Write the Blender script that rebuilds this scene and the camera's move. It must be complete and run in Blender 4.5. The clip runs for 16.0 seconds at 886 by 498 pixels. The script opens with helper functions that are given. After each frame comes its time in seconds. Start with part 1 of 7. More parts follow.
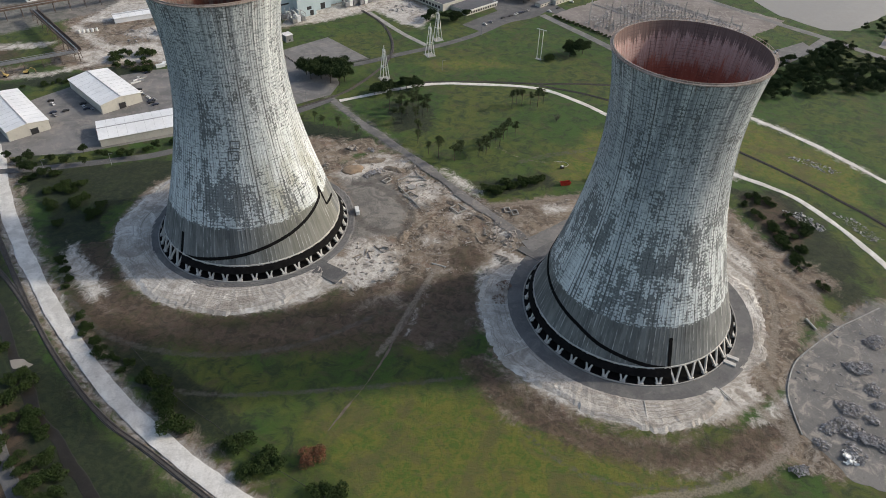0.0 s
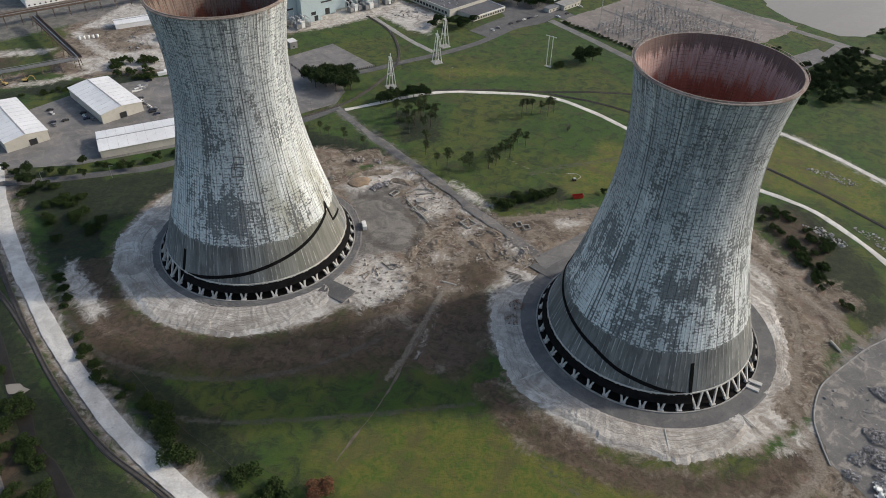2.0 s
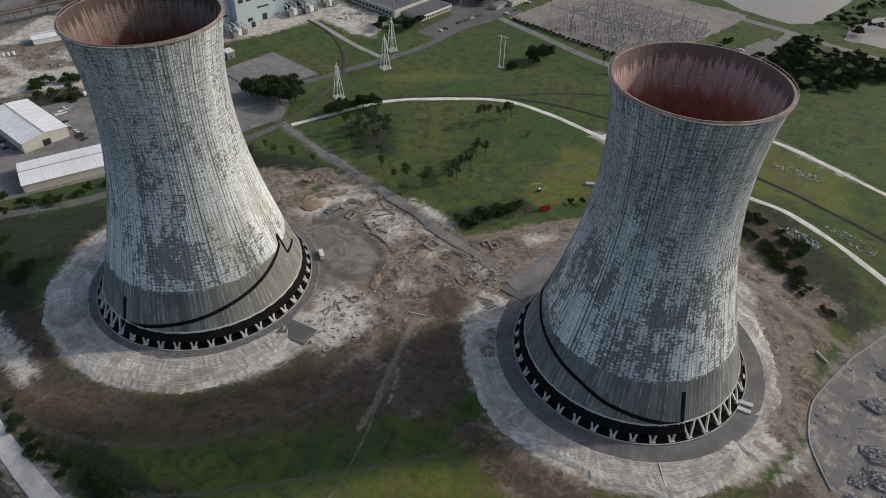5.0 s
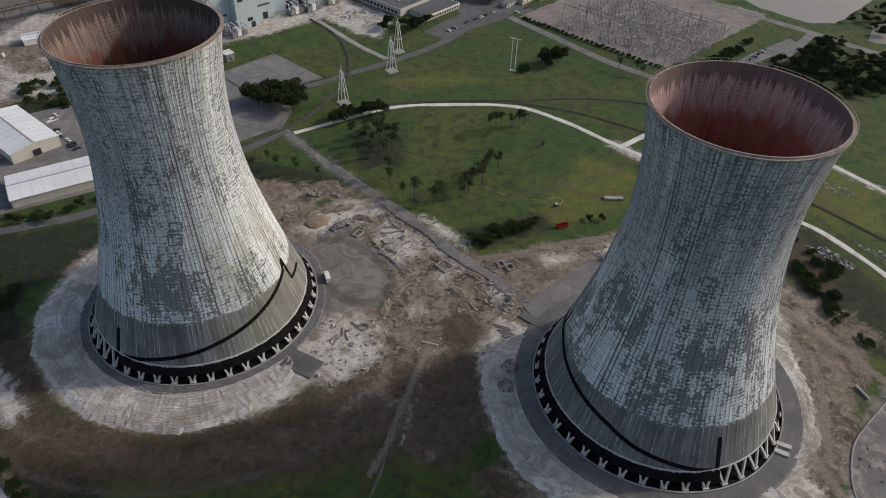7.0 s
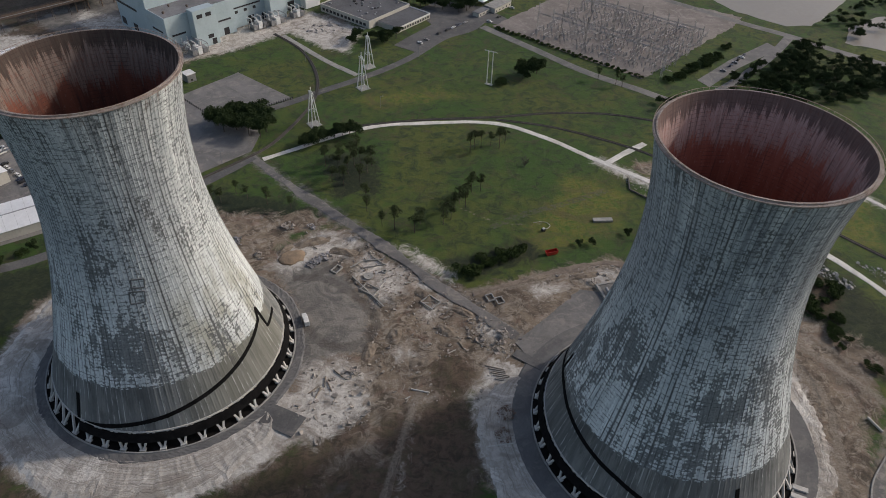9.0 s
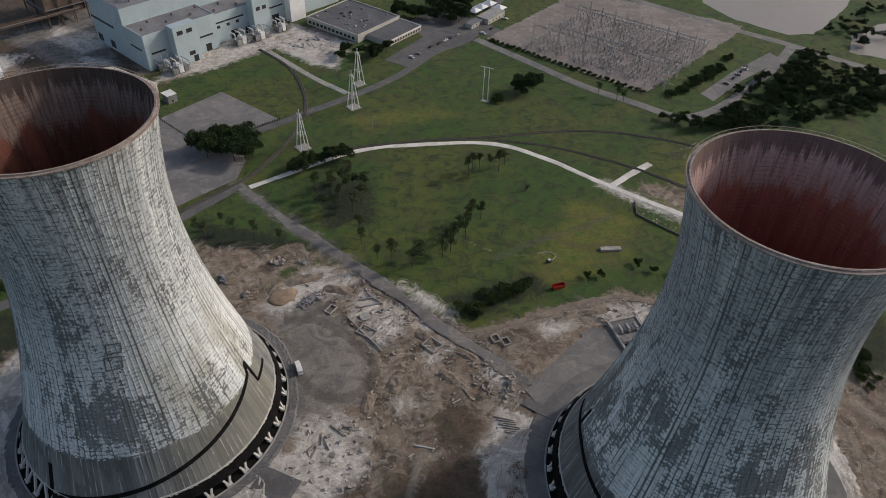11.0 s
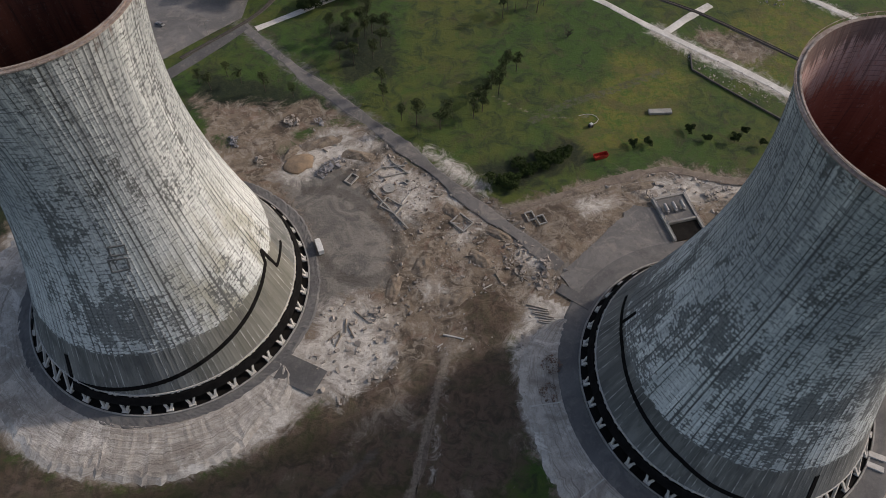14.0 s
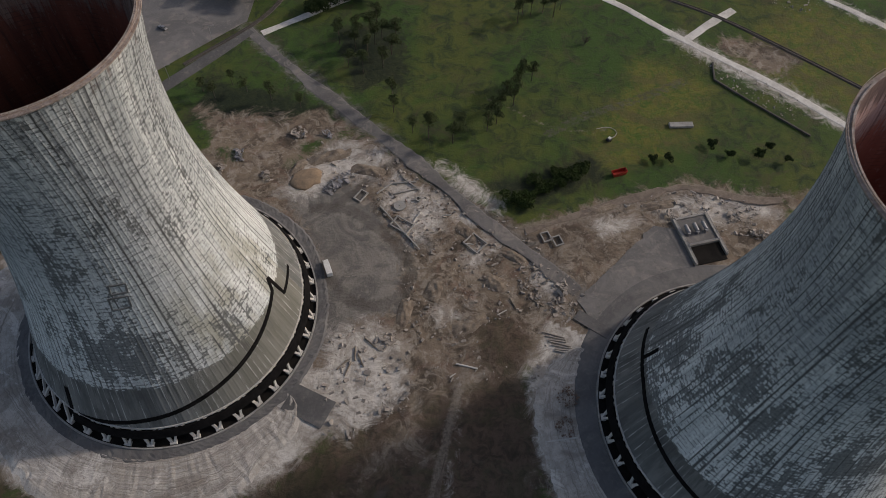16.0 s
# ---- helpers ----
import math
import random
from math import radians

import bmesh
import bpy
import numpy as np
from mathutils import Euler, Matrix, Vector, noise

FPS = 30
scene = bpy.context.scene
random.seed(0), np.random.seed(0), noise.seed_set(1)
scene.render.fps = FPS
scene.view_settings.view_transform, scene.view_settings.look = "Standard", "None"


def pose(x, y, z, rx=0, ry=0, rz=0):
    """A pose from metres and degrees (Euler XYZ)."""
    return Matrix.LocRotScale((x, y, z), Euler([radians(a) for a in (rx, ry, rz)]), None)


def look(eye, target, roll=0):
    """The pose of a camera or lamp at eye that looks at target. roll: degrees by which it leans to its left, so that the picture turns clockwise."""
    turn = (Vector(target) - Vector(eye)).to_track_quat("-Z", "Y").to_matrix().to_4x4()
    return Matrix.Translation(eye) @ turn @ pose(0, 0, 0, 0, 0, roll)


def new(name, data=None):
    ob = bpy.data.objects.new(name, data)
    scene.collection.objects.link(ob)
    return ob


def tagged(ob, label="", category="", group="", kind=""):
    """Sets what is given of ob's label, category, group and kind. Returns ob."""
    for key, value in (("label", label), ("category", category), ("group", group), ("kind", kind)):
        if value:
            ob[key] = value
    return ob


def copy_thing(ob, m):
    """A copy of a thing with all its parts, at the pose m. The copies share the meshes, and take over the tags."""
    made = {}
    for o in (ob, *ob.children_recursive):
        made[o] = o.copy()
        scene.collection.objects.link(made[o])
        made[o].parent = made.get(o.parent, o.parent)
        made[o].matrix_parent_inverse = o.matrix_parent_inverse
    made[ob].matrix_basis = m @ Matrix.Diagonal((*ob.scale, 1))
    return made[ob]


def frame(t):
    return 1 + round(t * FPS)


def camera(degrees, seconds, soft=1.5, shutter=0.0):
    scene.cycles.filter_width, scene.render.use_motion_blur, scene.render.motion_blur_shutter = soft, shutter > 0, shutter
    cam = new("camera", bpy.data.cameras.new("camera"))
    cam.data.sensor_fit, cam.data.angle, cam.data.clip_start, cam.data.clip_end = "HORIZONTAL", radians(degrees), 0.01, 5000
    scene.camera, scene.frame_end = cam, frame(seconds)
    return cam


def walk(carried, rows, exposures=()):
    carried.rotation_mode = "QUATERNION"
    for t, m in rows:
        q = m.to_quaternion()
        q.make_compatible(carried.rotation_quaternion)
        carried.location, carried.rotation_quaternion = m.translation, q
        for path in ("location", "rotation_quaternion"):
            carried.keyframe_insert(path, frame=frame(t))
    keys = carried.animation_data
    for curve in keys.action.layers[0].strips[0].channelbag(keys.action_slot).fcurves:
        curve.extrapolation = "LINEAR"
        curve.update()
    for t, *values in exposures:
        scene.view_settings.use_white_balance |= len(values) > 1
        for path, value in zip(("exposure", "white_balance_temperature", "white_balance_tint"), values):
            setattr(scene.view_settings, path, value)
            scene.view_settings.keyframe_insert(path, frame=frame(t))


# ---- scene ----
cam = camera(64.2, 16.0, soft=0.9)
METRES, EYE = 202.1, 255.6
ROWS = [
    (0.0, 0.0, 0.0, 0.0, 1.04, -38.71, -1.3),
    (0.5, -0.0063, 0.0193, -0.0006, 1.07, -38.71, -1.29),
    (1.0, -0.0122, 0.0386, -0.0013, 1.11, -38.7, -1.28),
    (1.5, -0.0187, 0.058, -0.0018, 1.15, -38.7, -1.28),
    (2.0, -0.0243, 0.0775, -0.0026, 1.18, -38.71, -1.24),
    (2.5, -0.0311, 0.0989, -0.0043, 1.22, -38.84, -1.23),
    (3.0, -0.0368, 0.1223, -0.004, -0.11, -38.9, -1.2),
    (3.5, -0.0441, 0.1489, -0.0045, -0.85, -38.92, -1.16),
    (4.0, -0.0495, 0.1768, -0.0057, -3.63, -38.92, -1.11),
    (6.5, -0.0805, 0.3433, -0.0113, -4.08, -40.31, -1.26),
    (7.0, -0.0865, 0.3805, -0.0123, -3.98, -40.34, -1.28),
    (7.5, -0.0917, 0.415, -0.0126, -5.55, -40.36, -1.29),
    (8.0, -0.0986, 0.4506, -0.0134, -6.11, -40.39, -1.3),
    (10.5, -0.1189, 0.6424, -0.0181, -8.58, -40.4, -1.21),
    (11.0, -0.1217, 0.6777, -0.0189, -8.45, -40.44, -1.22),
    (11.5, -0.1237, 0.7128, -0.0203, -8.32, -40.45, -1.21),
    (12.0, -0.1254, 0.7482, -0.0212, -8.14, -40.47, -1.22),
    (12.5, -0.1272, 0.7835, -0.0219, -8.0, -40.5, -1.21),
    (13.0, -0.1296, 0.8116, -0.0263, -7.83, -41.32, -1.2),
    (13.5, -0.1314, 0.8473, -0.0263, -7.35, -48.47, -1.22),
    (14.0, -0.1321, 0.8828, -0.0265, -6.95, -55.81, -1.15),
    (14.5, -0.1329, 0.9229, -0.0251, -6.81, -57.69, -1.16),
    (15.0, -0.1343, 0.9535, -0.0242, -6.66, -57.46, -1.17),
    (15.5, -0.1363, 0.9741, -0.024, -6.53, -57.37, -1.2),
    (16.0, -0.139, 0.9857, -0.0234, -6.41, -57.39, -1.16),
]
EXPOSURES = [(0.0, 0.25, 6750, 10), (3.0, 0.08, 6700, 10), (8.0, -0.24, 6700, 13), (12.5, -0.28, 6850, 15), (14.0, -0.24, 6950, 16), (15.0, -0.33, 6950, 16), (16.0, -0.55, 6950, 16)]
walk(cam, [(t, pose(METRES * x, METRES * y, EYE + METRES * z, 90 + pitch, roll, yaw)) for t, x, y, z, yaw, pitch, roll in ROWS], EXPOSURES)

# ---- daylight: hazy sun from the right, elevation 29 degrees ----
SUN_EL, SUN_AZ = 29.0, 77.0
world = bpy.data.worlds.new("sky")
scene.world = world
world.use_nodes = True
wt = world.node_tree
sky = wt.nodes.new("ShaderNodeTexSky")
sky.sky_type, sky.sun_disc = "NISHITA", False
sky.sun_elevation, sky.sun_rotation = radians(SUN_EL), radians(SUN_AZ)
sky.air_density, sky.dust_density = 1.0, 2.5
wt.links.new(sky.outputs[0], wt.nodes["Background"].inputs[0])
wt.nodes["Background"].inputs[1].default_value = 0.15
sun = new("sun", bpy.data.lights.new("sun", "SUN"))
sun.data.energy, sun.data.angle, sun.data.color = 2.2, radians(3.2), (1.0, 0.97, 0.92)
az, el = radians(SUN_AZ), radians(SUN_EL)
SUN_DIR = Vector((math.sin(az) * math.cos(el), math.cos(az) * math.cos(el), math.sin(el)))
sun.matrix_world = look((0, 0, 600), Vector((0, 0, 600)) - SUN_DIR)


# ---- material helpers ----
def begin(name):
    m = bpy.data.materials.new(name)
    m.use_nodes = True
    t = m.node_tree
    return m, t, t.nodes["Principled BSDF"]


def put(t, sock, v):
    if isinstance(v, bpy.types.NodeSocket):
        t.links.new(v, sock)
    elif isinstance(v, (tuple, list)) and len(v) == 3 and sock.type == "RGBA":
        sock.default_value = (*v, 1)
    else:
        sock.default_value = v


def mth(t, op, a, b=0.0, c=0.0, clamp=False):
    n = t.nodes.new("ShaderNodeMath")
    n.operation, n.use_clamp = op, clamp
    for i, v in enumerate((a, b, c)):
        put(t, n.inputs[i], v)
    return n.outputs[0]


def mixc(t, fac, a, b, mode="MIX"):
    n = t.nodes.new("ShaderNodeMix")
    n.data_type, n.blend_type = "RGBA", mode
    put(t, n.inputs[0], fac)
    put(t, n.inputs[6], a)
    put(t, n.inputs[7], b)
    return n.outputs[2]


def step(t, v, lo, hi, a=0.0, b=1.0):
    n = t.nodes.new("ShaderNodeMapRange")
    n.interpolation_type = "SMOOTHSTEP"
    for i, x in enumerate((v, lo, hi, a, b)):
        put(t, n.inputs[i], x)
    return n.outputs[0]


def nz(t, vec, scale, detail=4.0, rough=0.6, warp=0.0):
    n = t.nodes.new("ShaderNodeTexNoise")
    put(t, n.inputs["Vector"], vec)
    n.inputs["Scale"].default_value, n.inputs["Detail"].default_value = scale, detail
    n.inputs["Roughness"].default_value, n.inputs["Distortion"].default_value = rough, warp
    return n.outputs["Fac"]


def where(t, sx=1.0, sy=1.0, sz=1.0, kind="Position"):
    if kind == "Position":
        v = t.nodes.new("ShaderNodeNewGeometry").outputs["Position"]
    elif kind == "UV":
        v = t.nodes.new("ShaderNodeTexCoord").outputs["UV"]
    else:
        v = t.nodes.new("ShaderNodeTexCoord").outputs["Object"]
    if (sx, sy, sz) == (1.0, 1.0, 1.0):
        return v
    n = t.nodes.new("ShaderNodeVectorMath")
    n.operation = "MULTIPLY"
    put(t, n.inputs[0], v)
    n.inputs[1].default_value = (sx, sy, sz)
    return n.outputs[0]


def bump(t, bsdf, height, strength, dist):
    n = t.nodes.new("ShaderNodeBump")
    n.inputs["Strength"].default_value, n.inputs["Distance"].default_value = strength, dist
    put(t, n.inputs["Height"], height)
    t.links.new(n.outputs[0], bsdf.inputs["Normal"])


def attr(t, name):
    n = t.nodes.new("ShaderNodeAttribute")
    n.attribute_name = name
    return n.outputs["Fac"]


def rnd(t):
    return t.nodes.new("ShaderNodeObjectInfo").outputs["Random"]


def surf(name, a, b, big=0.08, fine=1.5, rough=0.85, metal=0.0, relief=0.1, dirt=(0.1, 0.09, 0.08), grime=0.35, island=0.0, spec=0.4):
    """A plain worn surface: two colours over two scales, stains and fine relief."""
    m, t, bs = begin(name)
    p = where(t)
    n1, n2 = nz(t, p, big, 5, 0.6, 0.6), nz(t, p, fine, 6, 0.7)
    f = mth(t, "ADD", mth(t, "MULTIPLY", n1, 0.6), mth(t, "MULTIPLY", n2, 0.4))
    c = mixc(t, step(t, f, 0.38, 0.62), a, b)
    c = mixc(t, mth(t, "MULTIPLY", step(t, nz(t, p, big * 3.1, 6, 0.75), 0.52, 0.72), grime), c, dirt)
    if island:
        r = t.nodes.new("ShaderNodeNewGeometry").outputs["Random Per Island"]
        c = mixc(t, mth(t, "MULTIPLY", r, island), c, b)
    put(t, bs.inputs["Base Color"], c)
    bs.inputs["Roughness"].default_value, bs.inputs["Metallic"].default_value = rough, metal
    bs.inputs["Specular IOR Level"].default_value = spec
    if relief:
        bump(t, bs, n2, 0.6, relief)
    return m


def leafy(name, a, b, c):
    m, t, bs = begin(name)
    r = t.nodes.new("ShaderNodeNewGeometry").outputs["Random Per Island"]
    col = mixc(t, r, a, b)
    col = mixc(t, step(t, nz(t, where(t), 0.35, 3), 0.45, 0.65), col, c)
    col = mixc(t, mth(t, "MULTIPLY", rnd(t), 0.5), col, a)
    put(t, bs.inputs["Base Color"], col)
    bs.inputs["Roughness"].default_value = 0.9
    bs.inputs["Specular IOR Level"].default_value = 0.08
    return m


# ---- mesh helpers ----
def from_lists(name, verts, faces, material, parent=None, label="", smooth=False):
    me = bpy.data.meshes.new(name)
    me.from_pydata([tuple(map(float, v)) for v in verts], [], faces)
    me.materials.append(material)
    if smooth:
        me.polygons.foreach_set("use_smooth", [True] * len(me.polygons))
    ob = new(name, me)
    ob.parent = parent
    if label:
        tagged(ob, label)
    return ob


def part(name, bm, material, parent=None, label="", smooth=False):
    me = bpy.data.meshes.new(name)
    bm.to_mesh(me)
    bm.free()
    me.materials.append(material)
    if smooth:
        me.polygons.foreach_set("use_smooth", [True] * len(me.polygons))
    ob = new(name, me)
    ob.parent = parent
    if label:
        tagged(ob, label)
    return ob


def thing(name, m, label, category, group="", kind=""):
    ob = new(name)
    ob.empty_display_size = 0.5
    ob.matrix_basis = m
    return tagged(ob, label, category, group, kind)


def box(bm, x0, y0, z0, x1, y1, z1, bevel=0.0):
    r = bmesh.ops.create_cube(bm, size=1.0)
    for v in r["verts"]:
        v.co = Vector((x0 + (v.co.x + 0.5) * (x1 - x0), y0 + (v.co.y + 0.5) * (y1 - y0), z0 + (v.co.z + 0.5) * (z1 - z0)))
    if bevel:
        es = {e for v in r["verts"] for e in v.link_edges}
        bmesh.ops.bevel(bm, geom=list(es), offset=bevel, segments=1, affect="EDGES")
    return bm


def boxes(*rows, bevel=0.0):
    bm = bmesh.new()
    for r in rows:
        box(bm, *r, bevel=bevel)
    return bm


def bar(bm, a, b, r, sides=6, r2=None):
    """A round bar from a to b."""
    a, b = Vector(a), Vector(b)
    d = b - a
    m = Matrix.Translation((a + b) / 2) @ d.to_track_quat("Z", "Y").to_matrix().to_4x4()
    bmesh.ops.create_cone(bm, cap_ends=True, segments=sides, radius1=r, radius2=r if r2 is None else r2, depth=d.length, matrix=m)
    return bm


def bars(rows, r, sides=6):
    bm = bmesh.new()
    for a, b in rows:
        bar(bm, a, b, r, sides)
    return bm


def curve_points(ctrl, every=4.0):
    """Evenly spaced points on a smooth curve through the control points."""
    p = np.array(ctrl, float)
    q = np.vstack([2 * p[0] - p[1], p, 2 * p[-1] - p[-2]])
    out = []
    for i in range(1, len(q) - 2):
        n = max(2, int(np.linalg.norm(q[i + 1] - q[i]) / every))
        for s in np.linspace(0, 1, n, endpoint=False):
            out.append(0.5 * (2 * q[i] + (q[i + 1] - q[i - 1]) * s + (2 * q[i - 1] - 5 * q[i] + 4 * q[i + 1] - q[i + 2]) * s ** 2
                              + (3 * q[i] - q[i - 1] - 3 * q[i + 1] + q[i + 2]) * s ** 3))
    return np.array(out + [q[-2]])


def sides_of(c):
    d = np.gradient(c, axis=0)
    d /= np.linalg.norm(d, axis=1)[:, None] + 1e-9
    return np.stack([-d[:, 1], d[:, 0]], 1)


def ribbon(name, ctrl, width, material, z=0.06, wobble=0.0, crown=0.05, thick=0.12, every=3.0, parent=None, offset=0.0):
    """A strip of made ground along a curve: crowned top, uneven edges and a real edge thickness."""
    c = curve_points(ctrl, every)
    n = sides_of(c)
    c = c + n * offset
    rng = np.random.default_rng(int(abs(c[0, 0] * 13 + c[0, 1] * 7)))
    k = len(c)

    def rough():
        w = rng.normal(0, wobble, k)
        return np.convolve(np.pad(w, 2, mode="edge"), [0.2] * 5, "valid") * 1.6
    verts, faces = [], []
    off = [-0.5, -0.42, -0.18, 0.0, 0.18, 0.42, 0.5]
    el, er = rough(), rough()
    for i in range(k):
        for j, o in enumerate(off):
            e = el[i] if o < 0 else er[i]
            x = c[i] + n[i] * (o * (width + 2 * e))
            verts.append((x[0], x[1], z - thick if j in (0, 6) else z + crown * (1 - (2 * o) ** 2)))
    w = len(off)
    for i in range(k - 1):
        for j in range(w - 1):
            faces.append((i * w + j, (i + 1) * w + j, (i + 1) * w + j + 1, i * w + j + 1))
    return from_lists(name, verts, [f[::-1] for f in faces], material, parent)


def sheet(name, outline, material, z=0.05, thick=0.2, jag=0.0, parent=None, every=3.0):
    """A flat slab of ground with the given corners, its edges broken up by jag metres."""
    pts = []
    rng = np.random.default_rng(len(outline) + int(abs(outline[0][0])))
    for a, b in zip(outline, outline[1:] + outline[:1]):
        a, b = np.array(a, float), np.array(b, float)
        n = max(1, int(np.linalg.norm(b - a) / every)) if jag else 1
        for s in range(n):
            pts.append(a + (b - a) * s / n + rng.normal(0, jag, 2) * (1 if s else 0.3))
    k = len(pts)
    verts = [(p[0], p[1], z) for p in pts] + [(p[0], p[1], z - thick) for p in pts]
    faces = [tuple(range(k))] + [(i, i + k, (i + 1) % k + k, (i + 1) % k) for i in range(k)]
    ob = from_lists(name, verts, faces, material, parent)
    bm = bmesh.new()
    bm.from_mesh(ob.data)
    bmesh.ops.recalc_face_normals(bm, faces=bm.faces)
    bm.to_mesh(ob.data)
    bm.free()
    return ob


# ---- materials ----
def limestone():
    """Scraped limestone: smeared round the tower, browner where the crust is thin."""
    m, t, bs = begin("pale_limestone")
    p = where(t)
    ring = nz(t, where(t, 0.05, 0.9, 1, "UV"), 0.6, 6, 0.68, 0.8)
    ruts = nz(t, where(t, 0.03, 1.7, 1, "UV"), 0.9, 4, 0.7, 0.5)
    big, mid, fine = nz(t, p, 0.05, 7, 0.65, 1.0), nz(t, p, 0.2, 8, 0.72, 0.6), nz(t, p, 1.2, 6, 0.75)
    c = mixc(t, step(t, mid, 0.38, 0.62), (0.53, 0.495, 0.44), (0.385, 0.35, 0.305))
    c = mixc(t, mth(t, "MULTIPLY", step(t, ring, 0.49, 0.63), 0.7), c, (0.285, 0.252, 0.212))
    c = mixc(t, mth(t, "MULTIPLY", step(t, big, 0.50, 0.62), 0.7), c, (0.25, 0.218, 0.182))
    c = mixc(t, mth(t, "MULTIPLY", step(t, nz(t, p, 0.045, 7, 0.72, 1.2), 0.54, 0.62), 0.7), c, (0.70, 0.67, 0.61))
    c = mixc(t, mth(t, "MULTIPLY", step(t, ruts, 0.56, 0.62), 0.45), c, (0.15, 0.128, 0.105))
    c = mixc(t, mth(t, "MULTIPLY", step(t, fine, 0.52, 0.68), 0.45), c, (0.14, 0.12, 0.098))
    put(t, bs.inputs["Base Color"], c)
    bs.inputs["Roughness"].default_value = 0.95
    bump(t, bs, mth(t, "ADD", mth(t, "SUBTRACT", mid, mth(t, "MULTIPLY", ruts, 0.6)), mth(t, "ADD", ring, mth(t, "MULTIPLY", fine, 0.35))), 0.7, 0.6)
    return m


M_SAND = limestone()
M_WHITE_ROAD = surf("crushed_shell", (0.72, 0.69, 0.63), (0.52, 0.49, 0.44), 0.12, 1.2, 0.95, relief=0.15, dirt=(0.27, 0.245, 0.21), grime=0.5)
M_ASPHALT = surf("old_asphalt", (0.135, 0.13, 0.125), (0.085, 0.083, 0.081), 0.06, 1.0, 0.9, relief=0.05, dirt=(0.23, 0.205, 0.175), grime=0.7)


def dusty(name, a, b, dust, amount):
    """Pavement under dust: tyre smears, stains and pale drifts."""
    m, t, bs = begin(name)
    p = where(t)
    big, sw, fine = nz(t, p, 0.035, 6, 0.65, 1.2), nz(t, p, 0.13, 8, 0.7, 1.0), nz(t, p, 1.1, 6, 0.7)
    c = mixc(t, step(t, big, 0.38, 0.62), a, b)
    c = mixc(t, mth(t, "MULTIPLY", step(t, sw, 0.50, 0.64), amount), c, dust)
    c = mixc(t, mth(t, "MULTIPLY", step(t, nz(t, p, 0.3, 7, 0.75, 1.5), 0.55, 0.7), 0.55), c, (0.07, 0.066, 0.062))
    c = mixc(t, mth(t, "MULTIPLY", step(t, fine, 0.5, 0.72), 0.35), c, dust)
    put(t, bs.inputs["Base Color"], c)
    bs.inputs["Roughness"].default_value = 0.92
    bump(t, bs, mth(t, "ADD", sw, fine), 0.4, 0.15)
    return m


M_PAD = dusty("dusty_pavement", (0.20, 0.19, 0.178), (0.135, 0.13, 0.124), (0.29, 0.26, 0.225), 0.55)
M_RING = dusty("ring_asphalt", (0.15, 0.145, 0.14), (0.105, 0.102, 0.10), (0.22, 0.205, 0.185), 0.45)
M_DUSTROAD = dusty("dusty_road", (0.165, 0.155, 0.145), (0.105, 0.10, 0.096), (0.27, 0.24, 0.205), 0.65)
M_YARD = dusty("dusty_yard", (0.175, 0.165, 0.152), (0.125, 0.12, 0.112), (0.33, 0.295, 0.25), 0.8)
M_CONC = surf("concrete", (0.36, 0.35, 0.32), (0.25, 0.24, 0.22), 0.2, 2.0, 0.88, relief=0.05)
M_WHITE = surf("white_sheet_roof", (0.80, 0.80, 0.79), (0.70, 0.70, 0.69), 0.05, 0.6, 0.55, relief=0.02, grime=0.15)
M_CREAM = surf("cream_cladding", (0.50, 0.48, 0.42), (0.43, 0.41, 0.36), 0.07, 0.7, 0.7, relief=0.02, grime=0.2)
M_BLUE = surf("pale_blue_cladding", (0.42, 0.50, 0.52), (0.36, 0.44, 0.46), 0.04, 0.6, 0.7, relief=0.02, grime=0.15)
M_FELT = surf("dark_roof_felt", (0.125, 0.125, 0.13), (0.085, 0.085, 0.088), 0.05, 0.6, 0.9, relief=0.03)
M_ROOF = surf("grey_roof_felt", (0.22, 0.22, 0.22), (0.15, 0.15, 0.155), 0.05, 0.6, 0.9, relief=0.03)
M_DARK = surf("dark_opening", (0.02, 0.02, 0.022), (0.03, 0.03, 0.03), 0.2, 2, 0.6, relief=0.0, grime=0)
M_STEEL = surf("galvanised_steel", (0.36, 0.36, 0.36), (0.26, 0.26, 0.265), 0.3, 3, 0.5, 0.6, relief=0.01)
M_RUST = surf("rusty_steel", (0.10, 0.075, 0.06), (0.17, 0.12, 0.09), 0.2, 2, 0.8, 0.2, relief=0.02)
M_BLACK = surf("black_fabric", (0.007, 0.007, 0.007), (0.014, 0.013, 0.013), 0.3, 2, 0.95, relief=0.05, grime=0.1, dirt=(0.03, 0.028, 0.026), spec=0.05)
M_WHITEPAINT = surf("white_paint", (0.75, 0.75, 0.72), (0.62, 0.61, 0.58), 0.3, 2, 0.6, relief=0.01, grime=0.2)
M_RED = surf("red_paint", (0.45, 0.035, 0.02), (0.3, 0.03, 0.02), 0.3, 2, 0.5, relief=0.01, grime=0.2)
M_TRUNK = surf("bark", (0.10, 0.08, 0.06), (0.06, 0.05, 0.04), 0.6, 4, 0.9, relief=0.05)
M_LEAF = leafy("dark_leaves", (0.022, 0.036, 0.014), (0.045, 0.065, 0.022), (0.03, 0.045, 0.018))
M_PINE = leafy("pine_needles", (0.044, 0.062, 0.026), (0.082, 0.102, 0.042), (0.06, 0.07, 0.032))
M_BUSH = leafy("bush_leaves", (0.026, 0.044, 0.014), (0.052, 0.076, 0.022), (0.036, 0.048, 0.018))
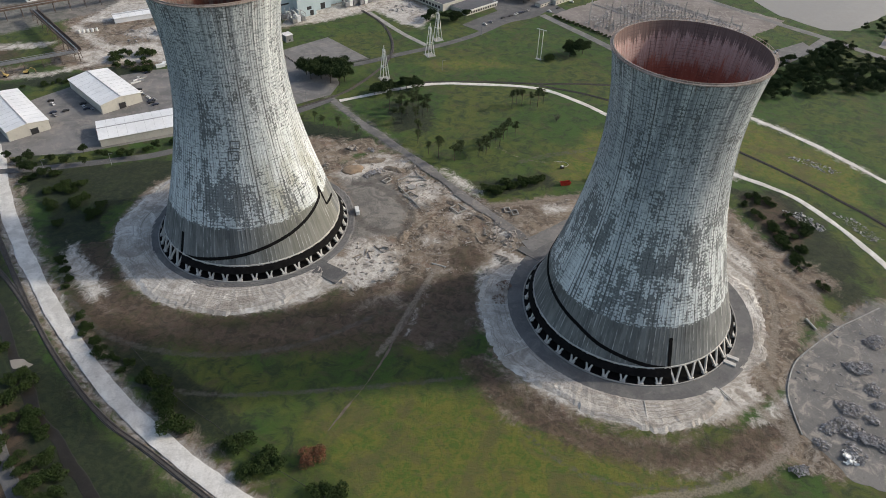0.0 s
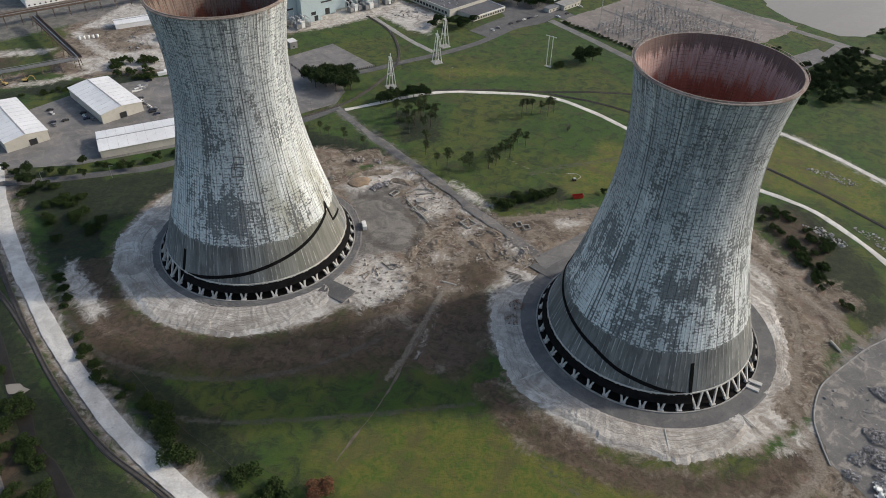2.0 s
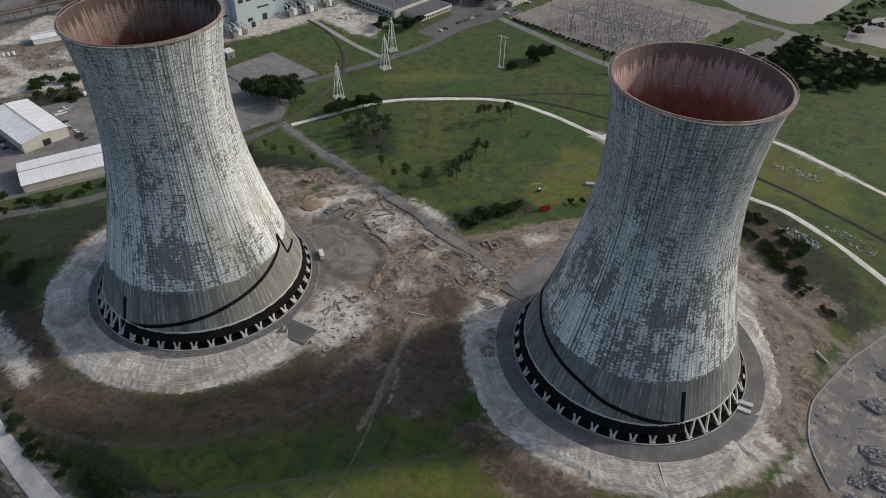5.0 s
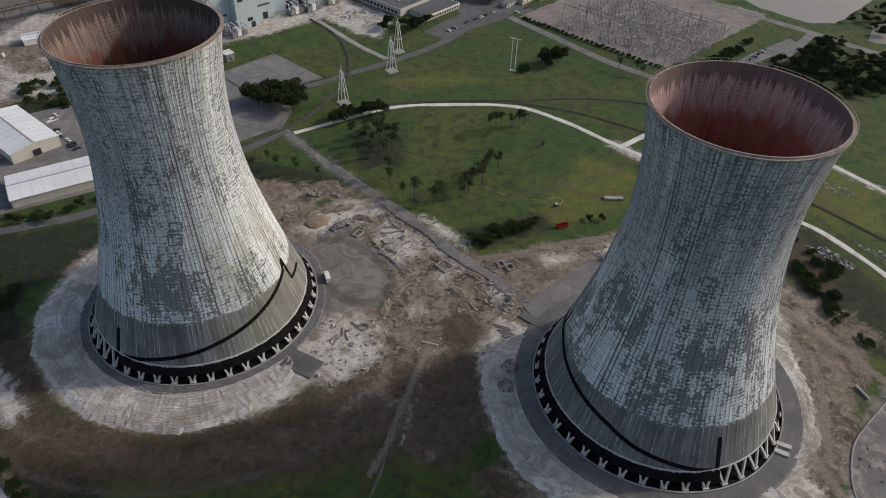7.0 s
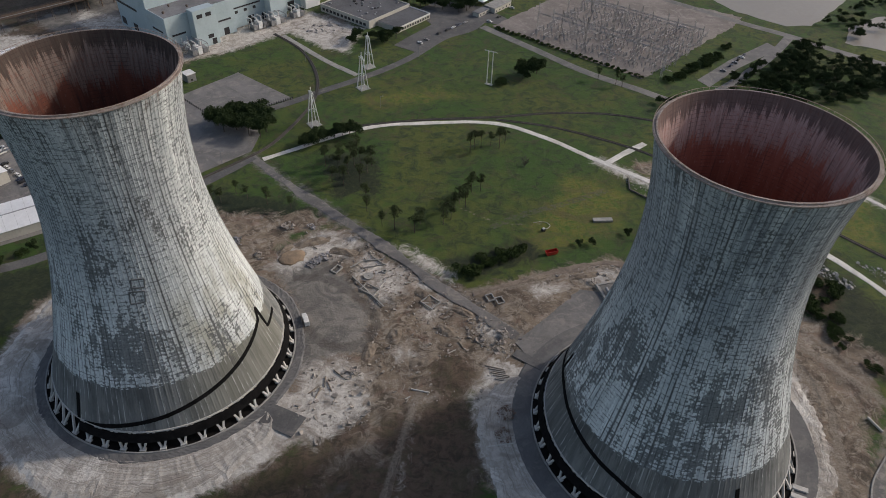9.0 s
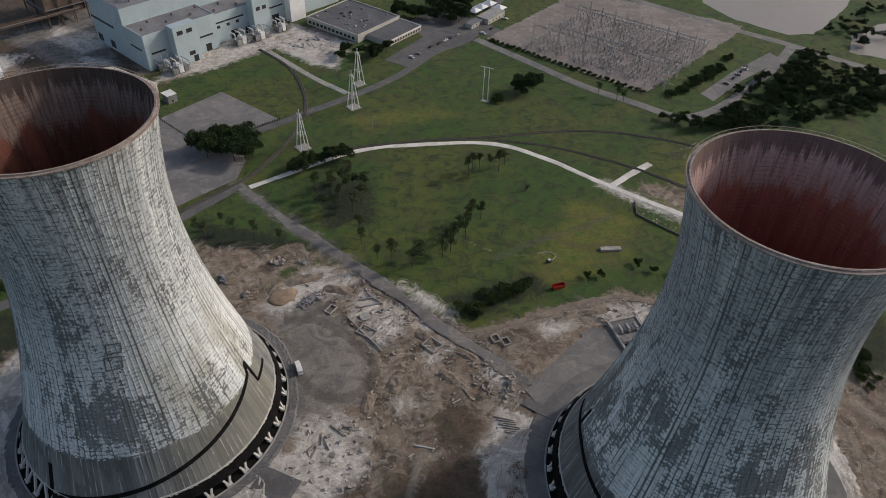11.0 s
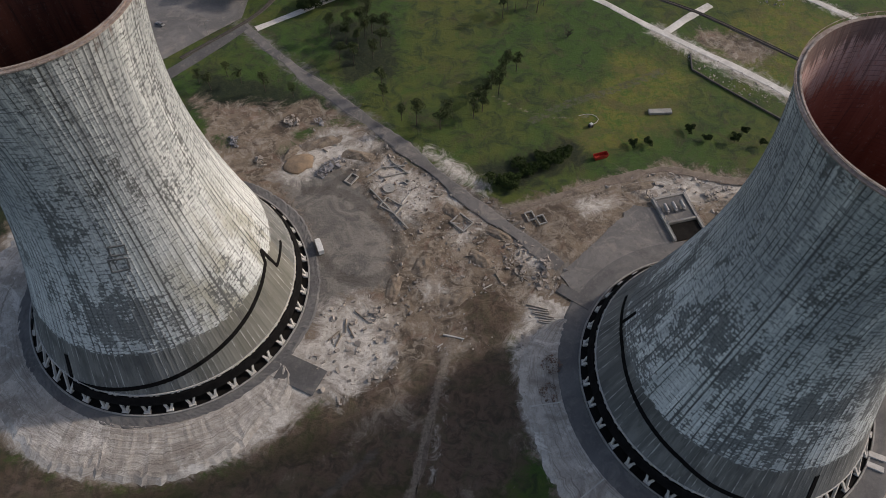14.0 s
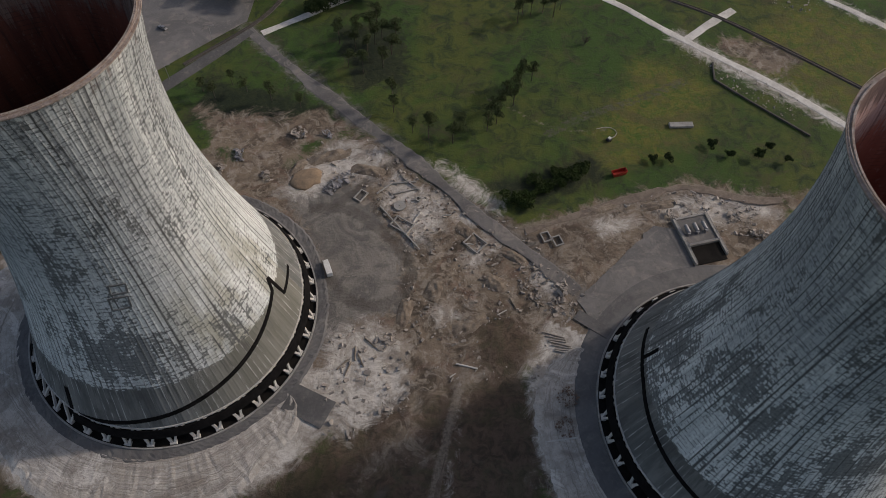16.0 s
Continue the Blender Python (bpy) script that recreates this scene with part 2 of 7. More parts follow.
M_RUSTLEAF = leafy("russet_leaves", (0.16, 0.075, 0.04), (0.26, 0.12, 0.07), (0.1, 0.06, 0.04))
M_WATER = surf("muddy_water", (0.30, 0.268, 0.225), (0.26, 0.232, 0.195), 0.01, 0.2, 0.3, relief=0.01, grime=0.05, spec=0.2)


# ---- ground: one sheet to the horizon, with fields for soil ----
def axis_lines(lo, hi, fine, far_lo, far_hi):
    a = list(np.arange(lo, hi + 0.01, fine))
    s = fine
    while a[-1] < far_hi:
        s *= 1.22
        a.append(a[-1] + s)
    s = fine
    while a[0] > far_lo:
        s *= 1.22
        a.insert(0, a[0] - s)
    return np.array(a)


def inside(X, Y, poly):
    """Signed distance to a polygon, positive inside."""
    d = np.full(X.shape, 1e9)
    sgn = np.zeros(X.shape, bool)
    p = poly + poly[:1]
    for (ax, ay), (bx, by) in zip(p, p[1:]):
        ex, ey = bx - ax, by - ay
        s = np.clip(((X - ax) * ex + (Y - ay) * ey) / (ex * ex + ey * ey + 1e-9), 0, 1)
        d = np.minimum(d, np.hypot(X - ax - s * ex, Y - ay - s * ey))
        if ay != by:
            sgn ^= ((ay > Y) != (by > Y)) & (X < (bx - ax) * (Y - ay) / (by - ay) + ax)
    return np.where(sgn, d, -d)


def along(X, Y, ctrl, width):
    """Positive within width / 2 of a curve."""
    d = np.full(X.shape, 1e9)
    c = curve_points(ctrl, 10)
    for (ax, ay), (bx, by) in zip(c, c[1:]):
        ex, ey = bx - ax, by - ay
        s = np.clip(((X - ax) * ex + (Y - ay) * ey) / (ex * ex + ey * ey + 1e-9), 0, 1)
        d = np.minimum(d, np.hypot(X - ax - s * ex, Y - ay - s * ey))
    return width / 2 - d


TOWER_A, TOWER_B = (-113.2, 339.8), (98.7, 275.4)
ROAD_LEFT = [(-310, 420), (-276, 362), (-243, 314), (-201, 262), (-156, 214), (-105, 173), (-60, 145), (0, 110), (120, 60), (300, 0), (600, -80)]
WHITE_PATH = [(-84, 500), (-20, 532), (20, 536), (72, 532), (106, 508), (132, 479), (174, 436), (197, 409), (214, 396), (228, 382), (241, 357), (250, 332), (259, 296), (262, 260), (262, 200)]
ROAD_DIAG = [(-92, 505), (-60, 462), (-25, 421), (8, 380), (40, 341), (47, 332)]

gx, gy = axis_lines(-430, 290, 2.0, -3500, 3500), axis_lines(140, 740, 2.0, -1500, 4500)
GX, GY = np.meshgrid(gx, gy)
rA, rB = np.hypot(GX - TOWER_A[0], GY - TOWER_A[1]), np.hypot(GX - TOWER_B[0], GY - TOWER_B[1])
dirt = np.full(GX.shape, -30.0)
for poly in (
    [(-75, 398), (-58, 424), (-38, 428), (-20, 412), (5, 388), (30, 368), (60, 374), (110, 384), (150, 372), (150, 330), (60, 320), (22, 300), (18, 262), (2, 236), (-12, 240), (-30, 258), (-52, 268), (-58, 300), (-50, 340)],
    [(-190, 300), (-185, 266), (-150, 248), (-110, 240), (-60, 244), (-20, 256), (-30, 275), (-60, 262), (-117, 252), (-170, 275)],
    [(24, 232), (36, 206), (60, 188), (100, 172), (140, 172), (168, 196), (160, 214), (130, 192), (98, 186), (62, 200), (40, 226)],
    [(150, 215), (178, 228), (188, 262), (222, 300), (205, 320), (180, 370), (150, 372), (150, 300)],
    [(145, 178), (200, 168), (240, 190), (250, 280), (226, 284), (180, 248), (160, 215)],
    [(-420, 840), (-215, 645), (-165, 660), (-200, 720), (-230, 850)], [(-160, 640), (-70, 700), (-20, 690), (-30, 730), (-150, 760)],
    [(150, 470), (178, 440), (190, 455), (166, 482)],
    [(-335, 548), (-300, 540), (-225, 562), (-215, 700), (-300, 740), (-380, 690), (-345, 600)], [(-440, 500), (-350, 520), (-345, 548), (-450, 530)],
):
    dirt = np.maximum(dirt, inside(GX, GY, poly))
dirt = np.maximum(dirt, 82 - rA)
dirt = np.maximum(dirt, 82 - rB)
dirt = np.maximum(dirt, along(GX, GY, [(-30, 236), (-20, 258), (-8, 292)], 2) - 2)
dirt = np.maximum(dirt, along(GX, GY, ROAD_LEFT, 26) - 4)
sand = np.full(GX.shape, -30.0)
for poly in (
    [(-75, 396), (-55, 420), (-40, 424), (-24, 408), (-30, 396), (-50, 398), (-62, 386)],
    [(-24, 405), (0, 384), (-2, 368), (-18, 362), (-30, 385)],
    [(-56, 325), (-38, 330), (-22, 318), (-24, 296), (-48, 280), (-62, 284)],
    [(5, 380), (14, 372), (8, 366), (-2, 374)], [(0, 352), (14, 368), (20, 358), (8, 344)], [(-14, 330), (-4, 336), (-2, 326), (-12, 322)], [(60, 366), (84, 372), (82, 362), (62, 356)], [(18, 300), (30, 316), (38, 300), (26, 280), (19, 284)],
    [(30, 352), (44, 340), (36, 326), (28, 338)],
    [(84, 368), (100, 378), (140, 372), (150, 360), (118, 358)],
    [(150, 330), (170, 344), (180, 318), (174, 290), (164, 262), (154, 262)],
    [(-36, 420), (-26, 418), (-21, 408), (-30, 402), (-38, 410)],
    [(-215, 318), (-196, 300), (-176, 276), (-182, 266), (-200, 280), (-214, 300)],
    [(150, 212), (168, 222), (158, 204), (140, 200)],
    [(-335, 575), (-260, 604), (-222, 566), (-300, 552)], [(-350, 640), (-285, 655), (-262, 705), (-330, 712)], [(-430, 560), (-350, 585), (-345, 600), (-430, 580)], [(-300, 620), (-230, 690), (-215, 640), (-260, 605)],
    [(-164, 642), (-118, 662), (-72, 698), (-50, 720), (-84, 740), (-124, 706), (-156, 676)],
    [(-62, 745), (-10, 700), (-26, 652), (-46, 660), (-66, 684), (-84, 702)],
    [(-262, 760), (-215, 740), (-200, 715), (-225, 700), (-262, 730)], [(-232, 700), (-200, 690), (-196, 672), (-222, 680)],
):
    sand = np.maximum(sand, inside(GX, GY, poly))
sand = np.maximum(sand, along(GX, GY, ROAD_LEFT, 12))
sand = np.maximum(sand, along(GX, GY, [(212, 512), (240, 485), (266, 454), (291, 415)], 9) - 1)
sand = np.maximum(sand, along(GX, GY, [(-5, 300), (-10, 276), (-17, 250)], 2.5) - 2)
sand = np.maximum(sand, along(GX, GY, [(132, 478), (152, 455), (174, 434), (196, 408)], 12))
angA = np.degrees(np.arctan2(GY - TOWER_A[1], GX - TOWER_A[0])) % 360
angB = np.degrees(np.arctan2(GY - TOWER_B[1], GX - TOWER_B[0])) % 360
sand = np.maximum(sand, np.where((angA > 112) & (angA < 330), 1.8 * (80 - rA), -30))
sand = np.maximum(sand, np.where((angB > 145) & (angB < 312), 1.8 * (80 - rB), -30))
sand = np.maximum(sand, np.where((angB > 312) | (angB < 50), 1.4 * (70 - rB), -30))
sand = np.maximum(sand, along(GX, GY, [(-1, 402), (8, 393), (20, 379)], 9.0))
sand = np.maximum(sand, along(GX, GY, [(-251, 569), (-296, 557), (-323, 533), (-350, 525)], 11))
sand = np.maximum(sand, along(GX, GY, [(-262, 600), (-300, 590), (-345, 634)], 13))
mud = np.full(GX.shape, -30.0)
for poly in (
    [(-12, 290), (10, 305), (26, 290), (18, 250), (0, 232), (-16, 250)], [(2, 326), (20, 330), (27, 308), (14, 294), (0, 304)],
    [(-212, 300), (-196, 282), (-172, 262), (-140, 250), (-150, 232), (-190, 252)],
    [(-195, 262), (-150, 238), (-100, 230), (-40, 236), (4, 246), (16, 256), (-24, 276), (-62, 262), (-112, 250), (-160, 262)],
    [(-20, 262), (-26, 290), (-8, 300), (6, 280), (0, 250)], [(34, 214), (60, 190), (90, 180), (92, 186), (64, 198), (42, 218)], [(104, 178), (138, 178), (156, 196), (150, 200), (130, 186), (106, 184)],
    [(-190, 205), (-165, 170), (-150, 140), (-180, 140), (-205, 200)],
    [(190, 385), (216, 384), (224, 345), (206, 322), (192, 345)],
    [(-250, 560), (-215, 600), (-175, 668), (-200, 735), (-262, 740), (-240, 660)], [(-402, 592), (-383, 589), (-361, 564), (-374, 547), (-402, 556)], [(-340, 720), (-215, 650), (-180, 690), (-210, 780), (-260, 860), (-420, 800)],
):
    mud = np.maximum(mud, inside(GX, GY, poly))
mud = np.maximum(mud, np.where((angA > 195) & (angA < 335), 11 - np.abs(rA - 90), -30))
mud = np.maximum(mud, np.where((angB > 205) & (angB < 316), 8 - np.abs(rB - 93), -30))
dry = np.full(GX.shape, -30.0)
dirt = np.maximum(dirt, np.where((angB > 205) & (angB < 310), 4.5 - np.abs(rB - 92 - 4 * np.sin(angB * 0.09)), -30))
dirt = np.maximum(dirt, inside(GX, GY, [(-115, 450), (-86, 442), (-48, 442), (-28, 418), (-40, 424), (-60, 420), (-76, 396), (-104, 424)]))
for poly in (
    [(10, 380), (60, 400), (110, 470), (140, 440), (120, 400), (50, 385)],
    [(150, 470), (215, 500), (290, 420), (270, 370), (220, 400), (170, 440)],
    [(-60, 195), (-20, 215), (40, 215), (120, 170), (60, 140), (-30, 150)],
    [(40, 590), (60, 570), (-10, 560), (-30, 575)],
):
    dry = np.maximum(dry, inside(GX, GY, poly))
scrub = np.full(GX.shape, -30.0)
for poly in (
    [(-340, 420), (-282, 352), (-250, 305), (-208, 252), (-162, 203), (-112, 162), (-60, 132), (-20, 90), (-360, 90)],
    [(-240, 350), (-205, 348), (-192, 305), (-186, 268), (-150, 236), (-108, 206), (-130, 200), (-175, 245), (-218, 302)],
    [(-240, 330), (-205, 290), (-165, 235), (-125, 198), (-90, 178), (-80, 190), (-120, 222), (-165, 262), (-195, 300), (-205, 345)],
    [(-300, 402), (-235, 398), (-190, 410), (-165, 395), (-200, 350), (-240, 345), (-280, 375)],
    [(-356, 512), (-305, 538), (-246, 560), (-240, 534), (-302, 517), (-350, 497)], [(-290, 578), (-256, 580), (-241, 540), (-280, 547)],
    [(191, 330), (207, 284), (218, 276), (233, 286), (226, 318), (212, 350), (196, 352)],
    [(186, 392), (222, 390), (236, 340), (240, 300), (222, 304), (204, 318), (190, 345)],
    [(-110, 470), (-62, 452), (-40, 440), (-60, 428), (-118, 440)],
    [(-45, 500), (-12, 500), (-12, 455), (-40, 455)], [(20, 390), (70, 405), (74, 388), (30, 372)],
):
    scrub = np.maximum(scrub, inside(GX, GY, poly))
grey = np.full(GX.shape, -30.0)
for poly in (
    [(-75, 396), (-56, 404), (-40, 398), (-30, 378), (-22, 357), (-24, 332), (-40, 327), (-56, 312), (-64, 330), (-58, 352), (-66, 378)],
    [(-26, 376), (-12, 372), (-8, 362), (-20, 358)], [(-520, 600), (-400, 610), (-350, 660), (-300, 720), (-420, 800), (-520, 760)],
    [(158, 210), (172, 236), (200, 264), (232, 286), (275, 282), (290, 220), (250, 176), (190, 180), (162, 196)],
    [(-300, 740), (-220, 660), (-180, 650), (-200, 700), (-240, 800)],
):
    grey = np.maximum(grey, inside(GX, GY, poly))
grey = np.maximum(grey, along(GX, GY, ROAD_DIAG, 8))
YARD = [(163, 222), (173, 238), (196, 257), (218, 271), (236, 280), (290, 275), (300, 215), (262, 170), (205, 160), (174, 172), (162, 195)]
trail = np.full(GX.shape, -30.0)
for ctrl, wd in (
    ([(150, 240), (155, 227), (158, 208), (156, 192), (143, 180), (131, 173), (116, 167), (80, 160)], 4.5), ([(140, 219), (149, 206), (156, 192)], 4.0),
    ([(170, 336), (178, 321), (193, 296), (207, 270), (212, 262)], 5.0), ([(162, 320), (178, 286), (172, 262), (160, 232)], 4.0), ([(176, 352), (190, 322), (206, 290)], 2.5),
    ([(-2, 305), (-12, 281), (-21, 254), (-30, 236)], 3.4),
    ([(28, 365), (46, 367), (66, 370), (84, 376), (100, 379), (114, 378), (122, 375)], 4.5), ([(18, 449), (37, 435), (50, 424), (62, 419), (75, 417), (82, 419)], 0.8),
):
    trail = np.maximum(trail, along(GX, GY, ctrl, wd))
rut = np.full(GX.shape, -30.0)
for ctrl, wd in (
    ([(-59, 385), (-45, 383), (-31, 371), (-20, 354), (-22, 341), (-32, 334), (-45, 337), (-52, 348)], 5.5), ([(-55, 384), (-42, 390), (-31, 401), (-21, 408)], 5.0), ([(50, 418), (70, 428), (91, 434), (126, 447)], 1.6), ([(52, 416), (72, 426), (93, 432), (128, 445)], 1.6),
    ([(-196, 270), (-165, 243), (-120, 232), (-70, 240), (-36, 262)], 3.0), ([(-150, 214), (-100, 208), (-40, 214), (10, 222)], 2.4),
    ([(160, 236), (164, 258), (178, 292), (168, 322)], 1.8), ([(120, 172), (100, 166), (60, 172), (40, 190)], 2.0),
):
    rut = np.maximum(rut, along(GX, GY, ctrl, wd))
fields = {"trail": trail, "rut": rut, "grey": grey, "scrub": scrub, "dirt": dirt, "sand": sand, "mud": mud, "dry": dry}
rough_d = np.clip(-inside(GX, GY, YARD) / 8 - 0.2, 0, 1) * np.clip(-trail / 4 + 0.4, 0.1, 1) * np.clip(dirt / 8 + 0.2, 0, 1) * np.clip((rA - 84) / 6, 0, 1) * np.clip((rB - 84) / 6, 0, 1) * np.clip((900 - GY) / 200, 0, 1)
hz = np.zeros(GX.shape)
for i, y in enumerate(gy):
    for j, x in enumerate(gx):
        if rough_d[i, j] > 0.01:
            v = Vector((x * 0.11, y * 0.11, 0.0))
            hz[i, j] = -rough_d[i, j] * (0.25 + 0.9 * abs(noise.noise(v)) + 0.5 * abs(noise.noise(v * 2.7)))
hz -= 0.04
hz += 1.5 * np.exp(-((GX - 13) ** 2 / 90 + (GY - 313) ** 2 / 120)) + 1.0 * np.exp(-((GX + 8) ** 2 / 60 + (GY - 346) ** 2 / 50)) + 1.1 * np.exp(-((GX + 40) ** 2 / 70 + (GY - 418) ** 2 / 40))
nx, ny = len(gx), len(gy)
idx = np.arange(nx * ny).reshape(ny, nx)
quads = np.stack([idx[:-1, :-1], idx[:-1, 1:], idx[1:, 1:], idx[1:, :-1]], -1).reshape(-1, 4)
me = bpy.data.meshes.new("ground")
me.from_pydata(np.stack([GX, GY, hz], -1).reshape(-1, 3).tolist(), [], quads.tolist())
for key, f in fields.items():
    a = me.attributes.new(key, "FLOAT", "POINT")
    a.data.foreach_set("value", np.clip(f, -30, 30).astype(np.float32).ravel())
me.polygons.foreach_set("use_smooth", [True] * len(me.polygons))
ground = tagged(new("ground", me), "rough grassland with bare demolition dirt", "ground", kind="structure")

m, t, bs = begin("grass_and_soil")
p = where(t)
warp = mth(t, "MULTIPLY", mth(t, "SUBTRACT", nz(t, p, 0.06, 7, 0.7, 1.0), 0.5), 34.0)
fine = nz(t, p, 0.9, 7, 0.75)
mid = nz(t, p, 0.13, 6, 0.65, 0.8)
big = nz(t, p, 0.016, 5, 0.6, 0.7)
swirl = nz(t, p, 0.07, 7, 0.64, 1.6)
swirl2 = nz(t, p, 0.19, 7, 0.66, 1.3)
g = mixc(t, step(t, big, 0.4, 0.62), (0.034, 0.078, 0.008), (0.072, 0.088, 0.012))
g = mixc(t, step(t, mid, 0.42, 0.66), g, (0.020, 0.038, 0.009))
g = mixc(t, mth(t, "MULTIPLY", step(t, fine, 0.5, 0.75), 0.5), g, (0.070, 0.073, 0.026))
g = mixc(t, mth(t, "MULTIPLY", step(t, nz(t, p, 0.04, 6, 0.75, 1.5), 0.50, 0.66), 0.65), g, (0.062, 0.050, 0.022))
g = mixc(t, mth(t, "MULTIPLY", step(t, swirl, 0.55, 0.68), 0.5), g, (0.034, 0.082, 0.009))
dryf = step(t, mth(t, "ADD", attr(t, "dry"), warp), -6.0, 9.0)
dc = mixc(t, step(t, swirl2, 0.36, 0.6), (0.066, 0.112, 0.010), (0.150, 0.136, 0.020))
dc = mixc(t, mth(t, "MULTIPLY", step(t, swirl, 0.5, 0.64), 0.6), dc, (0.118, 0.088, 0.036))
dc = mixc(t, mth(t, "MULTIPLY", step(t, fine, 0.5, 0.72), 0.5), dc, (0.034, 0.046, 0.012))
dc = mixc(t, mth(t, "MULTIPLY", step(t, nz(t, p, 0.03, 6, 0.62, 1.8), 0.48, 0.62), 0.65), dc, mixc(t, fine, (0.075, 0.058, 0.022), (0.125, 0.10, 0.045)))
dc = mixc(t, mth(t, "MULTIPLY", step(t, nz(t, p, 0.5, 5, 0.65, 1.0), 0.56, 0.68), 0.55), dc, (0.03, 0.06, 0.01))
g = mixc(t, mth(t, "MULTIPLY", dryf, 0.75), g, dc)
sc = step(t, mth(t, "ADD", attr(t, "scrub"), warp), -4.0, 5.0)
g = mixc(t, mth(t, "MULTIPLY", sc, 0.92), g, mixc(t, step(t, swirl2, 0.4, 0.65), (0.008, 0.014, 0.005), (0.023, 0.031, 0.010)))
d = mixc(t, step(t, swirl, 0.36, 0.60), (0.066, 0.050, 0.034), (0.205, 0.158, 0.112))
d = mixc(t, mth(t, "MULTIPLY", step(t, swirl2, 0.48, 0.62), 0.85), d, (0.29, 0.245, 0.188))
d = mixc(t, mth(t, "MULTIPLY", step(t, mid, 0.54, 0.68), 0.7), d, (0.37, 0.325, 0.27))
d = mixc(t, mth(t, "MULTIPLY", step(t, big, 0.50, 0.62), 0.4), d, (0.10, 0.074, 0.052))
d = mixc(t, mth(t, "MULTIPLY", step(t, nz(t, p, 0.05, 6, 0.65, 2.0), 0.52, 0.66), 0.4), d, (0.20, 0.112, 0.078))
d = mixc(t, mth(t, "MULTIPLY", step(t, fine, 0.48, 0.7), 0.38), d, (0.06, 0.046, 0.036))
vo = t.nodes.new("ShaderNodeTexVoronoi")
put(t, vo.inputs["Vector"], p)
vo.inputs["Scale"].default_value = 2.0
sv_ = t.nodes.new("ShaderNodeSeparateColor")
put(t, sv_.inputs[0], vo.outputs["Color"])
stone = mth(t, "MULTIPLY", step(t, sv_.outputs[0], 0.62, 0.7), step(t, swirl2, 0.42, 0.58))
d = mixc(t, mth(t, "MULTIPLY", stone, 0.3), d, mixc(t, sv_.outputs[1], (0.13, 0.1, 0.08), (0.40, 0.35, 0.29)))
c = mixc(t, step(t, mth(t, "ADD", mth(t, "ADD", attr(t, "dirt"), warp), mth(t, "MULTIPLY", mth(t, "SUBTRACT", fine, 0.5), 10.0)), -3.0, 4.0), g, d)
w2 = mth(t, "MULTIPLY", mth(t, "SUBTRACT", nz(t, p, 0.1, 8, 0.75, 1.8), 0.5), 25.0)
mu = mixc(t, step(t, swirl2, 0.34, 0.56), (0.038, 0.030, 0.016), (0.082, 0.052, 0.034))
mu = mixc(t, mth(t, "MULTIPLY", step(t, swirl, 0.48, 0.62), 0.45), mu, (0.040, 0.044, 0.012))
mu = mixc(t, mth(t, "MULTIPLY", step(t, fine, 0.5, 0.72), 0.5), mu, (0.020, 0.017, 0.011))
c = mixc(t, mth(t, "MULTIPLY", step(t, mth(t, "ADD", attr(t, "mud"), w2), -3.0, 6.0), 0.85), c, mu)
gr = mixc(t, step(t, swirl, 0.4, 0.62), (0.128, 0.122, 0.112), (0.215, 0.20, 0.178))
gr = mixc(t, mth(t, "MULTIPLY", step(t, swirl2, 0.52, 0.68), 0.5), gr, (0.27, 0.245, 0.21))
gr = mixc(t, mth(t, "MULTIPLY", step(t, fine, 0.5, 0.72), 0.4), gr, (0.075, 0.07, 0.064))
c = mixc(t, mth(t, "MULTIPLY", step(t, mth(t, "ADD", attr(t, "grey"), w2), -3.0, 5.0), 0.9), c, gr)
sa = mixc(t, step(t, swirl2, 0.36, 0.62), (0.60, 0.565, 0.505), (0.39, 0.352, 0.302))
sa = mixc(t, mth(t, "MULTIPLY", step(t, swirl, 0.50, 0.66), 0.8), sa, (0.21, 0.178, 0.145))
sa = mixc(t, mth(t, "MULTIPLY", step(t, fine, 0.5, 0.72), 0.5), sa, (0.15, 0.125, 0.1))
c = mixc(t, step(t, mth(t, "ADD", attr(t, "sand"), w2), -2.0, 6.0), c, sa)
w3 = mth(t, "MULTIPLY", mth(t, "SUBTRACT", nz(t, p, 0.3, 6, 0.75), 0.5), 6.0)
tr_c = mixc(t, step(t, fine, 0.4, 0.62), (0.27, 0.228, 0.182), (0.15, 0.122, 0.094))
c = mixc(t, mth(t, "MULTIPLY", step(t, mth(t, "ADD", attr(t, "trail"), w3), -0.7, 0.9), 0.7), c, tr_c)
ru_c = mixc(t, step(t, mid, 0.4, 0.6), (0.060, 0.052, 0.042), (0.105, 0.096, 0.084))
c = mixc(t, mth(t, "MULTIPLY", step(t, mth(t, "ADD", attr(t, "rut"), w3), -0.7, 0.9), 0.62), c, ru_c)
put(t, bs.inputs["Base Color"], c)
bs.inputs["Roughness"].default_value = 0.95
bump(t, bs, mth(t, "ADD", mth(t, "MULTIPLY", fine, 0.6), mid), 0.6, 0.7)
me.materials.append(m)

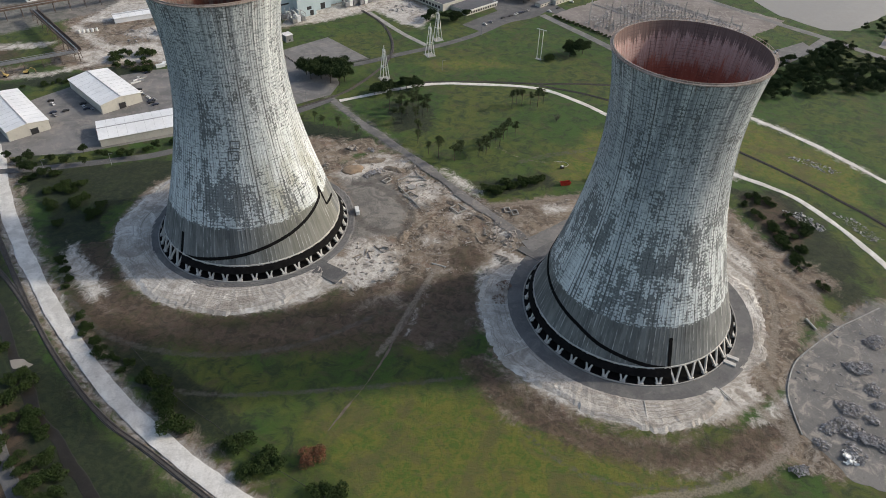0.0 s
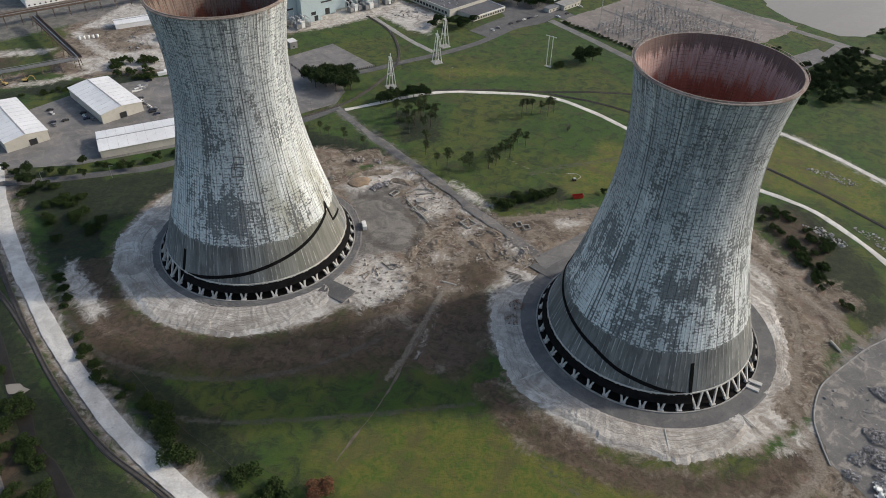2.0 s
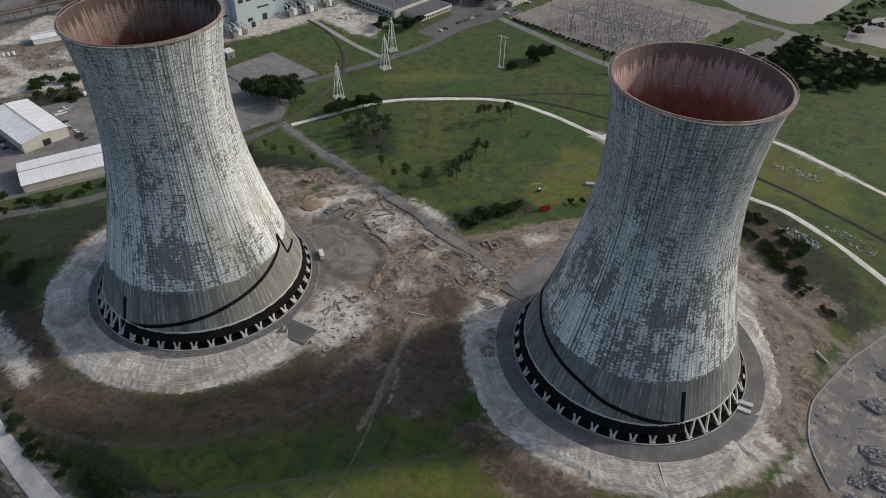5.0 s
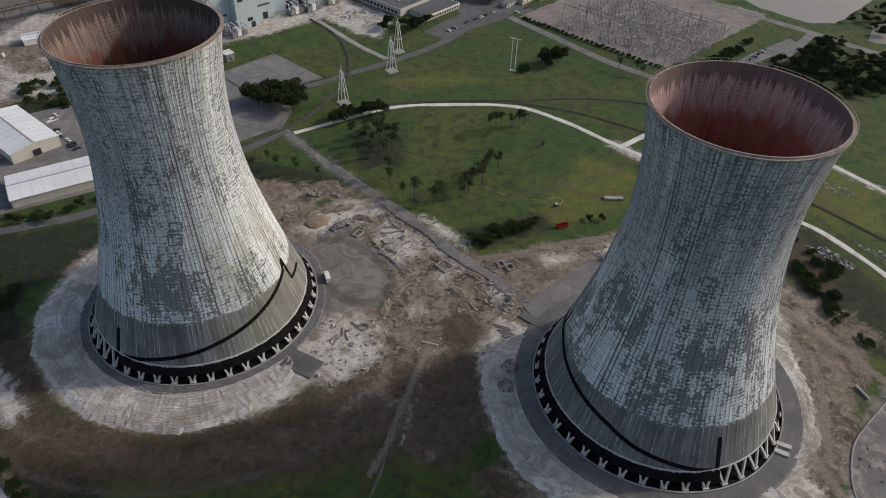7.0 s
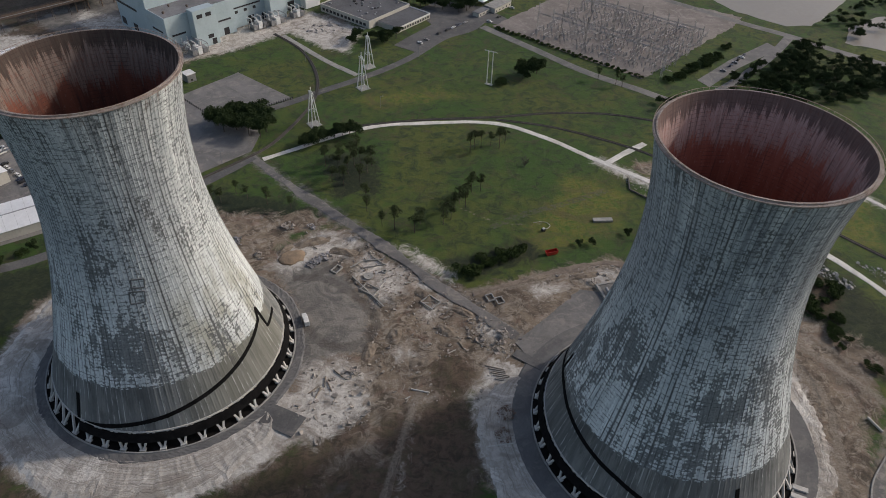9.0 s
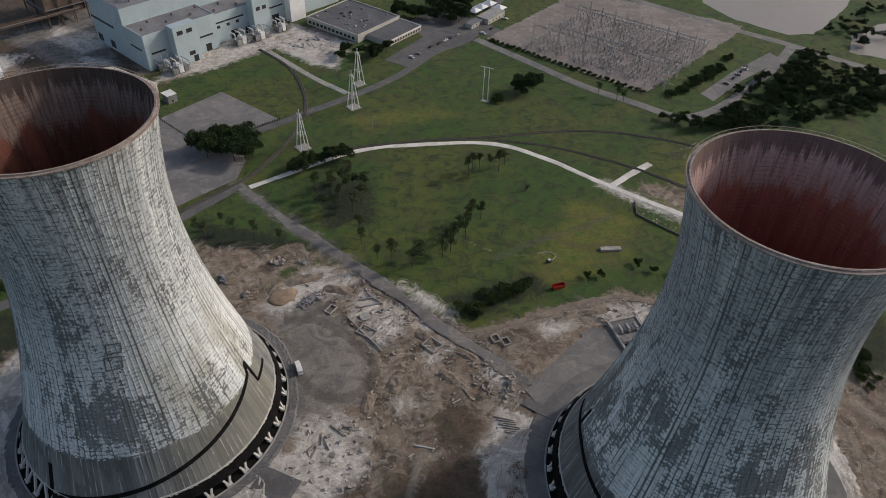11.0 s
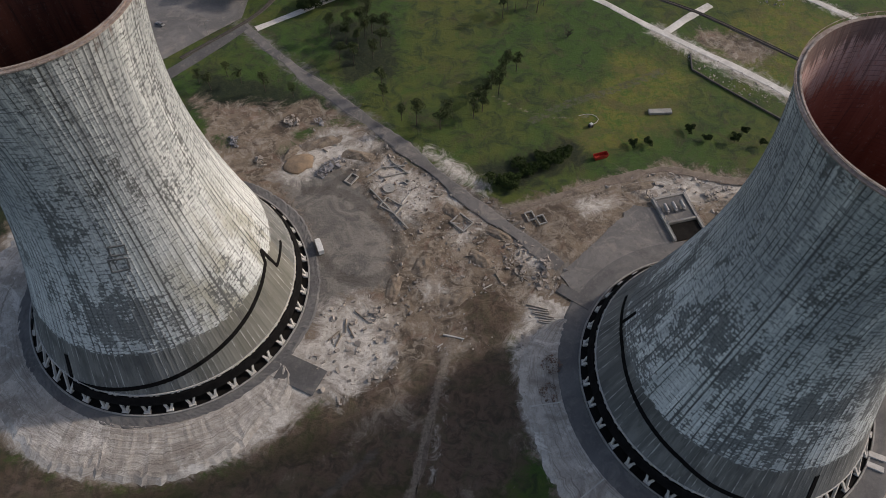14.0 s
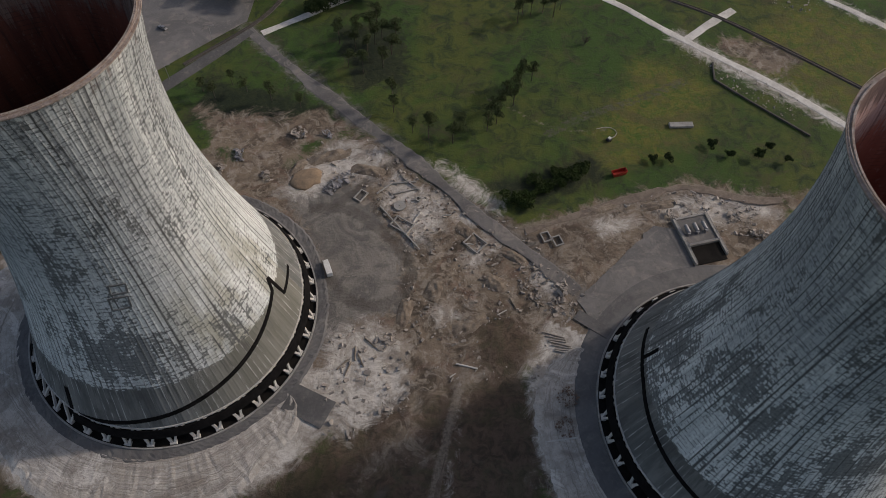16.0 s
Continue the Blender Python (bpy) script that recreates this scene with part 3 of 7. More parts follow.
# ---- roads, aprons and pads ----
tagged(ribbon("road_gravel", ROAD_LEFT, 8.2, M_WHITE_ROAD, 0.05, 0.4, 0.04, 0.06), "pale crushed-shell haul road with ragged edges", "road", kind="structure")
tagged(ribbon("road_path", WHITE_PATH, 4.2, M_WHITE_ROAD, 0.09, 0.25), "narrow white shell road curving across grass", "road", kind="structure")
tagged(ribbon("road_asphalt", ROAD_DIAG, 6.3, M_DUSTROAD, 0.06, 0.8, 0.03, 0.1), "worn grey asphalt road with dusty edges", "road", kind="structure")
tagged(ribbon("road_far", [(-82, 566), (-62, 578), (-45, 590), (-16, 608), (20, 636), (55, 675), (87, 698), (120, 760), (160, 830)], 7.0, M_ASPHALT, 0.1, 0.1), "grey asphalt plant road beside grass", "road", kind="structure")
tagged(ribbon("road_west", [(-90, 503), (-124, 471), (-187, 419), (-224, 404), (-262, 393), (-320, 380)], 7.0, M_ASPHALT, 0.11, 0.1), "grey asphalt road below the sheds", "road", kind="structure")
tagged(ribbon("road_side", [(-80, 690), (-64, 667), (-43, 638), (-20, 612)], 5.0, M_CONC, 0.09, 0.1), "pale concrete side road", "road", kind="structure")
tagged(ribbon("road_substation", [(92, 696), (127, 648), (158, 605), (190, 573), (212, 553), (238, 556), (275, 580), (323, 620), (359, 656)], 8.0, M_PAD, 0.1, 0.1), "grey road bending round the substation", "road", kind="structure")
tagged(ribbon("road_top", [(180, 880), (250, 780), (303, 718), (329, 687), (359, 656), (395, 613), (470, 540)], 9.0, M_PAD, 0.11, 0.1), "grey road along the pond", "road", kind="structure")
tagged(ribbon("road_east", [(212, 512), (240, 485), (266, 454), (291, 415), (330, 350)], 4.0, M_WHITE_ROAD, 0.09, 0.4), "pale sandy track beside the railway", "road", kind="structure")
tagged(ribbon("road_dirt", [(31, 364), (54, 370), (83, 377), (107, 380), (132, 371), (148, 368)], 4.0, surf("packed_dirt", (0.23, 0.185, 0.145), (0.14, 0.11, 0.085), 0.2, 1.0, grime=0.6), 0.03, 1.0), "rutted brown dirt track", "road", kind="structure")

M_RUT = surf("wet_rut_soil", (0.10, 0.08, 0.06), (0.17, 0.135, 0.105), 0.3, 1.5, 0.95, relief=0.1)
for ctrl, wd in (([(-48, 190), (-30, 226), (-14, 272)], 0.9),):
    tagged(ribbon("path_rut", ctrl, wd * 0.85, M_RUT, -0.02, 0.6, 0.0, 0.1, 2.0), "dark wheel rut in bare soil", "track", kind="structure")
tagged(ribbon("water_canal", [(-262, 300), (-222, 252), (-200, 223), (-180, 198), (-157, 175), (-136, 155), (-100, 120), (0, 55), (150, -20)], 5.5, surf("dark_canal_water", (0.022, 0.02, 0.016), (0.034, 0.03, 0.024), 0.1, 1.0, 0.35, relief=0.02, grime=0.2, spec=0.2), 0.03, 0.9, 0.0, 0.1), "dark narrow drainage canal between scrub", "water", kind="structure")
tagged(ribbon("road_corner", [(-215, 215), (-186, 178), (-166, 153), (-145, 125), (-60, 40), (60, -60)], 6.0, M_ASPHALT, 0.08, 0.2), "dark asphalt road behind the scrub", "road", kind="structure")
tagged(ribbon("road_spur", [(136, 475), (152, 486), (170, 496)], 4.5, M_WHITE_ROAD, 0.08, 0.4), "short pale spur joining the white road", "road", kind="structure")


def ring_sector(name, centre, r0, r1, a0, a1, material, z0, z1, jag=0.0, bank=1.5, parent=None):
    """A flat ring of made ground from radius r0 to r1, with a ragged outer bank."""
    n = max(24, int((a1 - a0) / 1.2))
    rng = np.random.default_rng(int(r1 * 10 + abs(centre[0])))
    ph = rng.uniform(0, 6.28, 6)
    verts, faces = [], []
    fr = [0, 0.02, 0.3, 0.55, 0.8, 0.95, 1.0]
    for i in range(n + 1):
        a = radians(a0 + (a1 - a0) * i / n)
        rr = r1 + jag * sum(math.sin((k * 3 + 5) * a + ph[k]) / (k + 1.5) for k in range(6)) + rng.normal(0, jag * 0.2)
        ends = min(1.0, min(i, n - i) / (0.12 * n)) if a1 - a0 < 360 else 1.0
        rr = r0 + (rr - r0) * (0.12 + 0.88 * math.sqrt(ends))
        for j, f in enumerate(fr):
            r = r0 + (rr - r0) * f
            z = z0 + (z1 - z0) * f + (rng.normal(0, 0.09) if jag and 1 < j < 6 else 0)
            if j == 0 or j == len(fr) - 1:
                z = -0.6
                r += bank if j else 0
            verts.append((centre[0] + r * math.cos(a), centre[1] + r * math.sin(a), z))
    w = len(fr)
    for i in range(n):
        for j in range(w - 1):
            faces.append((i * w + j, i * w + j + 1, (i + 1) * w + j + 1, (i + 1) * w + j))
    ob = from_lists(name, verts, faces, material, parent)
    lay = ob.data.uv_layers.new(name="UVMap")
    for poly in ob.data.polygons:
        for li in poly.loop_indices:
            vi_ = ob.data.loops[li].vertex_index
            i, j = divmod(vi_, w)
            lay.data[li].uv = ((a0 + (a1 - a0) * i / n) * r1 * math.pi / 180, r0 + (r1 - r0) * fr[j])
    return ob


tagged(ring_sector("apron_a", TOWER_A, 58.6, 77.0, 118, 318, M_SAND, 0.3, 0.7, 2.6, 3.5), "scraped pale limestone apron round the cooling tower", "apron", kind="structure")
tagged(ring_sector("pavement_a", TOWER_A, 55.5, 59.4, 0, 360, M_RING, 0.35, 0.35, 0.5), "dusty asphalt ring round the tower basin", "pavement", kind="structure")
tagged(ring_sector("apron_b", TOWER_B, 62.5, 77.0, 150, 300, M_SAND, 0.3, 0.7, 2.4, 3.5), "scraped pale limestone apron round the cooling tower", "apron", kind="structure")
tagged(ring_sector("apron_c", TOWER_B, 62.5, 69.0, 318, 400, M_SAND, 0.3, 0.3, 2.5, 4.0), "trampled pale limestone apron beside the tower", "apron", kind="structure")
tagged(ring_sector("pavement_b", TOWER_B, 55.5, 64.0, 0, 360, M_RING, 0.35, 0.35, 0.0), "dusty grey asphalt ring round the tower basin", "pavement", kind="structure")
tagged(sheet("pavement_c", [(46, 328), (87, 361), (102, 356), (98, 339), (80, 334), (62, 315), (52, 312)], M_PAD, 0.3, 0.5, 0.3), "grey concrete pad beside the cooling tower", "pavement", kind="structure")
tagged(sheet("pavement_e", [(-150, 589), (-111, 624), (-68, 579), (-119, 552)], M_PAD, 0.2, 0.4), "old grey parking pad in grass", "pavement", kind="structure")
tagged(sheet("pavement_f", [(-320, 400), (-250, 412), (-190, 440), (-150, 465), (-108, 498), (-92, 510), (-88, 530), (-96, 556), (-119, 552), (-150, 589), (-190, 560), (-245, 545), (-290, 520), (-330, 470)], M_PAD, 0.07, 0.3), "grey asphalt yard round the sheds", "pavement", kind="structure")
tagged(sheet("pavement_g", [(101, 697), (215, 795), (335, 700), (317, 680), (200, 588)], dusty("gravel_yard", (0.24, 0.208, 0.182), (0.18, 0.152, 0.132), (0.33, 0.295, 0.26), 0.6), 0.12, 0.4, 0.8), "sandy gravel yard of the substation", "pavement", kind="structure")
tagged(sheet("pavement_h", [(28, 650), (95, 705), (130, 690), (100, 740), (60, 760), (36, 734), (48, 704), (22, 676), (12, 664)], M_ASPHALT, 0.08, 0.3), "asphalt car park beside the plant", "pavement", kind="structure")
tagged(sheet("pavement_i", YARD, M_YARD, 0.03, 0.3, 0.4), "grey sludge-covered scrap yard", "pavement", kind="structure")
tagged(sheet("pavement_j", [(243, 583), (283, 614), (332, 645), (336, 632), (285, 600), (248, 571)], M_PAD, 0.09, 0.3), "grey car park inside the road loop", "pavement", kind="structure")
tagged(sheet("water_pond", [(322, 755), (335, 712), (366, 677), (390, 676), (448, 724), (520, 800), (470, 900), (380, 860), (330, 800)], M_WATER, 0.1, 0.5, 0.6, every=8), "flat pale muddy pond", "water", kind="structure")
tagged(sheet("water_puddle", [(-204, 225), (-198, 226.5), (-192, 223), (-194, 219.5), (-200, 220)], M_WATER, 0.06, 0.2, 0.6), "grey puddle in dark scrub", "water", kind="structure")
tagged(sheet("water_pool", [(400, 640), (440, 610), (500, 640), (520, 700), (460, 690), (420, 668)], M_WATER, 0.1, 0.5, 1.5, every=8), "brown settling pond", "water", kind="structure")


# ---- cooling towers ----
def shell_radius(z):
    a = 70.0 if z < 108 else 67.0
    return 28.8 * math.sqrt(1 + ((z - 108.0) / a) ** 2)


RIM_Z, LINTEL_Z = 142.3, 8.0

m, t, bs = begin("weathered_tower_concrete")
uv = where(t, kind="UV")
sep = t.nodes.new("ShaderNodeSeparateXYZ")
put(t, sep.inputs[0], uv)
U, V = sep.outputs[0], sep.outputs[1]
RIBS = 132.0


def uvn(su, sv, scale, detail=5.0, rough=0.65, warp_by=0.0):
    return nz(t, where(t, su, sv, 1, "UV"), scale, detail, rough, warp_by)


streak = uvn(1.0, 0.035, 0.55, 6, 0.7)
streak2 = uvn(1.0, 0.02, 1.7, 4, 0.6)
wide = uvn(0.16, 0.03, 0.3, 3, 0.5)
grit = uvn(1.8, 1.0, 1.1, 6, 0.7)
other = step(t, U, 400.0, 600.0)
# each strip between two form joints and each form panel has a tone of its own
fu = mth(t, "ABSOLUTE", mth(t, "SUBTRACT", mth(t, "FRACT", U), 0.5))
strip = t.nodes.new("ShaderNodeTexWhiteNoise")
strip.noise_dimensions = "1D"
put(t, strip.inputs["W"], mth(t, "FLOOR", mth(t, "ADD", U, 0.5)))
lift_v = mth(t, "DIVIDE", mth(t, "ADD", V, mth(t, "MULTIPLY", strip.outputs["Value"], 0.5)), 1.55)
fv = mth(t, "ABSOLUTE", mth(t, "SUBTRACT", mth(t, "FRACT", lift_v), 0.5))
cv_ = t.nodes.new("ShaderNodeCombineXYZ")
put(t, cv_.inputs[0], mth(t, "FLOOR", mth(t, "MULTIPLY", U, 2.0)))
put(t, cv_.inputs[1], mth(t, "FLOOR", mth(t, "MULTIPLY", lift_v, 2.0)))
cellw = t.nodes.new("ShaderNodeTexWhiteNoise")
cellw.noise_dimensions = "2D"
put(t, cellw.inputs["Vector"], cv_.outputs[0])
cell = cellw.outputs["Value"]
# pale paint left on the concrete
conc = mixc(t, step(t, streak, 0.36, 0.60), (0.52, 0.56, 0.555), (0.70, 0.735, 0.72))
conc = mixc(t, mth(t, "MULTIPLY", step(t, streak2, 0.50, 0.64), 0.7), conc, (0.83, 0.86, 0.845))
conc = mixc(t, mth(t, "MULTIPLY", step(t, wide, 0.44, 0.62), 0.35), conc, (0.30, 0.33, 0.345))
conc = mixc(t, mth(t, "MULTIPLY", step(t, grit, 0.5, 0.66), 0.40), conc, (0.20, 0.215, 0.22))
conc = mixc(t, mth(t, "MULTIPLY", step(t, cell, 0.72, 0.8), 0.22), conc, (0.26, 0.28, 0.29))
# greener, ochre-stained face towards the sun on the first tower; also tones down sunlight
sunlit_tint = mth(t, "MULTIPLY", mth(t, "MULTIPLY", step(t, U, 101.0, 114.0), step(t, U, 300.0, 200.0)), step(t, V, 88.0, 40.0))
conc = mixc(t, mth(t, "MULTIPLY", sunlit_tint, mth(t, "MULTIPLY", step(t, uvn(0.5, 0.12, 0.35, 5, 0.65), 0.40, 0.60), 0.8)), conc, (0.34, 0.335, 0.265))
# upper half darker and bluer, speckled in flat dashes
high = mth(t, "MULTIPLY", step(t, V, 62.0, 104.0), mth(t, "ADD", 0.38, mth(t, "MULTIPLY", other, 0.22)))
conc = mixc(t, mth(t, "MULTIPLY", high, step(t, uvn(0.5, 0.05, 0.3, 5, 0.65, 0.4), 0.34, 0.56)), conc, (0.20, 0.225, 0.245))
dash = step(t, mth(t, "ADD", uvn(0.42, 1.0, 0.8, 6, 0.72), mth(t, "MULTIPLY", mth(t, "SUBTRACT", cell, 0.5), 0.10)), 0.52, 0.60)
conc = mixc(t, mth(t, "MULTIPLY", dash, mth(t, "MULTIPLY", step(t, V, 48.0, 92.0), 0.62)), conc, (0.10, 0.115, 0.125))
pale_dash = step(t, uvn(0.5, 1.3, 1.3, 5, 0.7), 0.58, 0.66)
conc = mixc(t, mth(t, "MULTIPLY", pale_dash, mth(t, "MULTIPLY", step(t, V, 70.0, 100.0), 0.40)), conc, (0.56, 0.59, 0.60))
# form joints: thin and broken, some strips with long dark runs
vline = mth(t, "MULTIPLY", step(t, fu, 0.34, 0.43), mth(t, "MULTIPLY", step(t, strip.outputs["Value"], 0.02, 0.55), step(t, uvn(1.0, 0.06, 1.3, 5, 0.75), 0.38, 0.54)))
conc = mixc(t, mth(t, "MULTIPLY", vline, 0.90), conc, (0.070, 0.075, 0.075))
hline = mth(t, "MULTIPLY", step(t, fv, 0.33, 0.44), step(t, mth(t, "ADD", uvn(0.7, 0.5, 0.55, 5, 0.75), mth(t, "MULTIPLY", cell, 0.10)), 0.53, 0.60))
conc = mixc(t, mth(t, "MULTIPLY", hline, 0.72), conc, (0.085, 0.09, 0.09))
long_run = mth(t, "MULTIPLY", step(t, strip.outputs["Value"], 0.84, 0.90), mth(t, "MULTIPLY", step(t, fu, 0.18, 0.36), step(t, uvn(1.6, 0.04, 0.8, 5, 0.75), 0.40, 0.52)))
conc = mixc(t, mth(t, "MULTIPLY", long_run, 0.75), conc, (0.075, 0.078, 0.078))
# bare dark concrete where the paint has flaked off, in clusters of panels
cluster = uvn(0.9, 0.38, 0.10, 5, 0.62, 0.5)
runs = uvn(0.9, 0.09, 0.42, 5, 0.7, 0.3)
flake = uvn(1.25, 0.75, 0.50, 6, 0.74, 0.4)
cover = mth(t, "ADD", mth(t, "MULTIPLY", cluster, 0.80), mth(t, "ADD", mth(t, "MULTIPLY", runs, 0.70), mth(t, "MULTIPLY", flake, 0.60)))
cover = mth(t, "ADD", cover, mth(t, "ADD", mth(t, "MULTIPLY", mth(t, "SUBTRACT", cell, 0.5), 0.11), mth(t, "MULTIPLY", mth(t, "MAXIMUM", step(t, fu, 0.24, 0.42), step(t, fv, 0.2, 0.42)), 0.045)))
ua = mth(t, "MULTIPLY", step(t, U, 72.0, 88.0), step(t, U, 116.0, 100.0))
belt = mth(t, "MULTIPLY", step(t, V, 22.0, 30.0), step(t, V, 98.0, 58.0))
grade = mth(t, "MULTIPLY", belt, mth(t, "ADD", mth(t, "MULTIPLY", other, 0.118), mth(t, "MULTIPLY", ua, 0.075)))
# one damp stain under the painted mark of the first tower
du = mth(t, "DIVIDE", mth(t, "SUBTRACT", U, 99.5), 4.5)
dv = mth(t, "DIVIDE", mth(t, "SUBTRACT", V, 46.0), 13.0)
spot = step(t, mth(t, "ADD", mth(t, "MULTIPLY", du, du), mth(t, "MULTIPLY", dv, dv)), 1.5, 0.1)
grade = mth(t, "ADD", grade, mth(t, "MULTIPLY", spot, 0.10))
bare = mth(t, "MULTIPLY", step(t, mth(t, "ADD", cover, grade), 1.165, 1.225), 0.80)
conc = mixc(t, bare, conc, mixc(t, step(t, grit, 0.4, 0.65), (0.125, 0.132, 0.130), (0.070, 0.074, 0.074)))
# dark run-off from the rim
run = mth(t, "MULTIPLY", step(t, uvn(1.0, 0.012, 0.9, 4, 0.6), 0.50, 0.64), step(t, V, 70.0, 132.0))
conc = mixc(t, mth(t, "MULTIPLY", run, 0.55), conc, (0.10, 0.11, 0.12))
rust = mth(t, "MULTIPLY", step(t, uvn(1.0, 0.10, 0.7, 5, 0.7), 0.54, 0.66), step(t, V, 134.5, 141.0))
conc = mixc(t, mth(t, "MULTIPLY", rust, 0.7), conc, (0.13, 0.075, 0.05))
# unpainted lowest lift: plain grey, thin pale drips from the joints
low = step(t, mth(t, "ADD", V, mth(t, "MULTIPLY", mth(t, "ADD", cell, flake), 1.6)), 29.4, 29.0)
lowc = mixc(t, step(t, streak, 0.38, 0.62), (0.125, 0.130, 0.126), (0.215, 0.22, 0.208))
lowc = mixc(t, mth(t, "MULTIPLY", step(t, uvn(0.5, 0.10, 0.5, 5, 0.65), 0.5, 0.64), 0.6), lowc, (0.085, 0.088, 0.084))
# same painted sunward tint, greener, on the lowest lift
lowc = mixc(t, mth(t, "MULTIPLY", sunlit_tint, 0.45), lowc, (0.20, 0.195, 0.15))
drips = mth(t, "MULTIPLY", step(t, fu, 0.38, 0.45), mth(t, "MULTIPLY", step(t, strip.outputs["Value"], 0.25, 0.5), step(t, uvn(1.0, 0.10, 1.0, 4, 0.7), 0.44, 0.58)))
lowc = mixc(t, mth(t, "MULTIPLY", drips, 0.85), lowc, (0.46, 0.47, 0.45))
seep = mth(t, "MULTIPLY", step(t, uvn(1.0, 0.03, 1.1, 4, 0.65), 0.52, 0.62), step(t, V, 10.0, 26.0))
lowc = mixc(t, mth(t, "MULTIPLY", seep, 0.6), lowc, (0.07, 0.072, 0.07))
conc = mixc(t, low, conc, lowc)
put(t, bs.inputs["Base Color"], conc)
bs.inputs["Roughness"].default_value = 0.85
bs.inputs["Specular IOR Level"].default_value = 0.25
bump(t, bs, mth(t, "SUBTRACT", mth(t, "MULTIPLY", grit, 0.6), mth(t, "ADD", mth(t, "MULTIPLY", vline, 0.6), mth(t, "MULTIPLY", bare, 0.35))), 0.5, 0.25)
M_TOWER = m

LININGS = []
for lining_name, pale_pair, red_pair, soot in (
    ("dark_brown_lining", ((0.24, 0.185, 0.155), (0.13, 0.095, 0.078)), ((0.19, 0.072, 0.048), (0.11, 0.046, 0.034)), (0.045, 0.034, 0.029)),
    ("rust_red_lining", ((0.47, 0.335, 0.30), (0.33, 0.22, 0.195)), ((0.36, 0.135, 0.095), (0.27, 0.095, 0.068)), (0.085, 0.060, 0.054)),
):
    m, t, bs = begin(lining_name)
    V = t.nodes.new("ShaderNodeSeparateXYZ")
    put(t, V.inputs[0], where(t, kind="UV"))
    U, V = V.outputs[0], V.outputs[1]
    drip = uvn(0.5, 0.02, 0.5, 5, 0.6)
    drip2 = uvn(1.0, 0.03, 1.6, 5, 0.7)
    blot = uvn(1.4, 0.5, 0.9, 5, 0.7)
    # the coating wears away lift by lift, so its lower edge is stepped
    lifts = mth(t, "MULTIPLY", mth(t, "FLOOR", mth(t, "DIVIDE", V, 1.5)), 1.5)
    edge = mth(t, "ADD", mth(t, "ADD", mth(t, "MULTIPLY", V, 0.35), mth(t, "MULTIPLY", lifts, 0.65)), mth(t, "MULTIPLY", mth(t, "SUBTRACT", mth(t, "ADD", drip, mth(t, "MULTIPLY", drip2, 0.75)), 0.87), 30.0))
    pale = mixc(t, step(t, drip2, 0.4, 0.65), *pale_pair)
    pale = mixc(t, mth(t, "MULTIPLY", step(t, blot, 0.52, 0.64), 0.5), pale, red_pair[0])
    red = mixc(t, step(t, drip, 0.38, 0.62), *red_pair)
    red = mixc(t, mth(t, "MULTIPLY", step(t, blot, 0.56, 0.66), 0.35), red, pale_pair[0])
    inner = mixc(t, step(t, edge, 122.5, 127.0), red, pale)
    top = mth(t, "ADD", V, mth(t, "MULTIPLY", mth(t, "SUBTRACT", mth(t, "ADD", mth(t, "MULTIPLY", drip2, 0.6), mth(t, "MULTIPLY", uvn(1.0, 0.04, 0.6, 5, 0.7), 0.6)), 0.6), 26.0))
    inner = mixc(t, mth(t, "MULTIPLY", step(t, top, 135.0, 138.0), 0.78), inner, soot)
    lift = mth(t, "FRACT", mth(t, "DIVIDE", V, 1.5))
    inner = mixc(t, mth(t, "MULTIPLY", mth(t, "MULTIPLY", step(t, lift, 0.20, 0.08), step(t, uvn(0.6, 0.08, 0.6, 5, 0.7), 0.42, 0.58)), 0.5), inner, soot)
    inner = mixc(t, mth(t, "MULTIPLY", step(t, uvn(1.0, 0.03, 1.1, 5, 0.7), 0.55, 0.66), 0.6), inner, soot)
    put(t, bs.inputs["Base Color"], inner)
    bs.inputs["Roughness"].default_value = 0.85
    bs.inputs["Specular IOR Level"].default_value = 0.15
    bump(t, bs, drip2, 0.3, 0.1)
    LININGS.append(m)
M_RIM = surf("rim_concrete", (0.36, 0.31, 0.275), (0.22, 0.165, 0.135), 0.3, 2, 0.85, relief=0.05, dirt=(0.12, 0.055, 0.03), grime=0.85)
M_RIM_RAIL = surf("rusting_rail", (0.42, 0.36, 0.32), (0.26, 0.17, 0.12), 0.4, 2, 0.75, relief=0.0, dirt=(0.14, 0.06, 0.03), grime=0.6)
# wet floor and fill, near black because deep shade is put into the colour
M_BASIN = surf("shade_black_wet_floor", (0.009, 0.008, 0.007), (0.018, 0.016, 0.014), 0.2, 2, 0.85, relief=0.05, dirt=(0.03, 0.028, 0.026), spec=0.1)
M_COLUMN = surf("pale_column_concrete", (0.56, 0.54, 0.50), (0.44, 0.42, 0.38), 0.4, 3, 0.85, relief=0.04, grime=0.25)


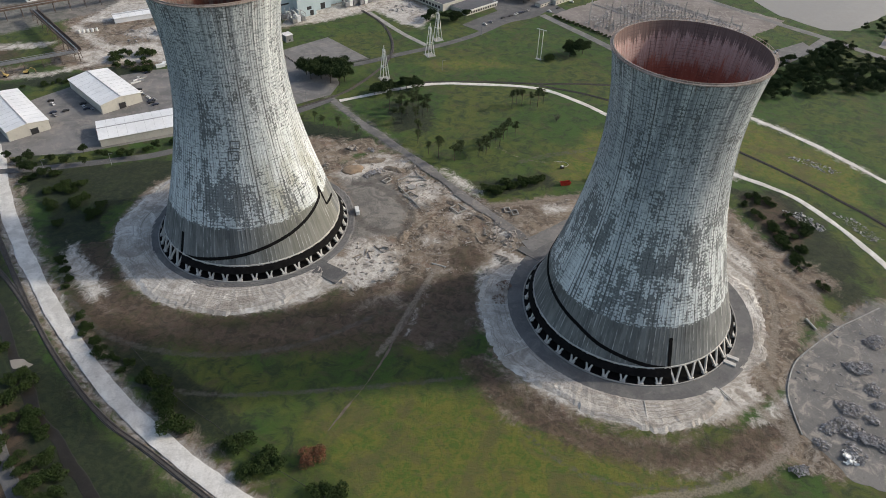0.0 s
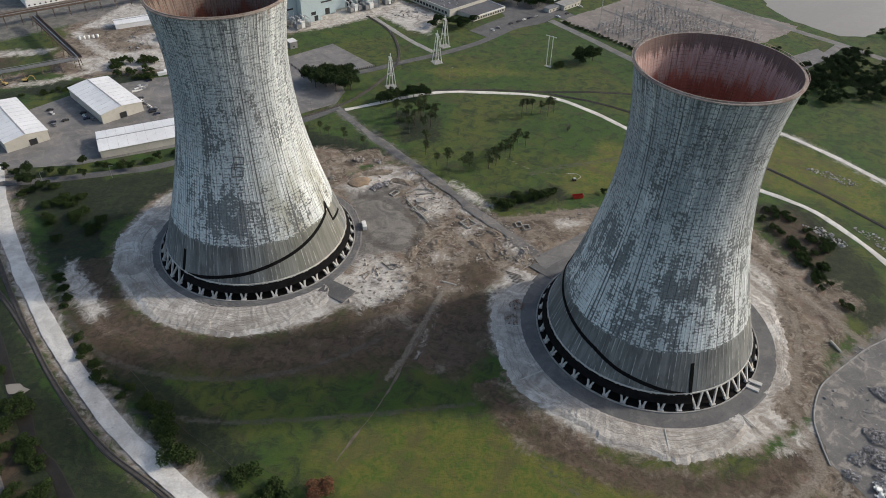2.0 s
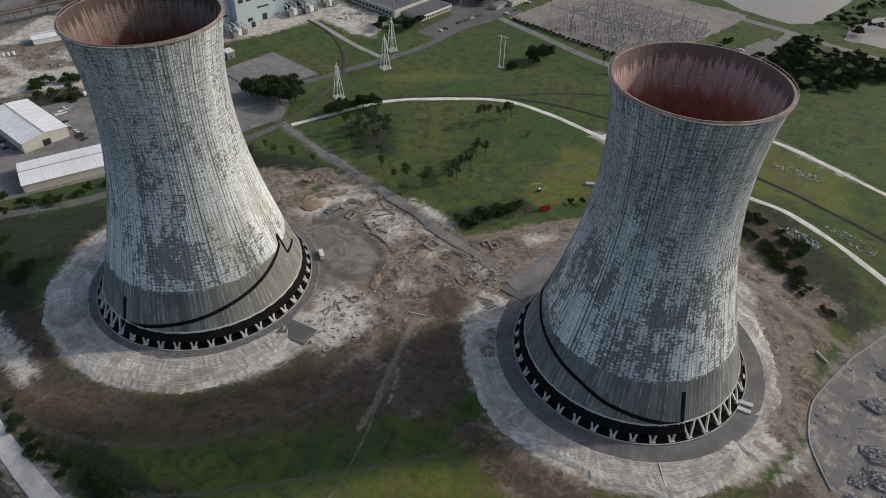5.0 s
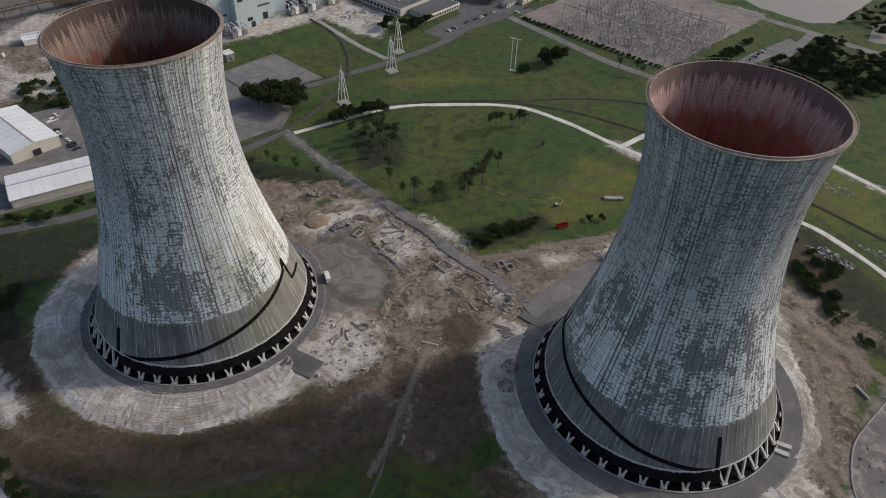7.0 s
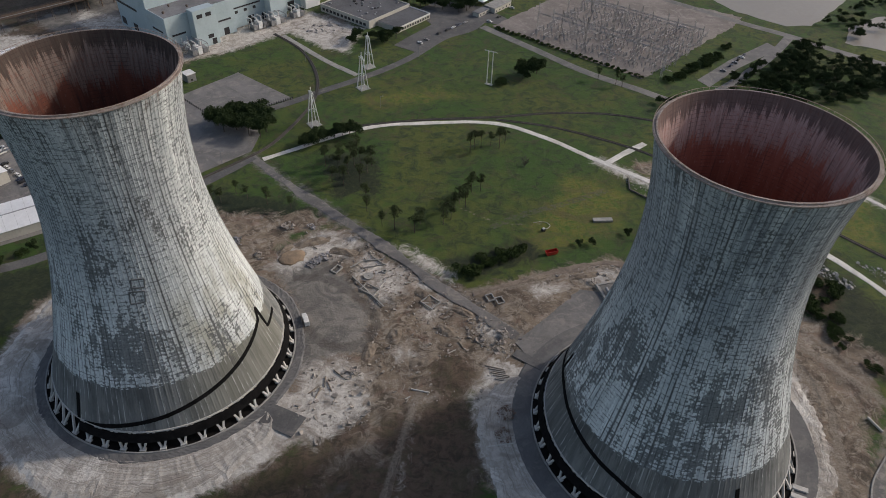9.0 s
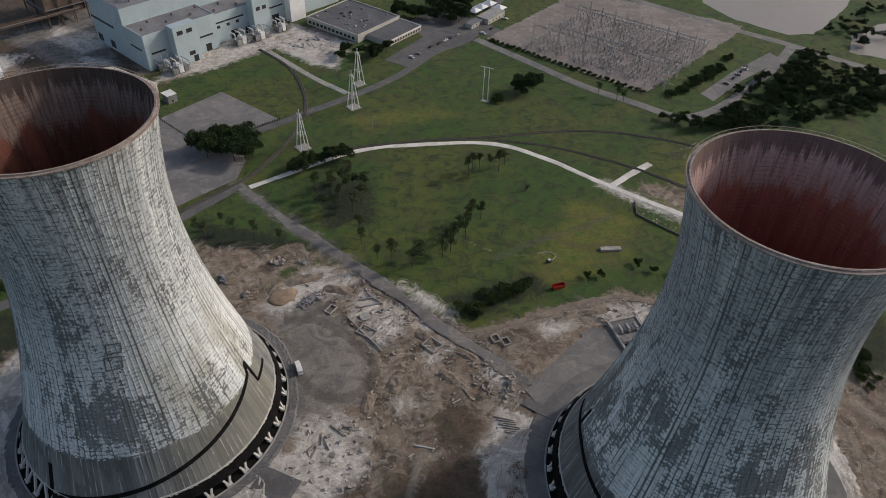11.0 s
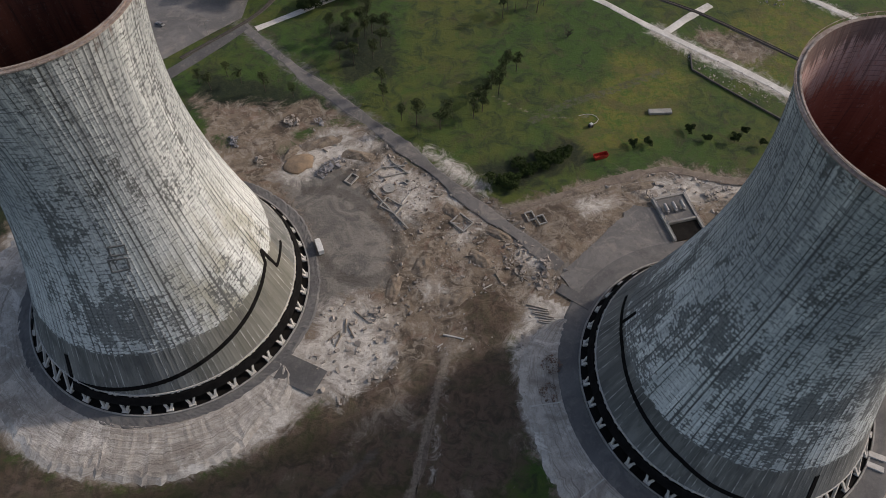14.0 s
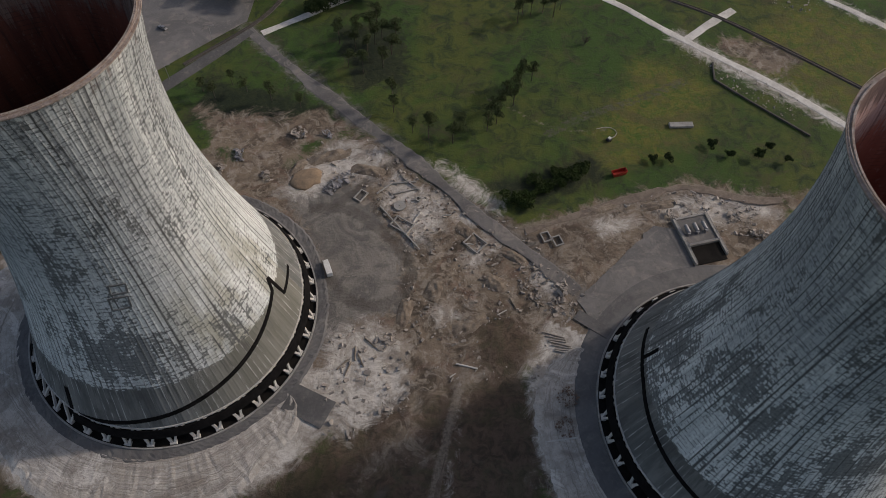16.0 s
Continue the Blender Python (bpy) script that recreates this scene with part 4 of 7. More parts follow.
def uv_surface(name, rings, material, parent, flip=False, seg=528, shift=0.0):
    """A surface of revolution from (radius function, height) rings with raised ribs; UV in metres of rib width and height."""
    verts, faces, uvs = [], [], []
    k = len(rings)
    for z, r, rib in rings:
        for i in range(seg):
            a = 2 * math.pi * i / seg
            rr = r + (rib if i % 4 == 0 else 0)
            verts.append((rr * math.cos(a), rr * math.sin(a), z))
    for j in range(k - 1):
        for i in range(seg):
            i2 = (i + 1) % seg
            f = (j * seg + i, j * seg + i2, (j + 1) * seg + i2, (j + 1) * seg + i)
            u0, u1 = shift + i * RIBS / seg, shift + (i + 1) * RIBS / seg
            q = [(u0, rings[j][0]), (u1, rings[j][0]), (u1, rings[j + 1][0]), (u0, rings[j + 1][0])]
            if flip:
                f, q = f[::-1], q[::-1]
            faces.append(f)
            uvs.extend(q)
    ob = from_lists(name, verts, faces, material, parent)
    lay = ob.data.uv_layers.new(name="UVMap")
    lay.data.foreach_set("uv", np.array(uvs, np.float32).ravel())
    return ob


def ring_bm(pairs, seg=180, a0=0.0, a1=360.0):
    """A closed profile of (r, z) turned round the axis."""
    bm = bmesh.new()
    full = a1 - a0 >= 360
    n = seg if full else seg + 1
    grid = []
    for i in range(n):
        a = radians(a0 + (a1 - a0) * i / seg)
        grid.append([bm.verts.new((r * math.cos(a), r * math.sin(a), z)) for r, z in pairs])
    k = len(pairs)
    for i in range(seg):
        p, q = grid[i], grid[(i + 1) % n]
        for j in range(k):
            bm.faces.new((p[j], q[j], q[(j + 1) % k], p[(j + 1) % k]))
    if not full:
        bm.faces.new(grid[0])
        bm.faces.new(grid[-1][::-1])
    bmesh.ops.recalc_face_normals(bm, faces=bm.faces)
    return bm


def on_shell(a, z, lift=0.0):
    r = shell_radius(z) + lift
    return Vector((r * math.cos(radians(a)), r * math.sin(radians(a)), z))


def slot(path, width, parent, tilt=False):
    """A band cut along (angle, height) points of the shell, standing a hand's width proud with its own edges."""
    c = []
    for (a, z), (b, y) in zip(path, path[1:]):
        n = max(2, int(abs(b - a) / 1.0))
        c += [(a + (b - a) * s / n, z + (y - z) * s / n) for s in range(n)]
    c.append(path[-1])
    bm = bmesh.new()
    rows = []
    for i, (a, z) in enumerate(c):
        a0, z0 = c[max(0, i - 1)]
        a1, z1 = c[min(len(c) - 1, i + 1)]
        arc = shell_radius(z) * math.pi / 180
        dx, dz = (a1 - a0) * arc, z1 - z0
        L = math.hypot(dx, dz) + 1e-6
        nx_, nz_ = -dz / L * width / 2, dx / L * width / 2
        w = 1 + 0.12 * math.sin(i * 2.3)
        rows.append([bm.verts.new(on_shell(a + s * w * nx_ / arc, z + s * w * nz_, l)) for s, l in ((-1, -0.1), (-1, 0.3), (1, 0.3), (1, -0.1))])
    for p, q in zip(rows, rows[1:]):
        for j in range(3):
            bm.faces.new((p[j], q[j], q[j + 1], p[j + 1]))
    bmesh.ops.recalc_face_normals(bm, faces=bm.faces)
    return part("cut_slot", bm, M_BLACK, parent, "black cut slot across the concrete shell")


def cooling_tower(centre, count, first, bare, paths, label, shift):
    tw = thing("cooling_tower", pose(centre[0], centre[1], 0), label, "cooling tower", "twin cooling towers")
    zs = list(np.linspace(LINTEL_Z, RIM_Z - 0.8, 60))
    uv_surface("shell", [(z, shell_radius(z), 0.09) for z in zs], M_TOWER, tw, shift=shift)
    uv_surface("lining", [(z, shell_radius(z) - 0.9, 0.0) for z in np.linspace(LINTEL_Z, RIM_Z, 40)], LININGS[0 if centre[0] < 0 else 1], tw, True, 264, shift)
    rr = shell_radius(RIM_Z)
    part("rim_walkway", ring_bm([(rr - 0.9, RIM_Z - 0.8), (rr + 0.55, RIM_Z - 0.8), (rr + 0.55, RIM_Z - 0.45), (rr - 0.3, RIM_Z - 0.4), (rr - 0.4, RIM_Z + 0.1), (rr - 0.9, RIM_Z + 0.1)]), M_RIM, tw, "stained concrete rim")
    rail = part("rim_rail", ring_bm([(rr + 0.5, RIM_Z + 0.6), (rr + 0.62, RIM_Z + 0.6), (rr + 0.62, RIM_Z + 0.72), (rr + 0.5, RIM_Z + 0.72)]), M_RIM_RAIL, tw)
    post_me = None
    for i in range(90):
        a = radians(i * 4)
        if post_me is None:
            post = part("post", bars([((0, 0, -0.5), (0, 0, 0.65))], 0.06, 4), M_RIM_RAIL, rail)
            post_me = post.data
        else:
            post = new("post", post_me)
            post.parent = rail
        post.matrix_basis = pose((rr + 0.56) * math.cos(a), (rr + 0.56) * math.sin(a), RIM_Z)
    r0 = shell_radius(LINTEL_Z)
    part("lintel", ring_bm([(r0 - 1.0, LINTEL_Z - 0.6), (r0 + 0.45, LINTEL_Z - 0.6), (r0 + 0.4, LINTEL_Z + 0.1), (r0 - 1.0, LINTEL_Z + 0.1)]), M_COLUMN, tw, "white concrete ring beam")
    part("basin_floor", ring_bm([(0.5, -0.5), (55.0, -0.5), (55.0, 0.05), (0.5, 0.05)]), M_BASIN, tw, "wet basin floor with deep shade in its black colour")
    part("basin_kerb", ring_bm([(54.9, -0.4), (55.5, -0.4), (55.5, 0.8), (54.9, 0.8)]), M_CONC, tw, "pale concrete basin kerb")
    # drum of dark fill; its colour also carries the shade between the columns
    part("fill_pack", ring_bm([(30.0, 0.1), (47.0, 0.1), (45.5, 8.5), (0.5, 9.5), (0.5, 9.0), (30.0, 8.0)], 90), M_BASIN, tw, "dark fill inside the tower base, blackened with painted shade")
    part("blast_curtain", ring_bm([(52.7, 3.9), (52.9, 3.9), (51.3, LINTEL_Z - 0.62), (51.0, LINTEL_Z - 0.62)], 160, bare[1], bare[0] + 360), M_BLACK, tw, "black fabric wrapped round the column heads")
    for i in range(count):
        a = first + i * 360 / count
        col = part("column", column_bm(), M_COLUMN, tw) if i == 0 else None
        if col is None:
            col = new("column", first_col.data)
            col.parent = tw
        else:
            first_col = col
        col.matrix_basis = pose(0, 0, 0, 0, 0, a)
    for pth, w in paths:
        slot(pth, w, tw)
    return tw


def column_bm():
    """A V of two raking legs on a plinth, at angle 0."""
    bm = bmesh.new()
    for s in (-1, 1):
        p0, p1 = Vector((53.6, s * 0.45, 0.6)), Vector((50.1, s * 3.0, LINTEL_Z - 0.3))
        d = (p1 - p0).normalized()
        side = Vector((0, 1, 0)) - d * d.y
        side.normalize()
        out = d.cross(side)
        vs = []
        for p in (p0, p1):
            vs.append([bm.verts.new(p + side * (u * 0.42) + out * (w * 0.42)) for u, w in ((-1, -1), (1, -1), (1, 1), (-1, 1))])
        for j in range(4):
            bm.faces.new((vs[0][j], vs[0][(j + 1) % 4], vs[1][(j + 1) % 4], vs[1][j]))
    box(bm, 52.8, -1.3, 0.05, 54.5, 1.3, 0.9, 0.1)
    bmesh.ops.recalc_face_normals(bm, faces=bm.faces)
    return bm


CUT_A = [(236, 7.2), (245.3, 8.6), (264.6, 11.8), (277.9, 13.8), (295, 17), (309, 19.5), (323, 22.3), (336.5, 25.5), (345.5, 28.0), (349, 33)]
CUT_B = [(143, 23), (160, 25), (172, 25.4), (190, 23), (207, 20.6), (225, 17.9), (240, 14), (253.5, 11.6), (269.5, 8.6), (279, 7.2)]
MARK = [([(275, 64), (284, 64), (285, 68.5), (276, 69), (275, 64)], 0.55), ([(278, 70.5), (286, 70), (287, 73.5), (279, 74), (278, 70.5)], 0.55)]
tower_a = cooling_tower(TOWER_A, 42, -0.3, (196, 234), [(CUT_A, 1.6), ([(232.6, 20), (232.8, 6)], 1.6), ([(349, 32.5), (350, 20.7), (366, 19)], 1.3)], "weathered grey concrete cooling tower with black cut line", 0.0)
M_STAIN = surf("faded_mark", (0.09, 0.095, 0.095), (0.17, 0.175, 0.17), 0.4, 2.0, 0.9, relief=0.0)
for pth, w in MARK:
    ob = slot(pth, w, tower_a)
    ob.name, ob["label"] = "faded_mark", "faded dark outline painted on the concrete"
    ob.data.materials[0] = M_STAIN
cooling_tower(TOWER_B, 40, 4.9, (281, 330), [(CUT_B, 1.6), ([(279.7, 22.5), (280.1, 7)], 1.6), ([(160, 25), (160.5, 35)], 1.3)], "streaked grey concrete cooling tower with black cut line", 1000.0)


# ---- plants ----
def leaf_quads(centres, size, rng, droop=0.35):
    """Small bent leaf sprays at the given centres."""
    n = len(centres)
    a = rng.normal(0, 1, (n, 3))
    a[:, 2] *= droop
    a /= np.linalg.norm(a, axis=1)[:, None] + 1e-9
    b = np.cross(a, rng.normal(0, 1, (n, 3)))
    b /= np.linalg.norm(b, axis=1)[:, None] + 1e-9
    s = size * rng.uniform(0.55, 1.3, (n, 1))
    c = np.asarray(centres)
    v = np.stack([c - a * s, c - b * s * 0.6, c + a * s, c + b * s * 0.6 + np.array([0, 0, 0.15]) * s], 1).reshape(-1, 3)
    f = (np.arange(n * 4).reshape(-1, 4)).tolist()
    return v, f


def crown_points(lobes, n, rng, hollow=0.55):
    """Points near the skins of several ellipsoid lobes (x, y, z, rx, ry, rz), with gaps."""
    L = np.array(lobes, float)
    k = rng.choice(len(L), n, p=L[:, 3] * L[:, 4] / (L[:, 3] * L[:, 4]).sum())
    d = rng.normal(0, 1, (n, 3))
    d /= np.linalg.norm(d, axis=1)[:, None]
    d[:, 2] = np.where(d[:, 2] < -0.35, -d[:, 2] * 0.5, d[:, 2])
    r = rng.uniform(hollow, 1.06, (n, 1))
    return L[k, :3] + d * r * L[k, 3:]


def trunk_bm(h, r, limbs, rng):
    bm = bmesh.new()
    p = Vector((0, 0, -0.3))
    for i in range(3):
        q = Vector((rng.normal(0, 0.12) * h * 0.1, rng.normal(0, 0.12) * h * 0.1, h * (i + 1) / 3))
        bar(bm, p, q, r * (1 - 0.25 * i), 6, r * (1 - 0.25 * (i + 1)))
        p = q
    for x, y, z in limbs:
        bar(bm, (0, 0, h * 0.62), (x, y, z), r * 0.42, 5, r * 0.12)
    return bm


def make_tree(kind, seed):
    rng = np.random.default_rng(seed)
    t_ = new(kind)
    if kind == "pine_tree":
        h = rng.uniform(11, 14)
        lobes = [(rng.normal(0, 1.1), rng.normal(0, 1.1), h * rng.uniform(0.5, 1.0), rng.uniform(1.3, 2.3), rng.uniform(1.3, 2.3), rng.uniform(0.7, 1.3)) for _ in range(10)]
        n, size, mat_, rt = 1300, 0.27, M_PINE, 0.24
    elif kind == "bush":
        h = 1.6
        lobes = [(rng.normal(0, 1.1), rng.normal(0, 1.1), rng.uniform(0.9, 1.9), rng.uniform(1.1, 1.9), rng.uniform(1.1, 1.9), rng.uniform(0.9, 1.5)) for _ in range(7)]
        n, size, mat_, rt = 1300, 0.26, M_BUSH, 0.1
    elif kind == "russet_bush":
        h = 2.0
        lobes = [(rng.normal(0, 1.6), rng.normal(0, 1.6), rng.uniform(1.2, 2.6), rng.uniform(1.4, 2.3), rng.uniform(1.4, 2.3), rng.uniform(1.2, 1.9)) for _ in range(9)]
        n, size, mat_, rt = 2600, 0.25, M_RUSTLEAF, 0.14
    else:
        h = rng.uniform(5.5, 7.5)
        lobes = [(rng.normal(0, 2.2), rng.normal(0, 2.2), h * rng.uniform(0.7, 1.25), rng.uniform(2.2, 3.3), rng.uniform(2.2, 3.3), rng.uniform(1.6, 2.5)) for _ in range(10)]
        n, size, mat_, rt = 4000, 0.40, M_LEAF, 0.32
    part("trunk", trunk_bm(h * 0.95, rt, [l[:3] for l in lobes], rng), M_TRUNK, t_)
    v, f = leaf_quads(crown_points(lobes, n, rng), size, rng)
    from_lists("crown", v, f, mat_, t_)
    return t_


TREE_TEXT = {
    "pine_tree": ("slender pine with a sparse tufted crown on grass", "pine tree", "pines in the field"),
    "broadleaf_tree": ("dense dark green broadleaf tree on the ground", "tree", "broadleaf trees"),
    "bush": ("low green bush with an uneven crown", "bush", "bushes"),
    "russet_bush": ("russet brown bush among green scrub", "bush", ""),
}
stock = {}
prng = np.random.default_rng(5)


def plant(kind, x, y, scale=1.0):
    if kind not in stock:
        stock[kind] = [(make_tree(kind, 11 + i * 7 + len(kind)), False) for i in range(1 if kind == "russet_bush" else 4)]
        for ob, _ in stock[kind]:
            tagged(ob, *TREE_TEXT[kind])
        stock[kind] = [[ob, False] for ob, _ in stock[kind]]
    pick = stock[kind][int(prng.integers(len(stock[kind])))]
    s = scale * float(prng.uniform(0.85, 1.18))
    m_ = pose(x, y, -0.1, 0, 0, float(prng.uniform(0, 360)))
    if not pick[1]:
        pick[1] = True
        pick[0].matrix_basis = m_ @ Matrix.Scale(s, 4)
        return pick[0]
    ob = copy_thing(pick[0], m_)
    ob.scale = (s, s, s)
    return ob


def plant_many(kind, spots, scale=1.0):
    for x, y in spots:
        plant(kind, x, y, scale)


def grove(kind, poly, count, scale=1.0, seed=0):
    r = np.random.default_rng(seed + count)
    P = np.array(poly, float)
    lo, hi = P.min(0), P.max(0)
    done = 0
    while done < count:
        q = r.uniform(lo, hi)
        if inside(np.array([q[0]]), np.array([q[1]]), poly)[0] > 0:
            plant(kind, float(q[0]), float(q[1]), scale)
            done += 1


plant_many("pine_tree", [(-35, 492), (-30, 478), (-23, 469), (-20, 438), (-40, 471), (-26, 486), (-33, 466), (50, 496), (58, 501), (65, 503), (75, 505), (70, 499), (54, 503),
                         (50, 453), (41, 447), (35, 441), (31, 434), (23, 422), (26, 430), (-12, 424), (-5, 420), (6, 416), (10, 424), (-20, 444), (44, 452), (-28, 496), (-22, 490), (-36, 484), (-18, 478), (-24, 500), (-15, 486), (-44, 488), (38, 437), (28, 426)], 1.0)
plant_many("pine_tree", [(-111, 460), (-97, 463), (-78, 451), (-64, 445), (-105, 455), (-90, 458), (165, 590), (176, 580), (180, 577)], 0.8)
plant_many("broadleaf_tree", [(-117, 545), (-108, 552), (-98, 548), (-90, 540), (-84, 534), (-104, 538), (-95, 530), (-112, 536), (112, 600), (119, 603), (107, 597), (-87, 526), (-100, 556), (-92, 552), (-110, 545), (-86, 541)], 1.3)
plant_many("broadleaf_tree", [(-58, 513), (-53, 516), (-48, 519), (-43, 521), (-38, 522), (-33, 524), (-28, 525), (-24, 524)], 0.95)
plant_many("bush", [(86, 588), (89, 591), (29, 380), (33, 382), (37, 381), (42, 384), (46, 386), (51, 388), (56, 390), (60, 393), (64, 395), (40, 388), (50, 393), (33, 377)], 1.35)
plant_many("broadleaf_tree", [(96, 396), (104, 396), (126, 402), (133, 396), (146, 393), (152, 398), (158, 390)], 0.42)
plant_many("broadleaf_tree", [(-284, 397), (-277, 401), (-259, 382), (-252, 398), (-246, 411), (-228, 407), (-213, 409), (-200, 422), (-292, 402), (-268, 385), (-276, 388), (-297, 385), (-240, 398), (-305, 392), (-263, 402)], 0.62)
plant_many("bush", [(-236, 412), (-222, 412), (-206, 417), (-190, 428), (-182, 432), (-170, 440), (-160, 447)], 1.2)
plant_many("bush", [(-87, 179), (-84, 183), (-73, 172), (-70, 176), (-66, 171), (-76, 167), (-111, 191), (-120, 198), (-116, 190), (-125, 205), (-130, 212), (-136, 218), (-45, 160), (-38, 158)], 1.75)
plant("russet_bush", -53, 175, 1.55)
grove("broadleaf_tree", [(30, 785), (100, 765), (84, 722), (24, 745)], 22, 1.15, 1)
grove("broadleaf_tree", [(-26, 684), (0, 686), (24, 678), (20, 668), (-24, 668)], 9, 0.85, 2)
grove("bush", [(213, 582), (238, 597), (264, 618), (300, 645), (304, 638), (268, 608), (240, 588), (216, 577)], 26, 1.3, 3)
grove("broadleaf_tree", [(246, 568), (262, 566), (300, 592), (310, 606), (300, 604), (258, 578)], 9, 0.55, 4)
plant_many("bush", [(105 + 95 * i / 27, 690 - 100 * i / 27) for i in range(28)], 0.8)
grove("bush", [(190, 385), (217, 384), (226, 345), (206, 318), (192, 345)], 30, 1.1, 5)
grove("bush", [(-215, 300), (-180, 245), (-150, 218), (-120, 200), (-128, 212), (-160, 235), (-190, 262), (-208, 300)], 30, 0.85, 6)
grove("bush", [(-285, 395), (-235, 380), (-205, 345), (-215, 320), (-250, 345)], 26, 1.2, 7)
grove("bush", [(-230, 215), (-190, 175), (-155, 140), (-140, 150), (-170, 190), (-215, 240)], 40, 1.3, 8)
grove("broadleaf_tree", [(360, 560), (450, 560), (520, 640), (470, 590), (400, 540)], 12, 0.8, 9)


grove("bush", [(-290, 578), (-256, 580), (-241, 540), (-280, 547)], 16, 1.5, 12)
grove("bush", [(196, 322), (212, 290), (222, 292), (206, 326)], 12, 0.8, 13)
grove("bush", [(-345, 505), (-305, 528), (-246, 552), (-243, 540), (-300, 518), (-345, 498)], 16, 0.9, 14)


def woodland(name, poly, trees, seed, label, height=6.0):
    """A far belt of trees nobody could count: trunks and leaf sprays in one mesh."""
    r = np.random.default_rng(seed)
    P = np.array(poly, float)
    lo, hi = P.min(0), P.max(0)
    pts = []
    while len(pts) < trees:
        q = r.uniform(lo, hi)
        if inside(np.array([q[0]]), np.array([q[1]]), poly)[0] > 0:
            pts.append(q)
    cs = []
    for q in pts:
        h = height * r.uniform(0.6, 1.25)
        lobes = [(q[0] + r.normal(0, 1.8), q[1] + r.normal(0, 1.8), h * r.uniform(0.45, 1.0), r.uniform(1.4, 2.8), r.uniform(1.4, 2.8), r.uniform(1.2, 2.2)) for _ in range(6)]
        cs.append(crown_points(lobes, 1000, r, 0.35))
    v, f = leaf_quads(np.vstack(cs), 0.42, r)
    tagged(from_lists(name, v, f, M_LEAF), label, "woodland", kind="stuff")


woodland("woodland", [(183, 563), (203, 548), (232, 540), (270, 550), (318, 580), (350, 610), (398, 605), (420, 560), (350, 540), (262, 522), (215, 530)], 150, 3, "dark belt of low trees beside the road")
woodland("woodland", [(196, 556), (208, 544), (236, 545), (276, 570), (328, 611), (362, 642), (374, 632), (337, 592), (287, 554), (245, 532), (210, 532)], 95, 6, "dense dark trees along the outside of the road bend")
woodland("woodland", [(372, 690), (392, 672), (470, 720), (520, 790), (560, 740), (480, 660), (410, 640)], 60, 4, "dark trees on the bank between ponds")
woodland("woodland", [(420, 520), (560, 560), (620, 700), (520, 640), (430, 570)], 60, 5, "dark scattered trees in far grassland", 5.0)


# ---- railway tracks ----
M_RAIL = surf("dark_rail_steel", (0.05, 0.045, 0.042), (0.08, 0.07, 0.06), 0.3, 2, 0.6, 0.3, relief=0.0)
M_BALLAST = surf("dark_ballast", (0.075, 0.068, 0.06), (0.12, 0.108, 0.095), 0.3, 2.5, 0.95, relief=0.1)


def railway(ctrl, label):
    tr = thing("railway_track", pose(0, 0, 0), label, "railway track", "tracks of the plant railway", "structure")
    ribbon("ballast", ctrl, 3.0, M_BALLAST, 0.12, 0.15, 0.05, 0.3, 3.0, tr)
    for o in (-0.75, 0.75):
        ribbon("rail", ctrl, 0.28, M_RAIL, 0.42, 0.0, 0.0, 0.25, 4.0, tr, o)
    c = curve_points(ctrl, 1.2)
    n = sides_of(c)
    v, f = [], []
    for i in range(0, len(c), 1):
        d = np.array([n[i][1], -n[i][0]])
        k = len(v)
        for a, b, z in ((-1, -1, 0.2), (1, -1, 0.2), (1, 1, 0.2), (-1, 1, 0.2), (-1, -1, 0.05), (1, -1, 0.05), (1, 1, 0.05), (-1, 1, 0.05)):
            q = c[i] + n[i] * a * 1.25 + d * b * 0.14
            v.append((q[0], q[1], z))
        f += [(k, k + 1, k + 2, k + 3), (k, k + 4, k + 5, k + 1), (k + 1, k + 5, k + 6, k + 2), (k + 2, k + 6, k + 7, k + 3), (k + 3, k + 7, k + 4, k)]
    tagged(from_lists("sleepers", v, f, M_TRUNK, tr), kind="stuff")
    return tr


railway([(-300, 375), (-262, 325), (-244, 301), (-203, 250), (-176, 220), (-147, 193), (-119, 175), (-70, 142), (-10, 105), (110, 52), (290, -8), (590, -90)], "dark railway track beside the haul road")
railway([(-280, 322), (-252, 298), (-228, 276), (-205, 252)], "dark siding joining the railway track")
railway([(-19, 536.5), (21, 540.5), (76, 540), (115, 542), (153, 538), (187, 525), (207, 513)], "dark railway loop beside the white road")
railway([(75, 536.5), (110, 524), (141, 505), (164, 487), (189, 461), (210, 438), (226, 420), (241.5, 401), (257, 379), (271, 358), (288, 325)], "dark railway track beside grassland")
railway([(-122, 480), (-87, 509), (-69, 536), (-53, 575), (-51, 613), (-63, 658), (-87, 694)], "dark railway spur curving to the plant")

# ---- sheds and plant buildings ----
M_ROOFLINE = surf("roof_ridge", (0.4, 0.4, 0.39), (0.3, 0.3, 0.3), 0.2, 2, 0.6, relief=0.0)


